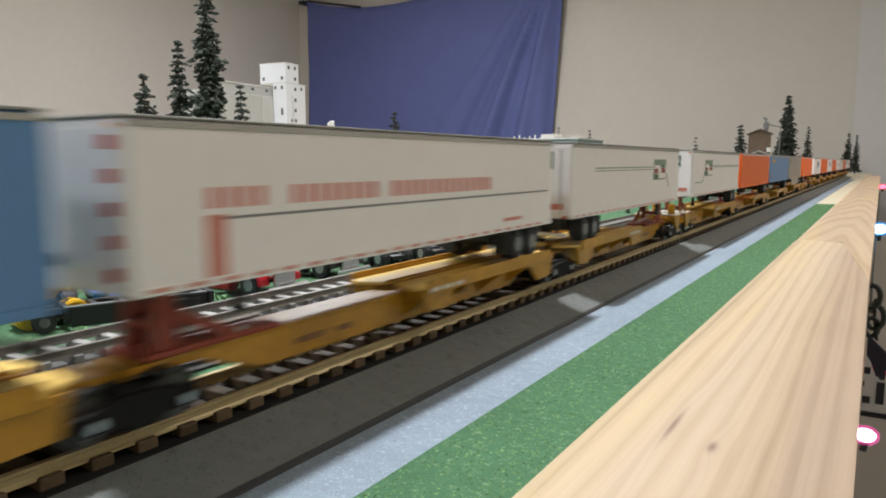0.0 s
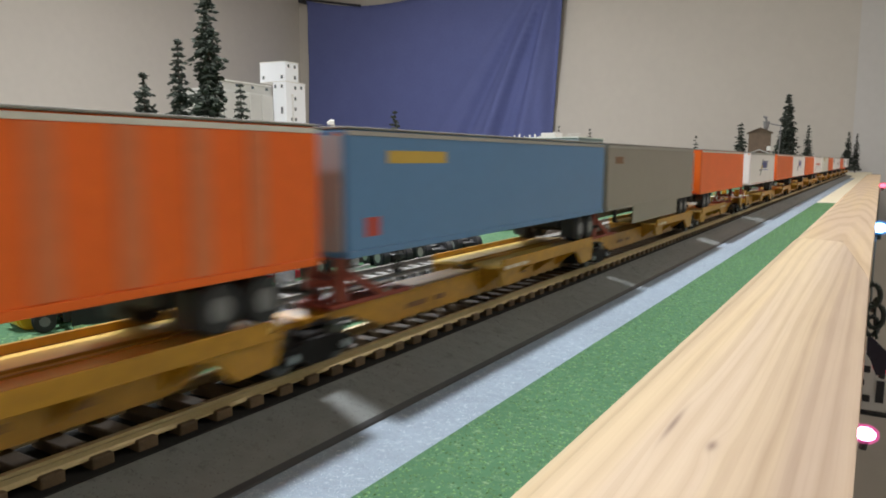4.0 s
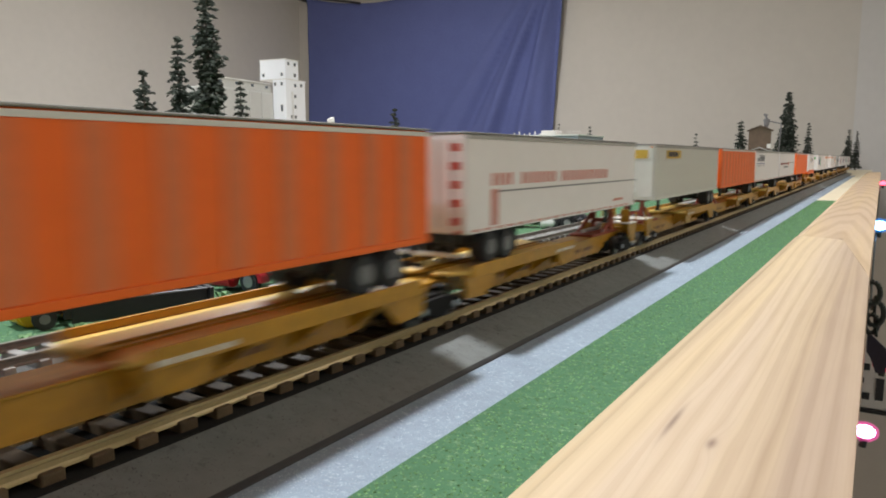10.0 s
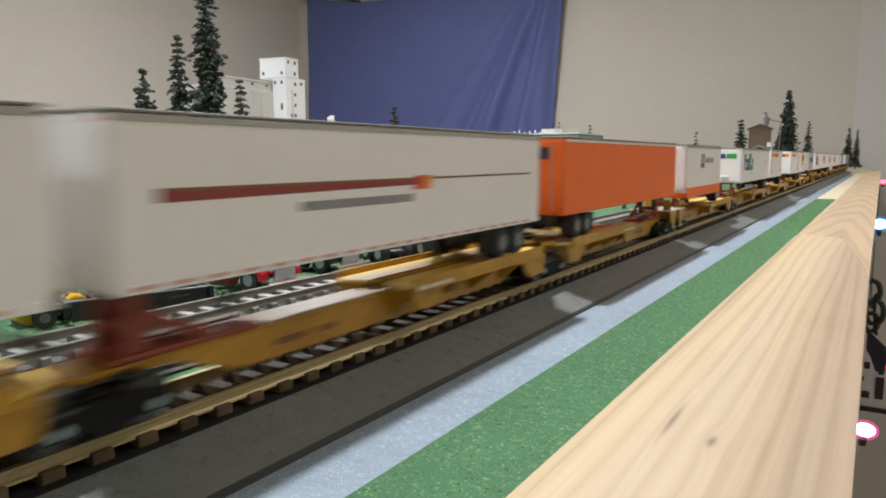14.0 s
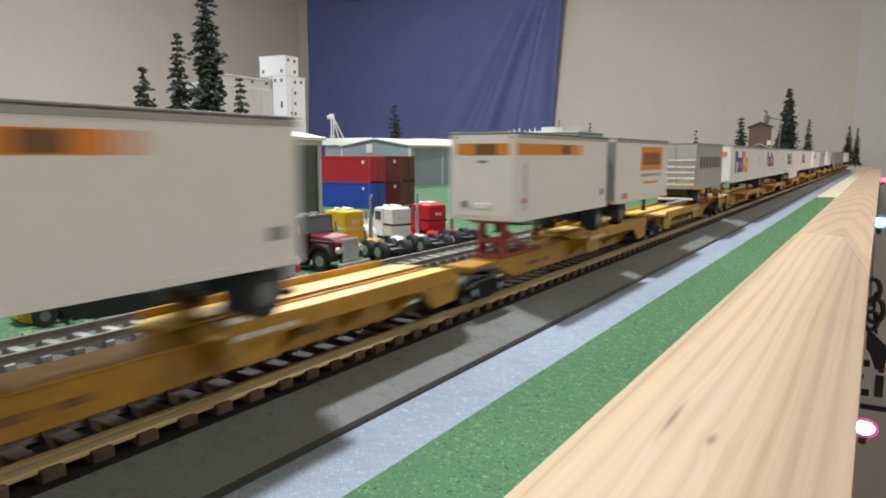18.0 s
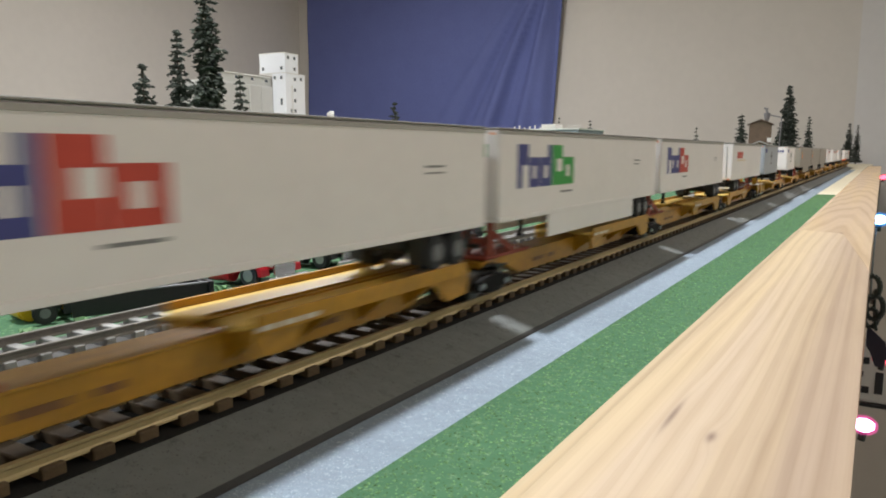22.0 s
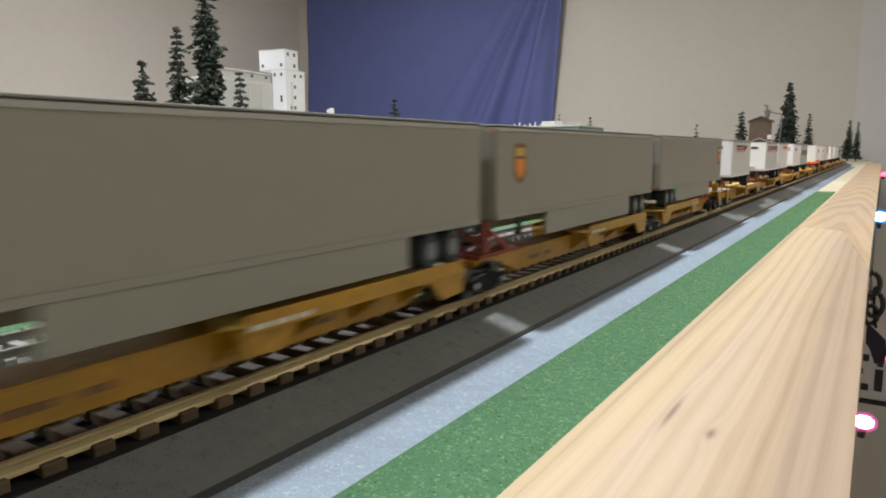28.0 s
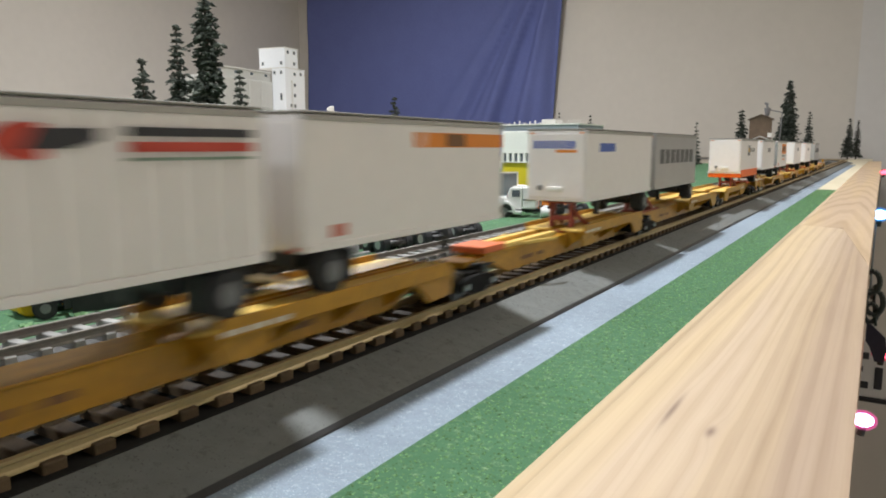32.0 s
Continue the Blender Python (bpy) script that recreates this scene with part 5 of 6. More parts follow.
def spruce(x, y, height, spread, seed, frosted=False, top_bare=0.0, z0=TABLE):
    """A model spruce: a tapered trunk, limbs in whorls and a crown of many small clumps of needles."""
    rnd = random.Random(seed)
    t = thing("spruce_tree", "dark green bottle-brush model spruce" if not frosted else "frosted dark green model spruce", "tree", "model spruces")
    t.matrix_basis = pose(x, y, z0, 0, 0, rnd.uniform(0, 360))
    part("trunk", one_tube((0, 0, 0), (0, 0, height * 0.97), height * 0.018, height * 0.003, seg=8), BARK, t)
    limbs, verts, faces = bmesh.new(), [], []
    levels = max(11, int(height / 0.0108))
    for k in range(levels):
        f = k / (levels - 1)
        z = height * (0.10 + 0.88 * f)
        reach = spread * (1 - f) ** 0.75 * rnd.uniform(0.66, 1.22) + spread * 0.12
        n = max(5, int(13 * (1 - f) + 4))
        a0 = rnd.uniform(0, 6.3)
        for b in range(n):
            if rnd.random() < 0.20:
                continue
            a = a0 + b * 6.283 / n + rnd.uniform(-0.3, 0.3)
            r = reach * rnd.uniform(0.60, 1.05)
            droop = -0.24 * r + rnd.uniform(-0.1, 0.08) * r
            tip = Vector((math.cos(a) * r, math.sin(a) * r, z + droop))
            if b % 3 == 0 and f < 0.8:
                tube(limbs, (0, 0, z), tuple(tip * 1.0), height * 0.0028, height * 0.0008, seg=4)
            steps = 4 if f < 0.7 else 3
            for q in range(1, steps + 1):
                w = q / steps
                c = Vector((0, 0, z)).lerp(tip, w)
                c += Vector((rnd.gauss(0, 1), rnd.gauss(0, 1), rnd.gauss(0, 0.7))) * r * 0.07
                s = spread * (0.300 - 0.11 * w) * rnd.uniform(0.7, 1.35) * (0.62 + 0.38 * (1 - f))
                for _ in range(2):
                    base = len(verts)
                    ax = Vector((math.cos(a) + rnd.gauss(0, .45), math.sin(a) + rnd.gauss(0, .45), rnd.uniform(-0.5, 0.15))).normalized()
                    up = ax.cross(Vector((rnd.gauss(0, 1), rnd.gauss(0, 1), 1.2))).normalized()
                    sd = ax.cross(up)
                    p = c + Vector((rnd.gauss(0, 1), rnd.gauss(0, 1), rnd.gauss(0, 1))) * s * 0.3
                    verts += [p - ax * s * 0.7, p + up * s * 0.42, p + sd * s * 0.5, p - up * s * 0.38, p - sd * s * 0.5, p + ax * s * 1.15]
                    for i, j in ((1, 2), (2, 3), (3, 4), (4, 1)):
                        faces.append((base, base + j, base + i))
                        faces.append((base + 5, base + i, base + j))
    part("limb_whorl", limbs, BARK, t)
    me = bpy.data.meshes.new("crown")
    me.from_pydata([tuple(v) for v in verts], [], faces)
    me.materials.append(NEEDLE)
    me.materials.append(NEEDLE_TIP)
    pale = [rnd.random() < 0.22 for _ in range(len(faces) // 8)]
    me.polygons.foreach_set("material_index", [int(pale[i // 8]) for i in range(len(faces))])
    c = new("crown", me)
    c.parent = t
    if frosted:
        bm = bmesh.new()
        for k in range(46):
            a = k * 2.4
            r = spread * rnd.uniform(0.75, 1.35)
            zz = height * 0.10 + rnd.uniform(-0.01, 0.035) * height
            tube(bm, (math.cos(a) * r * 0.3, math.sin(a) * r * 0.3, zz + 0.004), (math.cos(a) * r, math.sin(a) * r, zz - 0.1 * r), 0.0016, 0.0003, seg=4)
        part("low_boughs", bm, NEEDLE_LIGHT, t, "pale frosted low boughs")
    return t


spruce(-0.927, 0.760, 0.206, 0.035, 11, True)
spruce(-0.854, 0.773, 0.257, 0.031, 12, True)
spruce(-0.787, 0.777, 0.352, 0.037, 13, True)
spruce(-0.829, 0.880, 0.195, 0.027, 14)
spruce(-0.977, 1.546, 0.191, 0.031, 15)
spruce(-0.628, 2.066, 0.157, 0.019, 16)
spruce(-0.714, 2.033, 0.166, 0.014, 17)
spruce(-0.379, 2.346, 0.139, 0.019, 18)
spruce(-0.270, 2.490, 0.190, 0.030, 19)
spruce(-0.1745, 2.885, 0.302, 0.044, 20)
spruce(-0.1375, 3.290, 0.205, 0.026, 21)
spruce(-0.026, 4.200, 0.208, 0.030, 22, True)
spruce(0.010, 4.240, 0.200, 0.024, 23, True)

# ---------------------------------------------------------------- buildings of the yard


def warehouse(name, label, x0, x1, y0, y1, eave, ridge, wall, vents, posts, door=None, ridge_along="y"):
    t = thing(name, label, "warehouse", "metal yard buildings")
    z0 = TABLE
    if ridge_along == "y":
        xm = (x0 + x1) / 2
        shape = [(x0, z0), (x1, z0), (x1, eave), (xm, ridge), (x0, eave)]
        if door:
            shape = [(x0, z0), (door[0], z0), (door[0], door[2]), (door[1], door[2]), (door[1], z0)] + shape[1:]
        part("gable_wall", one_prism(shape, "y", y0, y0 + 0.002), wall, t)
        part("gable_wall", one_prism([(x0, z0), (x1, z0), (x1, eave), (xm, ridge), (x0, eave)], "y", y1 - 0.002, y1), wall, t)
        for a in (x0, x1 - 0.002):
            part("side_wall", one_box(a, a + 0.002, y0 + 0.002, y1 - 0.002, z0, eave), wall, t)
        o, th = 0.004, 0.003
        k = (ridge - eave) / (xm - x0)
        for a, b in ((x0 - o, xm), (xm, x1 + o)):
            za = eave - k * o if a < x0 else ridge
            zb = ridge if a < x0 else eave - k * o
            part("roof_slope", one_prism([(a, za + 0.0004), (b, zb + 0.0004), (b, zb + th), (a, za + th)], "y", y0 - o, y1 + o), ROOF_WHITE, t, "bright white metal roof")
        for k2 in range(vents):
            yy = y0 + 0.016 + k2 * (y1 - y0 - 0.008) / vents
            ln = (y1 - y0) / vents * 0.54
            part("ridge_vent", one_box(xm - 0.008, xm + 0.010, yy, yy + ln, ridge + 0.001, ridge + 0.0075, bevel=0.0008), ROOF_WHITE, t, "white ridge ventilator")
        # trim on the yard side
        part("eave_trim", one_box(x1 + 0.0002, x1 + 0.0016, y0, y1, eave - 0.004, eave - 0.0005), TRIM, t)
        n = posts
        for k2 in range(n):
            yy = y0 + 0.009 + k2 * (y1 - y0 - 0.0125) / (n - 1)
            part("downpipe", one_box(x1, x1 + 0.0016, yy, yy + 0.0026, z0, eave - 0.0035, bevel=0.0003), TRIM, t)
        part("corner_post", one_box(x1 - 0.0045, x1 + 0.0012, y0 - 0.0012, y0 + 0.004, z0, eave - 0.001, bevel=0.0004), TRIM, t)
        part("corner_post", one_box(x0 - 0.0012, x0 + 0.0020, y0 - 0.0012, y0 + 0.003, z0, eave - 0.001, bevel=0.0004), TRIM, t)
        part("corner_post", one_box(x1 - 0.0035, x1 + 0.0012, y1 - 0.003, y1 + 0.0012, z0, eave - 0.001, bevel=0.0004), TRIM, t)
    return t


wh = warehouse("warehouse", "dark grey-green metal warehouse with a white vented roof", -0.355, -0.262, 0.237, 0.440, 0.0628, 0.0705, WARE, 4, 4, door=(-0.3330, -0.3025, 0.0420))
# frame of the truck doorway, and a small personnel door
for a, b, c, d in ((-0.3435, -0.3330, TABLE, 0.0420), (-0.3025, -0.3005, TABLE, 0.0420), (-0.3435, -0.3005, 0.0420, 0.0505)):
    part("door_frame", one_box(a, b, 0.2352, 0.2369, c, d, bevel=0.0003), TRIM, wh)
pd = part("side_door", one_box(-0.2845, -0.2718, 0.2354, 0.2369, TABLE, 0.0142, bevel=0.0003), PLATE, wh, "small pale personnel door")
part("door_window", one_box(-0.2770, -0.2735, 0.2349, 0.2356, 0.000, 0.0095), DOOR_DARK, pd)
part("door_hood", one_box(-0.2855, -0.2708, 0.2330, 0.2369, 0.0142, 0.0152), ROOF_WHITE, wh)

wh2 = warehouse("warehouse", "grey metal warehouse with a white gable roof", -0.838, -0.664, 1.16, 1.50, 0.0690, 0.0825, WARE_BLUE, 0, 4)
part("roof_monitor", one_box(-0.905, -0.775, 1.175, 1.300, 0.072, 0.0865, bevel=0.001), ROOF_WHITE, wh2, "white roof monitor")
part("monitor_wall", one_box(-0.900, -0.840, 1.180, 1.295, TABLE, 0.072), WARE_BLUE, wh2)
part("gable_vent", one_box(-0.772, -0.757, 1.1585, 1.1598, 0.056, 0.073), PLATE, wh2)
wh3 = warehouse("warehouse", "pale grey-blue metal shed with a white roof", -1.100, -0.955, 1.72, 2.02, 0.0890, 0.0965, WARE_BLUE, 0, 3)
part("downspout", one_box(-0.9615, -0.9570, 1.716, 1.7198, TABLE, 0.086), ROOF_WHITE, wh3)


def long_shed():
    t = thing("long_shed", "long pale grey plant building with rooftop boxes", "building")
    part("main_wall", one_box(-0.80, -0.57, 1.82, 2.02, TABLE, 0.112, bevel=0.001), WARE_BLUE, t)
    part("parapet", one_box(-0.803, -0.567, 1.816, 2.024, 0.112, 0.1155, bevel=0.0005), ROOF_WHITE, t)
    part("roof_box", one_box(-0.682, -0.640, 1.83, 1.88, 0.1155, 0.1275, bevel=0.001), PLATE, t, "white rooftop unit")
    for k in range(7):
        part("roof_vent", one_tube((-0.79 + k * 0.016, 1.85, 0.1155), (-0.79 + k * 0.016, 1.85, 0.1205 + 0.003 * (k % 3)), 0.002, seg=8), PLATE, t)
    for r in range(3):
        for k in range(9):
            w = part("window", one_box(-0.790 + k * 0.024, -0.779 + k * 0.024, 1.8155, 1.8205, 0.030 + r * 0.026, 0.044 + r * 0.026), ROOF_WHITE, t)
            part("pane", one_box(-0.7885 + k * 0.024, -0.7805 + k * 0.024, 1.8148, 1.8160, 0.0315 + r * 0.026, 0.0425 + r * 0.026), WINDOW, w)
    for k in range(6):
        part("rail_post", one_box(-0.604 + k * 0.007, -0.603 + k * 0.007, 1.83, 1.831, 0.1155, 0.124), PLATE, t)
    part("hand_rail", one_box(-0.604, -0.568, 1.83, 1.831, 0.1235, 0.1245), PLATE, t)


long_shed()


def yellow_plant():
    t = thing("packing_plant", "small plant with yellow lower wall and white upper storey", "building")
    part("lower_wall", one_box(-0.345, -0.235, 0.93, 1.05, TABLE, 0.0295, bevel=0.0006), SIGN_YELLOW, t, "mustard yellow lower wall")
    part("ledge", one_box(-0.348, -0.232, 0.927, 1.053, 0.0295, 0.0310), ROOF_WHITE, t)
    part("window_band", one_box(-0.344, -0.236, 0.931, 1.049, 0.0310, 0.0425), WINDOW, t)
    for k in range(13):
        part("mullion", one_box(-0.346 + k * 0.0088, -0.342 + k * 0.0088, 0.928, 0.932, 0.0310, 0.0425), ROOF_WHITE, t)
    part("upper_wall", one_box(-0.346, -0.234, 0.929, 1.051, 0.0425, 0.0740, bevel=0.0008), ROOF_WHITE, t, "white upper storey")
    for k in range(3):
        part("lettering", one_box(-0.2560 + k * 0.006, -0.2545 + k * 0.006, 0.9290, 0.9299, 0.004, 0.016), INK_BLACK, t)


yellow_plant()


def elevator():
    """A concrete elevator: tower, overhanging head house, and a row of bins under a conveyor gallery."""
    t = thing("grain_elevator", "white concrete grain elevator with grey silo bins", "grain elevator")
    part("tower", one_box(-0.048, 0, 0, 0.095, 0, 0.2915, bevel=0.001), SILO_WHITE, t, "white concrete tower")
    part("tower_cap", one_box(-0.0495, 0.0015, 0.0630, 0.0965, 0.2915, 0.2935), SILO_WHITE, t)
    part("head_house", one_box(-0.0935, 0, 0, 0.0625, 0.2935, 0.3485, bevel=0.001), SILO_WHITE, t, "white overhanging head house")
    part("head_house_roof", one_box(-0.0950, 0.0015, -0.0015, 0.0640, 0.3485, 0.3508, bevel=0.0005), ROOF_WHITE, t)
    part("belt", one_box(-0.0945, 0.0012, -0.0012, 0.0637, 0.2912, 0.2936), PLATE, t, "grey drip ledge")
    # windows: on the front the spot runs along x, on the side along y
    for side, u, z in ((0, -0.0801, 0.306), (0, -0.0132, 0.306), (0, -0.0381, 0.279), (0, -0.0142, 0.279),
                       (1, 0.0136, 0.3376), (1, 0.0440, 0.3376), (1, 0.0435, 0.3066), (1, 0.0440, 0.2766),
                       (1, 0.0740, 0.279), (1, 0.0435, 0.245), (1, 0.0430, 0.2145), (1, 0.0430, 0.184), (1, 0.0250, 0.184)):
        hw = 0.0034 if side == 0 else 0.0044
        for nm, g, d, m in (("window", 0.0012, 0.0008, PLATE), ("pane", 0.0, 0.0012, WINDOW)):
            lo, hi, z0, z1 = u - hw - g, u + hw + g, z - 0.0044 - g, z + 0.0044 + g
            bm = one_box(lo, hi, -d, 0.0004, z0, z1) if side == 0 else one_box(-0.0004, d, lo, hi, z0, z1)
            w = part(nm, bm, m, t if nm == "window" else w)
    door = part("loading_door", one_box(-0.0200, -0.0110, -0.0008, 0.0004, 0.1985, 0.2195), PLATE, t)
    part("pane", one_box(-0.0188, -0.0122, -0.0013, -0.0007, 0.1997, 0.2183), WINDOW, door)
    for y in (0.0260, 0.0305):
        part("ladder_rail", one_box(0.0012, 0.0024, y - 0.0005, y + 0.0005, 0.02, 0.258), PLATE, t)
    for k in range(28):
        part("ladder_rung", one_box(0.0014, 0.0022, 0.0260, 0.0305, 0.025 + k * 0.0082, 0.0258 + k * 0.0082), PLATE, t)
    part("ladder_hoop", one_box(0.0, 0.0032, 0.0245, 0.0320, 0.252, 0.2545), PLATE, t)
    for k in range(5):
        for j in range(2):
            x1, y1 = -0.0450 - j * 0.0535, -0.0015 - k * 0.0530
            part("silo_bin", one_box(x1 - 0.0525, x1, y1 - 0.0520, y1, 0, 0.2530, bevel=0.0045), CONCRETE, t, "grey concrete silo bin")
    part("back_bin", one_box(-0.1500, -0.0485, 0.0010, 0.0900, 0, 0.2530, bevel=0.0045), CONCRETE, t)
    part("gallery", one_box(-0.0900, -0.0540, -0.2520, -0.0005, 0.2530, 0.2775, bevel=0.0006), CONCRETE, t, "conveyor gallery over the bins")
    part("gallery_roof", one_box(-0.0935, -0.0505, -0.2560, -0.0018, 0.2775, 0.2805), ROOF_WHITE, t, "white flat gallery roof")
    for y in (-0.2150, -0.1500, -0.0845, -0.0219):
        w = part("window", one_box(-0.0544, -0.0532, y - 0.0070, y + 0.0070, 0.2635, 0.2735), PLATE, t)
        part("pane", one_box(-0.0536, -0.0528, y - 0.0060, y + 0.0060, 0.2645, 0.2725), WINDOW, w)
    t.matrix_basis = pose(-1.3775, 1.560, TABLE, 0, 0, 6.8)


elevator()


def grain_leg():
    t = thing("bucket_elevator", "pale grey bucket elevator leg with slanting spouts", "grain elevator")
    for dx in (-0.004, 0.004):
        part("leg_casing", one_box(dx - 0.0022, dx + 0.0022, -0.003, 0.003, 0, 0.160), PLATE, t)
    part("leg_head", one_box(-0.010, 0.008, -0.006, 0.006, 0.156, 0.170, bevel=0.002), PLATE, t)
    part("motor", one_tube((-0.018, 0, 0.160), (-0.008, 0, 0.164), 0.005, seg=10), PLATE, t)
    part("spout", one_tube((0.006, 0, 0.158), (0.045, 0.01, 0.100), 0.0022, seg=8), PLATE, t)
    part("spout", one_tube((0.006, 0, 0.150), (0.028, 0.0, 0.095), 0.0022, seg=8), PLATE, t)
    part("platform", one_box(-0.012, 0.012, -0.008, 0.008, 0.110, 0.1115), PLATE, t)
    t.matrix_basis = pose(-1.105, 1.445, TABLE, 0, 0, 38) @ Matrix.Diagonal((0.7, 0.7, 0.985, 1))


grain_leg()


def feed_mill():
    t = thing("feed_mill", "dark brown feed mill tower with a low gabled wing", "mill")
    part("tower", one_box(-0.034, 0.034, -0.03, 0.03, 0, 0.152, bevel=0.0008), MILL_BROWN, t)
    for a, b in ((-0.040, 0.0), (0.0, 0.040)):
        za, zb = (0.1500, 0.1665) if a < 0 else (0.1665, 0.1500)
        part("roof_slope", one_prism([(a, za), (b, zb), (b, zb + 0.003), (a, za + 0.003)], "y", -0.036, 0.036), MILL_BROWN, t)
    part("gable", one_prism([(-0.034, 0.152), (0.034, 0.152), (0.0, 0.1660)], "y", -0.03, 0.03), MILL_BROWN, t)
    part("wing", one_prism([(-0.060, 0), (0.060, 0), (0.060, 0.070), (0.0, 0.094), (-0.060, 0.070)], "y", -0.10, -0.031), MILL_BROWN, t)
    for a, b in ((-0.066, 0.0), (0.0, 0.066)):
        za, zb = (0.0690, 0.0950) if a < 0 else (0.0950, 0.0690)
        part("wing_roof", one_prism([(a, za), (b, zb), (b, zb + 0.003), (a, za + 0.003)], "y", -0.106, -0.031), TRIM, t, "pale edged wing roof")
    part("small_hopper", one_box(0.022, 0.034, -0.055, -0.032, 0.094, 0.108), ROOF_WHITE, t)
    t.matrix_basis = pose(-0.225, 2.58, TABLE, 0, 0, 8)


feed_mill()


def cyclone_stack():
    t = thing("cyclone_stack", "pale grey dust cyclone on a pipe beside the mill", "cyclone")
    part("pipe", one_tube((0.040, 0, 0), (0.045, 0, 0.176), 0.0020, seg=8), INK_GREY, t)
    part("arm", one_tube((0.045, 0, 0.176), (0.004, 0, 0.186), 0.0020, seg=8), INK_GREY, t)
    part("cyclone_body", one_tube((0, 0, 0.172), (0, 0, 0.192), 0.008, 0.0105, seg=14), INK_GREY, t)
    part("cyclone_cone", one_tube((0, 0, 0.160), (0, 0, 0.172), 0.002, 0.008, seg=14), INK_GREY, t)
    part("elbow", one_tube((0.0, 0, 0.192), (-0.004, 0, 0.206), 0.0035, seg=10), INK_GREY, t)
    part("cap", one_tube((-0.010, 0, 0.208), (0.002, 0, 0.204), 0.0035, seg=10), INK_GREY, t)
    t.matrix_basis = pose(-0.212, 2.62, TABLE)


cyclone_stack()

# ---------------------------------------------------------------- containers and tractors in the yard


def container(x, y, z, ang, length, m, label):
    t = thing("shipping_container", label, "container", "stacked yard containers")
    w, h = 0.0280, 0.0298
    part("shell", one_box(0.0005, length - 0.0005, 0.0005, w - 0.0005, 0.0008, h - 0.0008), m, t)
    for px in (0.0, length - 0.002):
        for py in (0.0, w - 0.002):
            part("corner_post", one_box(px, px + 0.002, py, py + 0.002, 0, h, bevel=0.0002), m, t)
    for py in (0.0, w - 0.0014):
        for pz in (0.0, h - 0.0016):
            part("side_rail", one_box(0.002, length - 0.002, py, py + 0.0014, pz, pz + 0.0016), m, t)
    me = None
    k = 0.005
    while k < length - 0.006:
        if me is None:
            ob = part("corrugation", one_box(0, 0.0012, 0.0001, 0.0006, 0.002, h - 0.002), m, t)
            me = ob.data
            ob.matrix_basis = pose(k, 0, 0)
        else:
            share("corrugation", me, t, pose(k, 0, 0))
        k += 0.0030
    for s in (0.25, 0.75):
        part("end_door", one_box(length - 0.0006, length - 0.0001, w * s - 0.0060, w * s + 0.0060, 0.002, h - 0.002), m, t)
    part("placard", one_box(length - 0.012, length - 0.009, -0.0001, 0.0003, h * 0.72, h * 0.84), PLATE, t)
    t.matrix_basis = pose(x, y, z, 0, 0, ang)
    return t


for z, m, l in ((TABLE, BOX_BLUE, "bright blue shipping container under a red one"), (TABLE + 0.0299, BOX_RED, "bright red shipping container on a blue one")):
    container(-0.5020, 0.640, z, 0, 0.138, m, l)
for z, m, l in ((TABLE, BOX_BROWN, "dark brown shipping container on the grass"), (TABLE + 0.0299, BOX_BROWN, "dark brown shipping container, stacked")):
    container(-0.5050, 0.706, z, 0, 0.138, m, l)


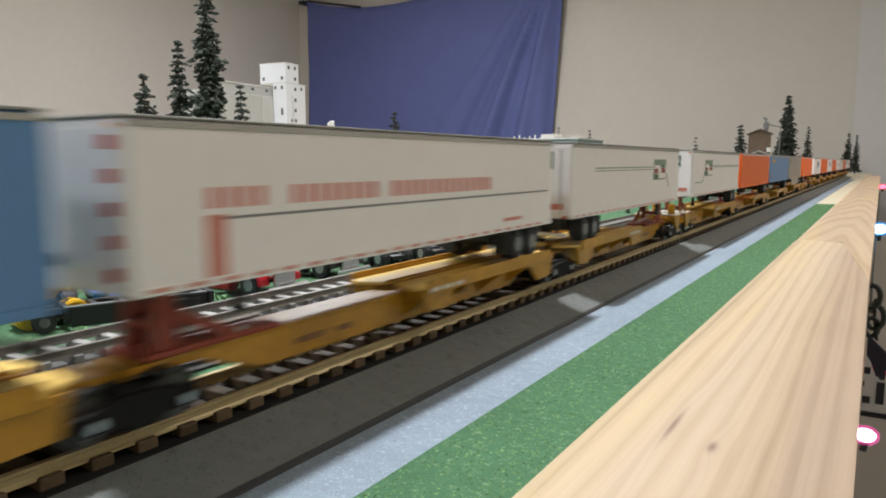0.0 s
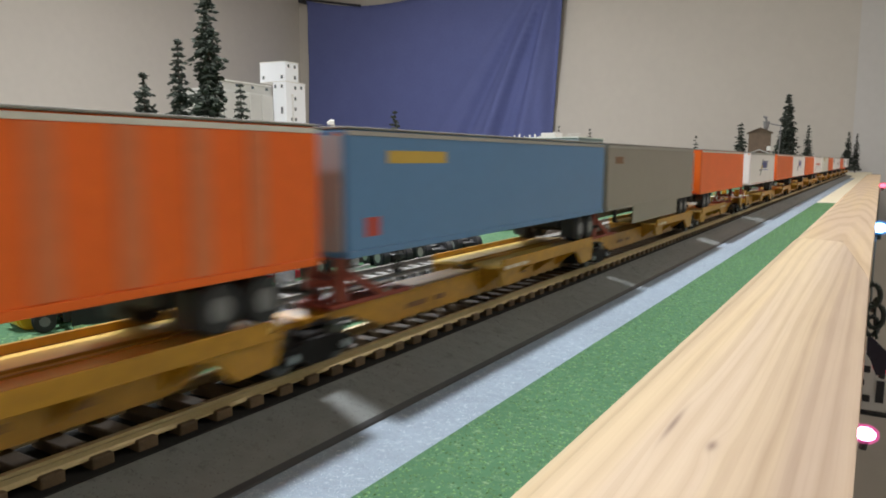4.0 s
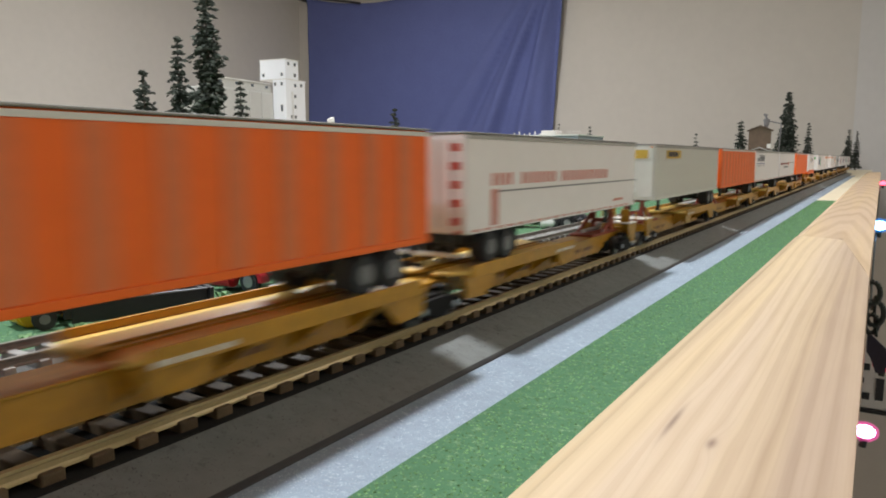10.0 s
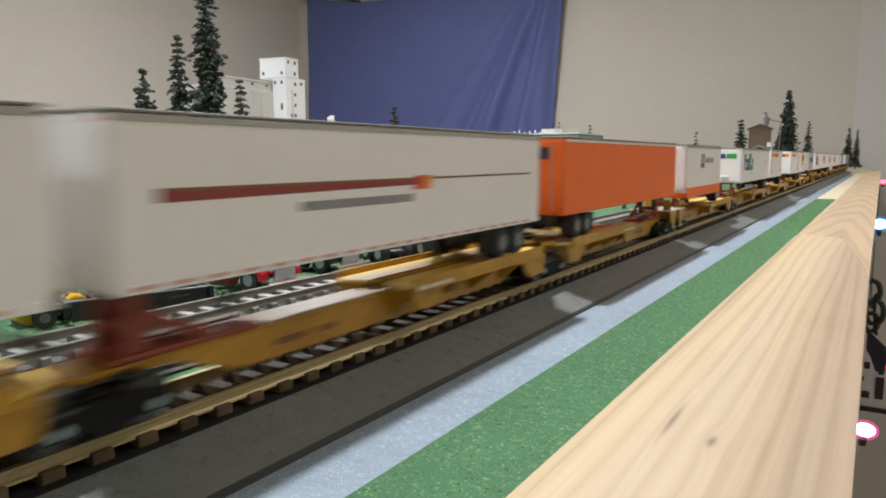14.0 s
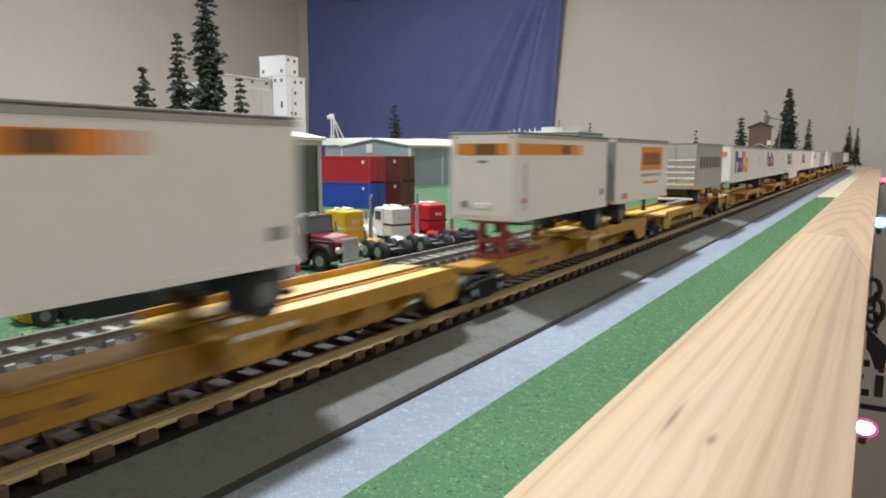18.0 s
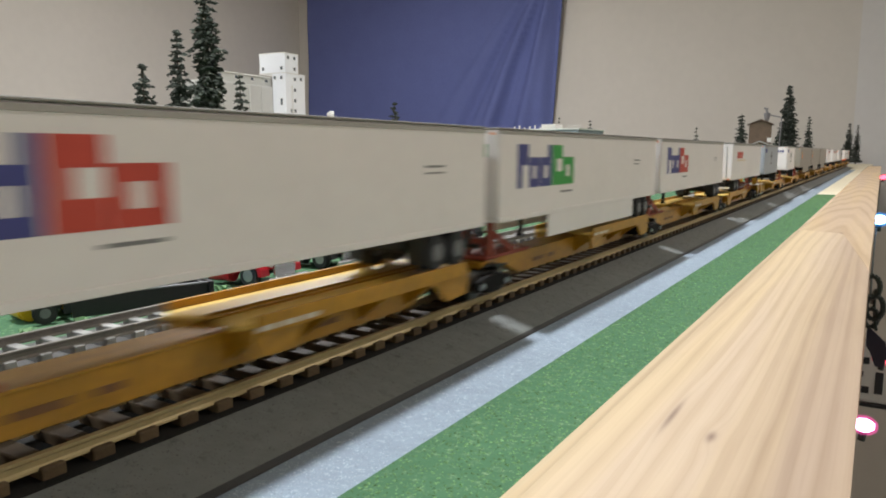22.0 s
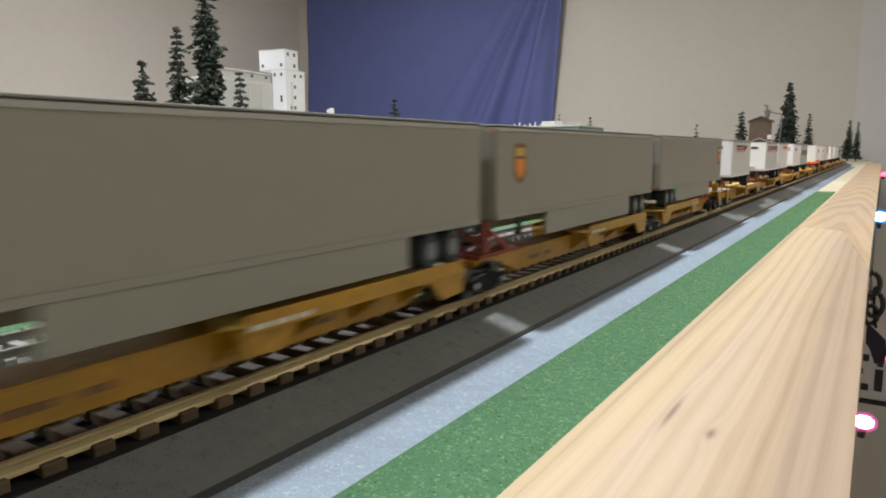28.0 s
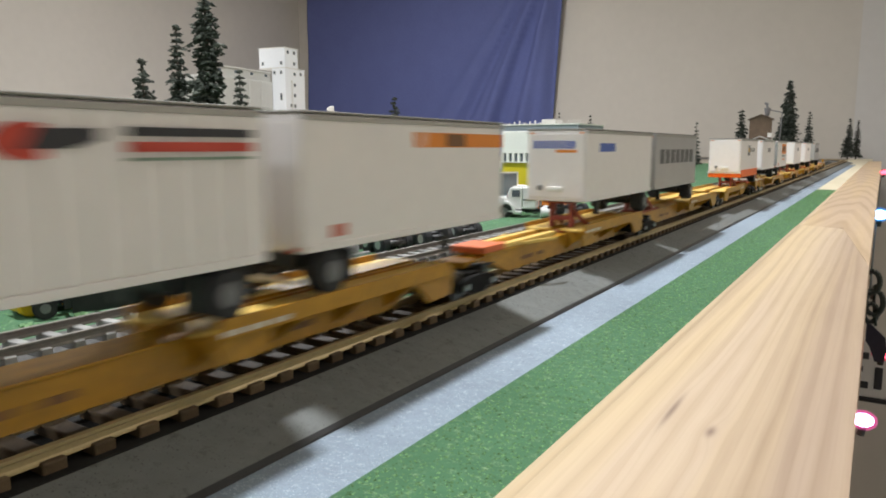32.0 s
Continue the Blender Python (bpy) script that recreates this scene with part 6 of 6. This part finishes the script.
def tractor(x, y, heading, paint, label, sleeper=True, hood_paint=None):
    """A conventional highway tractor; it faces local +x, its rear wheels near the origin."""
    t = thing("truck_tractor", label, "truck", "parked truck tractors")
    fr = part("frame", one_box(-0.020, 0.052, -0.0050, 0.0050, 0.0060, 0.0085, bevel=0.0003), BLACK, t)
    part("fifth_wheel", one_box(-0.008, 0.008, -0.0050, 0.0050, 0.0085, 0.0100, bevel=0.0006), BLACK, t)
    part("rear_crossbar", one_box(-0.0215, -0.0200, -0.0070, 0.0070, 0.0060, 0.0088), BLACK, t)
    cab = part("cab", one_prism([(0.022, 0.0070), (0.042, 0.0070), (0.0425, 0.0190), (0.0385, 0.0275), (0.0375, 0.0285), (0.022, 0.0285)], "y", -0.0125, 0.0125), paint, t)
    bv = cab.modifiers.new("soft", "BEVEL")
    bv.width, bv.segments = 0.0012, 2
    if sleeper:
        part("sleeper", one_box(0.0135, 0.0222, -0.0122, 0.0122, 0.0080, 0.0275, bevel=0.0012), paint, cab)
        part("rear_window", one_box(0.0132, 0.0137, -0.0042, 0.0042, 0.0195, 0.0235), PLATE, cab)
        part("belt_line", one_box(0.0131, 0.0224, -0.0124, 0.0124, 0.0150, 0.0156), BLACK, cab)
    for sy in (-1, 1):
        part("side_window", one_box(0.0275, 0.0370, sy * 0.0126 - 0.0002, sy * 0.0126 + 0.0002, 0.0195, 0.0258), WINDOW, cab)
        part("step", one_box(0.026, 0.041, sy * 0.0120 - 0.0012, sy * 0.0120 + 0.0012, 0.0052, 0.0062), CHROME, cab)
    part("windscreen", one_prism([(0.0424, 0.0195), (0.0428, 0.0195), (0.0392, 0.0268), (0.0388, 0.0268)], "y", -0.0108, 0.0108), WINDOW, cab)
    hood = part("hood", one_prism([(0.042, 0.0085), (0.066, 0.0085), (0.066, 0.0160), (0.060, 0.0180), (0.042, 0.0195)], "y", -0.0085, 0.0085), hood_paint or paint, t)
    hb = hood.modifiers.new("soft", "BEVEL")
    hb.width, hb.segments = 0.0011, 2
    part("hood_strip", one_box(0.0425, 0.0620, -0.0088, 0.0088, 0.0158, 0.0164), CHROME, hood)
    part("grille", one_box(0.0658, 0.0676, -0.0068, 0.0068, 0.0050, 0.0175, bevel=0.0005), CHROME, t, "chrome radiator grille")
    part("bumper", one_box(0.0685, 0.0705, -0.0130, 0.0130, 0.0020, 0.0055, bevel=0.0006), CHROME, t)
    for sy in (-1, 1):
        n = 9
        arch = [(0.056 + 0.0092 * math.cos(a), 0.0060 + 0.0088 * math.sin(a)) for a in [math.pi * k / n for k in range(n + 1)]]
        inner = [(0.056 + 0.0072 * math.cos(a), 0.0060 + 0.0068 * math.sin(a)) for a in [math.pi * k / n for k in range(n, -1, -1)]]
        part("fender", one_prism(arch + inner, "y", *sorted((sy * 0.0080, sy * 0.0135))), paint, t)
        part("headlight", one_tube((0.0655, sy * 0.0092, 0.0118), (0.0675, sy * 0.0092, 0.0118), 0.0017, seg=10), PLATE, t)
        part("fuel_tank", one_tube((0.022, sy * 0.0110, 0.0058), (0.036, sy * 0.0110, 0.0058), 0.0036, seg=14), paint, t)
        if sy < 0:
            st = part("exhaust_pipe", one_tube((0.0110, sy * 0.0118, 0.0080), (0.0110, sy * 0.0118, 0.0330), 0.0008, seg=8), STACK, t, "grey chrome exhaust pipe")
            part("heat_shield", one_tube((0.0110, sy * 0.0118, 0.0120), (0.0110, sy * 0.0118, 0.0250), 0.0012, seg=8), STACK, st)
            part("stack_tip", one_tube((0.0110, sy * 0.0118, 0.0330), (0.0085, sy * 0.0118, 0.0350), 0.0008, seg=8), STACK, st)
        w = share("wheel", TRUCKTYRE_ME, t, pose(0.056, sy * 0.0108, 0.0058, 0, 0, 90))
        share("rim", TRUCKRIM_ME, w)
        for ax in (-0.0065, 0.0065):
            w = share("wheel", TRUCKDUAL_ME, t, pose(ax, sy * 0.0098, 0.0058, 0, 0, 90))
            share("rim", TRUCKRIM_DUAL_ME, w)
        part("mirror", one_box(0.0405, 0.0412, sy * 0.0152 - 0.0008, sy * 0.0152 + 0.0008, 0.0185, 0.0245), CHROME, cab)
        part("air_horn", one_tube((0.0265, sy * 0.004, 0.0292), (0.0355, sy * 0.004, 0.0292), 0.0008, seg=6), CHROME, cab)
    for k in range(5):
        part("roof_light", one_box(0.0352, 0.0364, -0.0095 + k * 0.0044, -0.0078 + k * 0.0044, 0.0285, 0.0293), PLATE, cab)
    if not sleeper:
        cab.scale.x = 0.62
        cab.location.x = 0.0460 - 0.0425 * 0.62
        for c in t.children:
            if c.name.split(".")[0] in ("cab", "hood", "grille", "bumper", "fender", "headlight") or c.location.x > 0.05:
                c.location.x -= 0.010
            elif c.name.startswith("exhaust_pipe"):
                c.location.x += 0.0150
    t.matrix_basis = pose(x, y, TABLE, 0, 0, heading)
    return t


def sleeper_tractor(x, y, heading, paint, label, size=1.0, axles=(-0.0200, -0.0075), W=0.0094):
    """A conventional tractor seen from behind its sleeper; it faces local +x, the sleeper's back wall at the origin."""
    t = thing("truck_tractor", label, "truck", "parked truck tractors")
    cab = part("cab", one_prism([(0.012, 0.0070), (0.026, 0.0070), (0.0262, 0.0180), (0.0235, 0.0255), (0.0225, 0.0264), (0.012, 0.0264)], "y", -W, W), paint, t)
    bv = cab.modifiers.new("soft", "BEVEL")
    bv.width, bv.segments = 0.0010, 2
    sl = part("sleeper", one_box(0.0, 0.0118, -W, W, 0.0075, 0.0266, bevel=0.0013), paint, t, "smooth sleeper box")
    part("window_frame", one_box(-0.0004, 0.0002, -0.0034, 0.0030, 0.0186, 0.0214, bevel=0.0002), paint, sl)
    part("rear_window", one_box(-0.0007, -0.0003, -0.0028, 0.0024, 0.0191, 0.0209), PLATE, sl)
    part("belt_line", one_box(-0.0002, 0.0116, -W - 0.0002, W + 0.0002, 0.0149, 0.0161), TRIM if paint is TRUCK_YELLOW else BLACK, sl)
    for sy in (-1, 1):
        part("side_window", one_box(0.0145, 0.0215, sy * W - 0.0003, sy * W + 0.0003, 0.0180, 0.0238), WINDOW, cab)
        part("mirror", one_box(0.0245, 0.0252, sy * 0.0128 - 0.0008, sy * 0.0128 + 0.0008, 0.0170, 0.0228), CHROME, cab)
        part("step", one_box(0.013, 0.024, sy * 0.0112 - 0.0012, sy * 0.0112 + 0.0012, 0.0048, 0.0060), paint, cab)
        part("air_horn", one_tube((0.0105, sy * 0.003, 0.0272), (0.0180, sy * 0.003, 0.0272), 0.0009, seg=6), ROOF_WHITE, cab)
    part("roof_light", one_box(0.0060, 0.0085, -0.0035, 0.0015, 0.0265, 0.0280, bevel=0.0004), ROOF_WHITE, cab)
    part("windscreen", one_prism([(0.0262, 0.0182), (0.0266, 0.0182), (0.0242, 0.0250), (0.0238, 0.0250)], "y", -0.0088, 0.0088), WINDOW, cab)
    hood = part("hood", one_prism([(0.0255, 0.0085), (0.046, 0.0085), (0.046, 0.0150), (0.042, 0.0168), (0.0255, 0.0182)], "y", -0.0072, 0.0072), paint, t)
    hb = hood.modifiers.new("soft", "BEVEL")
    hb.width, hb.segments = 0.0010, 2
    part("grille", one_box(0.0458, 0.0474, -0.0060, 0.0060, 0.0050, 0.0160, bevel=0.0005), CHROME, t, "chrome radiator grille")
    part("bumper", one_box(0.0485, 0.0502, -0.0115, 0.0115, 0.0020, 0.0052, bevel=0.0005), CHROME, t)
    part("frame", one_box(min(axles) - 0.006, 0.048, -0.0048, 0.0048, 0.0050, 0.0074, bevel=0.0003), BLACK, t)
    part("fifth_wheel", one_box(min(axles) + 0.002, -0.005, -0.0046, 0.0046, 0.0074, 0.0088, bevel=0.0005), BLACK, t)
    for sy in (-1, 1):
        n = 16
        cx, cy, r, h = 0.0270, 0.0118, 0.0085, 0.0038
        arch = [(cx + r * math.cos(a), 0.0056 + r * math.sin(a)) for a in [math.pi * k / n for k in range(n + 1)]]
        inner = [(cx + (r - 0.0014) * math.cos(a), 0.0056 + (r - 0.0014) * math.sin(a)) for a in [math.pi * k / n for k in range(n, -1, -1)]]
        fender = one_prism(arch + inner, "y", *sorted((sy * (cy - h), sy * (cy + h))))
        part("fender", fender, paint, t)
        part("apron", one_box(0.0120, 0.0200, *sorted((sy * 0.0085, sy * 0.0140)), 0.0035, 0.0058, bevel=0.0005), paint, t)
        part("fuel_tank", one_tube((-0.0150, sy * 0.0075, 0.0050), (-0.0040, sy * 0.0095, 0.0050), 0.0042, seg=16), paint, t)
        for k in (-0.0138, -0.0078):
            part("tank_strap", one_tube((k, sy * 0.0078, 0.0050), (k + 0.0024, sy * 0.0082, 0.0050), 0.0047, seg=16), paint, t)
        w = share("wheel", TRUCKTYRE_ME, t, pose(0.0270, sy * 0.0105, 0.0058, 0, 0, 90))
        share("rim", TRUCKRIM_DARK_ME, w)
        for ax in axles:
            w = share("wheel", TRUCKDUAL_ME, t, pose(ax, sy * 0.0080, 0.0058, 0, 0, 90))
            share("rim", TRUCKRIM_DUAL_ME, w)
        if sy > 0:
            continue
        st = part("exhaust_pipe", one_tube((-0.0012, sy * 0.0112, 0.0070), (-0.0012, sy * 0.0112, 0.0345), 0.0008, seg=8), STACK, t, "grey chrome exhaust pipe")
        part("heat_shield", one_tube((-0.0012, sy * 0.0112, 0.0090), (-0.0012, sy * 0.0112, 0.0240), 0.0013, seg=8), STACK, st)
        part("pipe_tip", one_tube((-0.0012, sy * 0.0112, 0.0343), (-0.0026, sy * 0.0112, 0.0362), 0.0008, seg=8), STACK, st)
    t.matrix_basis = pose(x, y, TABLE, 0, 0, heading) @ Matrix.Scale(size, 4)
    return t


def low_chassis():
    t = thing("trailer_chassis", "long low black trailer chassis parked on the grass", "trailer chassis")
    L = 0.0610
    for sy in (-1, 1):
        part("side_beam", one_box(0.0075, L, sy * 0.0065 - 0.0009, sy * 0.0065 + 0.0009, 0.0030, 0.0086, bevel=0.0003), BLACK, t)
    part("tail_bar", one_box(-0.002, 0.0080, -0.0025, 0.0025, 0.0045, 0.0075), BLACK, t)
    for k in range(6):
        part("cross_member", one_box(0.008 + k * 0.0100, 0.010 + k * 0.0100, -0.0058, 0.0058, 0.0070, 0.0088), BLACK, t)
    part("end_beam", one_box(L - 0.0008, L + 0.0012, -0.0095, 0.0095, 0.0015, 0.0094, bevel=0.0003), BLACK, t)
    part("kick_plate", one_box(0.010, L - 0.001, -0.0078, -0.0074, 0.0012, 0.0088), BLACK, t)
    # grey on a black frame: light along the top edge painted as colour
    part("top_flange", one_box(0.008, L, -0.0082, -0.0060, 0.0086, 0.0091), RIM_GREY, t, "grey top flange, lit edge put into its colour")
    for sy in (-1, 1):
        for ax in (0.0015,):
            w = share("wheel", TRUCKTYRE_ME, t, pose(ax, sy * 0.0062, 0.0041, 0, 0, 90) @ Matrix.Scale(0.70, 4))
            share("rim", TRUCKRIM_DARK_ME, w)
        part("support_leg", one_box(L - 0.012, L - 0.010, sy * 0.0065 - 0.001, sy * 0.0065 + 0.001, 0, 0.003), BLACK, t)
    t.matrix_basis = pose(-0.1295, 0.1360, TABLE, 0, 0, 70.5)


low_chassis()
sleeper_tractor(-0.1425, 0.1455, 166, TRUCK_YELLOW, "bright yellow conventional sleeper tractor parked on grass", axles=(-0.0030,))
sleeper_tractor(-0.1392, 0.1842, 165, TRUCK_BLUE, "bright blue conventional sleeper tractor parked on grass", axles=(-0.0030,))
tractor(-0.1590, 0.2310, 3, TRUCK_RED, "bright red conventional day cab tractor with chrome grille", sleeper=False)
tractor(-0.1660, 0.2890, 1, BLACK, "black day cab tractor with maroon hood and chrome grille", sleeper=False, hood_paint=TRUCK_MAROON)
sleeper_tractor(-0.1495, 0.3441, 162, TRUCK_YELLOW, "yellow sleeper tractor parked in a row", axles=(-0.0400, -0.0270), W=0.0074)
sleeper_tractor(-0.1388, 0.3803, 158, TRUCK_WHITE, "white sleeper tractor parked in a row", axles=(-0.0370, -0.0245), W=0.0074)
sleeper_tractor(-0.1358, 0.4196, 156, TRUCK_RED, "red sleeper tractor parked in a row", axles=(-0.0330, -0.0205), W=0.0074)
sleeper_tractor(-0.1300, 0.5770, 197, TRUCK_WHITE, "white sleeper tractor parked beside an orange one", axles=(-0.0270, -0.0145))
sleeper_tractor(-0.1260, 0.6080, 156, TRUCK_ORANGE, "orange sleeper tractor parked in a row", axles=(-0.0270, -0.0145), W=0.0074)
tractor(-0.3200, 0.2230, 106, TRUCK_BLUE, "blue sleeper tractor backing out of the warehouse doorway")


def flat_trailer():
    t = thing("flat_trailer", "black flatbed trailer with a white framed bulkhead", "trailer")
    part("deck", one_box(-0.014, 0.014, 0, 0.090, 0.0105, 0.0125, bevel=0.0004), BLACK, t)
    part("bulkhead", one_box(-0.0125, 0.0125, 0.0005, 0.0015, 0.0125, 0.0360), WARE_BLUE, t, "grey bulkhead panel")
    for x in (-0.0138, 0.0122):
        part("bulkhead_post", one_box(x, x + 0.0016, 0, 0.002, 0.0125, 0.0375), ROOF_WHITE, t)
    part("bulkhead_top", one_box(-0.0138, 0.0138, 0, 0.002, 0.0360, 0.0375), ROOF_WHITE, t)
    for y in (0.070, 0.082):
        for sx in (-1, 1):
            w = share("wheel", TRUCKDUAL_ME, t, pose(sx * 0.0098, y, 0.0058))
            share("rim", TRUCKRIM_DUAL_ME, w)
    for sx in (-1, 1):
        part("landing_leg", one_box(sx * 0.008 - 0.0008, sx * 0.008 + 0.0008, 0.02, 0.0216, 0, 0.0105), BLACK, t)
    t.matrix_basis = pose(-0.185, 0.620, TABLE, 0, 0, 30)


flat_trailer()

# ---------------------------------------------------------------- weeds beside the siding
LEAF = mat("weed_green", (0.20, 0.34, 0.17), 0.9, vary=0.25, scale=150, spec=0.1)


def weed(x, y, seed, size):
    """A small tuft of ragged, pale green leaves."""
    rnd = random.Random(seed)
    t = thing("weed_tuft", "pale green ragged weed tuft on the grass mat", "weed", "weeds beside the siding")
    for _ in range(7):
        a, h, r = rnd.uniform(0, 6.28), rnd.uniform(0.4, 1.0) * size, rnd.uniform(0.5, 1.1) * size
        c, n = Vector((math.cos(a), math.sin(a), 0)), Vector((-math.sin(a), math.cos(a), 0))
        bm = bmesh.new()
        root = [bm.verts.new(c * r * 0.1 + n * w * size * 0.06) for w in (-1, 1)]
        mid = [bm.verts.new(c * r * 0.55 + n * w * size * 0.26 + Vector((0, 0, h))) for w in (-1, 1)]
        tip = bm.verts.new(c * r + Vector((0, 0, h * 0.75)))
        bm.faces.new((root[0], root[1], mid[1], mid[0]))
        bm.faces.new((mid[0], mid[1], tip))
        leaf = part("leaf", bm, LEAF, t)
        leaf.modifiers.new("thick", "SOLIDIFY").thickness = 0.0003
    t.matrix_basis = pose(x, y, TABLE)


for i, (wx, wy, ws) in enumerate(((-0.1075, 0.139, 0.0040), (-0.1030, 0.153, 0.0034), (-0.1042, 0.175, 0.0034), (-0.1085, 0.121, 0.0042),
                                  (-0.1010, 0.192, 0.0030), (-0.1150, 0.208, 0.0046))):
    weed(wx, wy, 300 + i, ws)

# ---------------------------------------------------------------- string lights on the outer side of the fascia board


def light_string():
    t = thing("string_lights", "green wired string lights hanging on the board side", "string lights")
    cu = bpy.data.curves.new("wire", "CURVE")
    cu.dimensions = "3D"
    cu.bevel_depth, cu.bevel_resolution = 0.0008, 2
    for pts in ([(0.1310, 0.42, -0.040),
                 (0.1288, 0.43, -0.030), (0.1300, 0.42, -0.018), (0.1286, 0.44, -0.024), (0.1280, 0.46, -0.036), (0.1268, 0.50, -0.03),
                 (0.1268, 0.74, -0.020), (0.1276, 0.75, -0.016), (0.1268, 0.80, -0.022), (0.1268, 1.49, -0.002), (0.1290, 1.50, 0.001), (0.1268, 2.0, -0.02)],):
        sp = cu.splines.new("NURBS")
        sp.points.add(len(pts) - 1)
        for p, c in zip(sp.points, pts):
            p.co = (*c, 1)
        sp.use_endpoint_u, sp.order_u = True, 3
    cu.materials.append(WIRE)
    w = new("wire", cu)
    w.parent = t
    for k, (cx, cz, rx, rz) in enumerate(((0.1276, -0.0173, 0.0036, 0.0058), (0.1294, -0.0284, 0.0040, 0.0064), (0.1282, -0.0345, 0.0030, 0.0050))):
        bm = bmesh.new()
        for i in range(18):
            a, b = i * 6.283 / 18, (i + 1) * 6.283 / 18
            tube(bm, (cx + rx * math.cos(a), 0.418 + k * 0.003, cz + rz * math.sin(a)),
                 (cx + rx * math.cos(b), 0.418 + k * 0.003, cz + rz * math.sin(b)), 0.0013, seg=6)
        part("wire_loop", bm, WIRE, t)
    for (x, y, z), m, r in (((0.1288, 0.32, -0.0576), GLOW_PINK, 0.0029), ((0.1292, 0.75, -0.0094), GLOW_BLUE, 0.0048), ((0.1314, 1.5, 0.0067), GLOW_RED, 0.004),
                            ((0.1356, 0.46, -0.064), GLOW_RED, 0.0032)):
        b = bmesh.new()
        bmesh.ops.create_icosphere(b, subdivisions=2, radius=r, matrix=Matrix.Translation((x, y, z)) @ Matrix.Diagonal((1.35, 0.9, 0.95, 1)))
        core = part("bulb", b, m, t, "glowing coloured bulb")
        # larger glowing shell, added for the halo of light round the bulb
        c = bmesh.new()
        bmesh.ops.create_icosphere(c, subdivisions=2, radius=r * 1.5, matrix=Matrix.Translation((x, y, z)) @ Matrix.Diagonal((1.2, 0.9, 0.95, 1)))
        part("bulb_halo", c, HALO[m.name], core, "added see-through shell for the bulb's halo")
        part("socket", one_tube((x, y, z - r * 0.9), (x - 0.0006, y, z - r * 2.2), r * 0.5, seg=10), WIRE, t)
    part("strap", one_prism([(0.1270, -0.040), (0.1290, -0.041), (0.1358, -0.0475), (0.1372, -0.0540), (0.1358, -0.0604), (0.1319, -0.0608), (0.1290, -0.0530), (0.1270, -0.0500)], "y", 0.4255, 0.4275), STRAP, t, "dark cable tie strap")


light_string()


def control_panel():
    t = thing("control_panel", "white panel with black slots under the table edge", "panel")
    part("plate", one_box(0.1200, 0.175, 0.600, 0.604, -0.1345, -0.0900, bevel=0.001), TRUCK_WHITE, t)
    for x, z, w, h in ((0.1281, -0.1027, 0.0040, 0.0050), (0.1285, -0.1250, 0.0050, 0.0050), (0.1371, -0.1188, 0.0052, 0.0165), (0.1262, -0.1130, 0.0012, 0.0040)):
        part("slot", one_box(x - w / 2, x + w / 2, 0.5990, 0.6003, z - h / 2, z + h / 2), INK_BLACK, t)
    part("shelf", one_box(0.1180, 0.180, 0.598, 0.66, -0.1375, -0.1350), BLACK, t, "dark shelf edge")


control_panel()


# made-up fixtures out of view, one over each light source
def ceiling_lamp(at, r):
    t = thing("ceiling_lamp", "unseen round flush lamp, added over a light source", "ceiling lamp", "ceiling lamps")
    part("canopy", one_tube((at[0], at[1], CEIL), (at[0], at[1], CEIL - 0.02), r * 1.1, seg=28), ROOF_WHITE, t)
    bowl = bmesh.new()
    bmesh.ops.create_uvsphere(bowl, u_segments=24, v_segments=12, radius=r, matrix=Matrix.Translation((at[0], at[1], CEIL - 0.02)) @ Matrix.Diagonal((1, 1, 0.024 / r, 1)))
    part("bowl", bowl, GLOW_LAMP, t, "added glowing white bowl, out of view")
    return t


for spot, wide in (((-0.45, 0.28), 0.10), ((-1.9, 2.3), 0.18), ((-0.9, -1.2), 0.18), ((0.95, 1.80), 0.18)):
    ceiling_lamp(spot, wide)

# ---------------------------------------------------------------- what moves
TRAVEL = [(0, 0.0), (1, 0.2022), (2, 0.3969), (3, 0.5904), (3.5, 0.6894), (5.5, 1.0954), (6, 1.2074), (7, 1.4441), (8, 1.6814),
          (9, 1.9239), (10, 2.174), (11, 2.4178), (12, 2.6576), (13, 2.8855), (14, 3.1173), (14.5, 3.2347), (16.5, 3.694),
          (17, 3.8077), (18, 4.0332), (19, 4.2583), (20, 4.4718), (21, 4.6846), (22, 4.8989), (23, 5.1144), (24, 5.3291),
          (25, 5.5406), (25.5, 5.6492), (27.5, 6.0717), (28, 6.1781), (29, 6.3953), (30, 6.6066), (31, 6.8231), (32, 7.0531)]


def motions():
    for ob, s in MADE:
        walk(ob, [(t, on_track(s - d)) for t, d in TRAVEL])


motions()
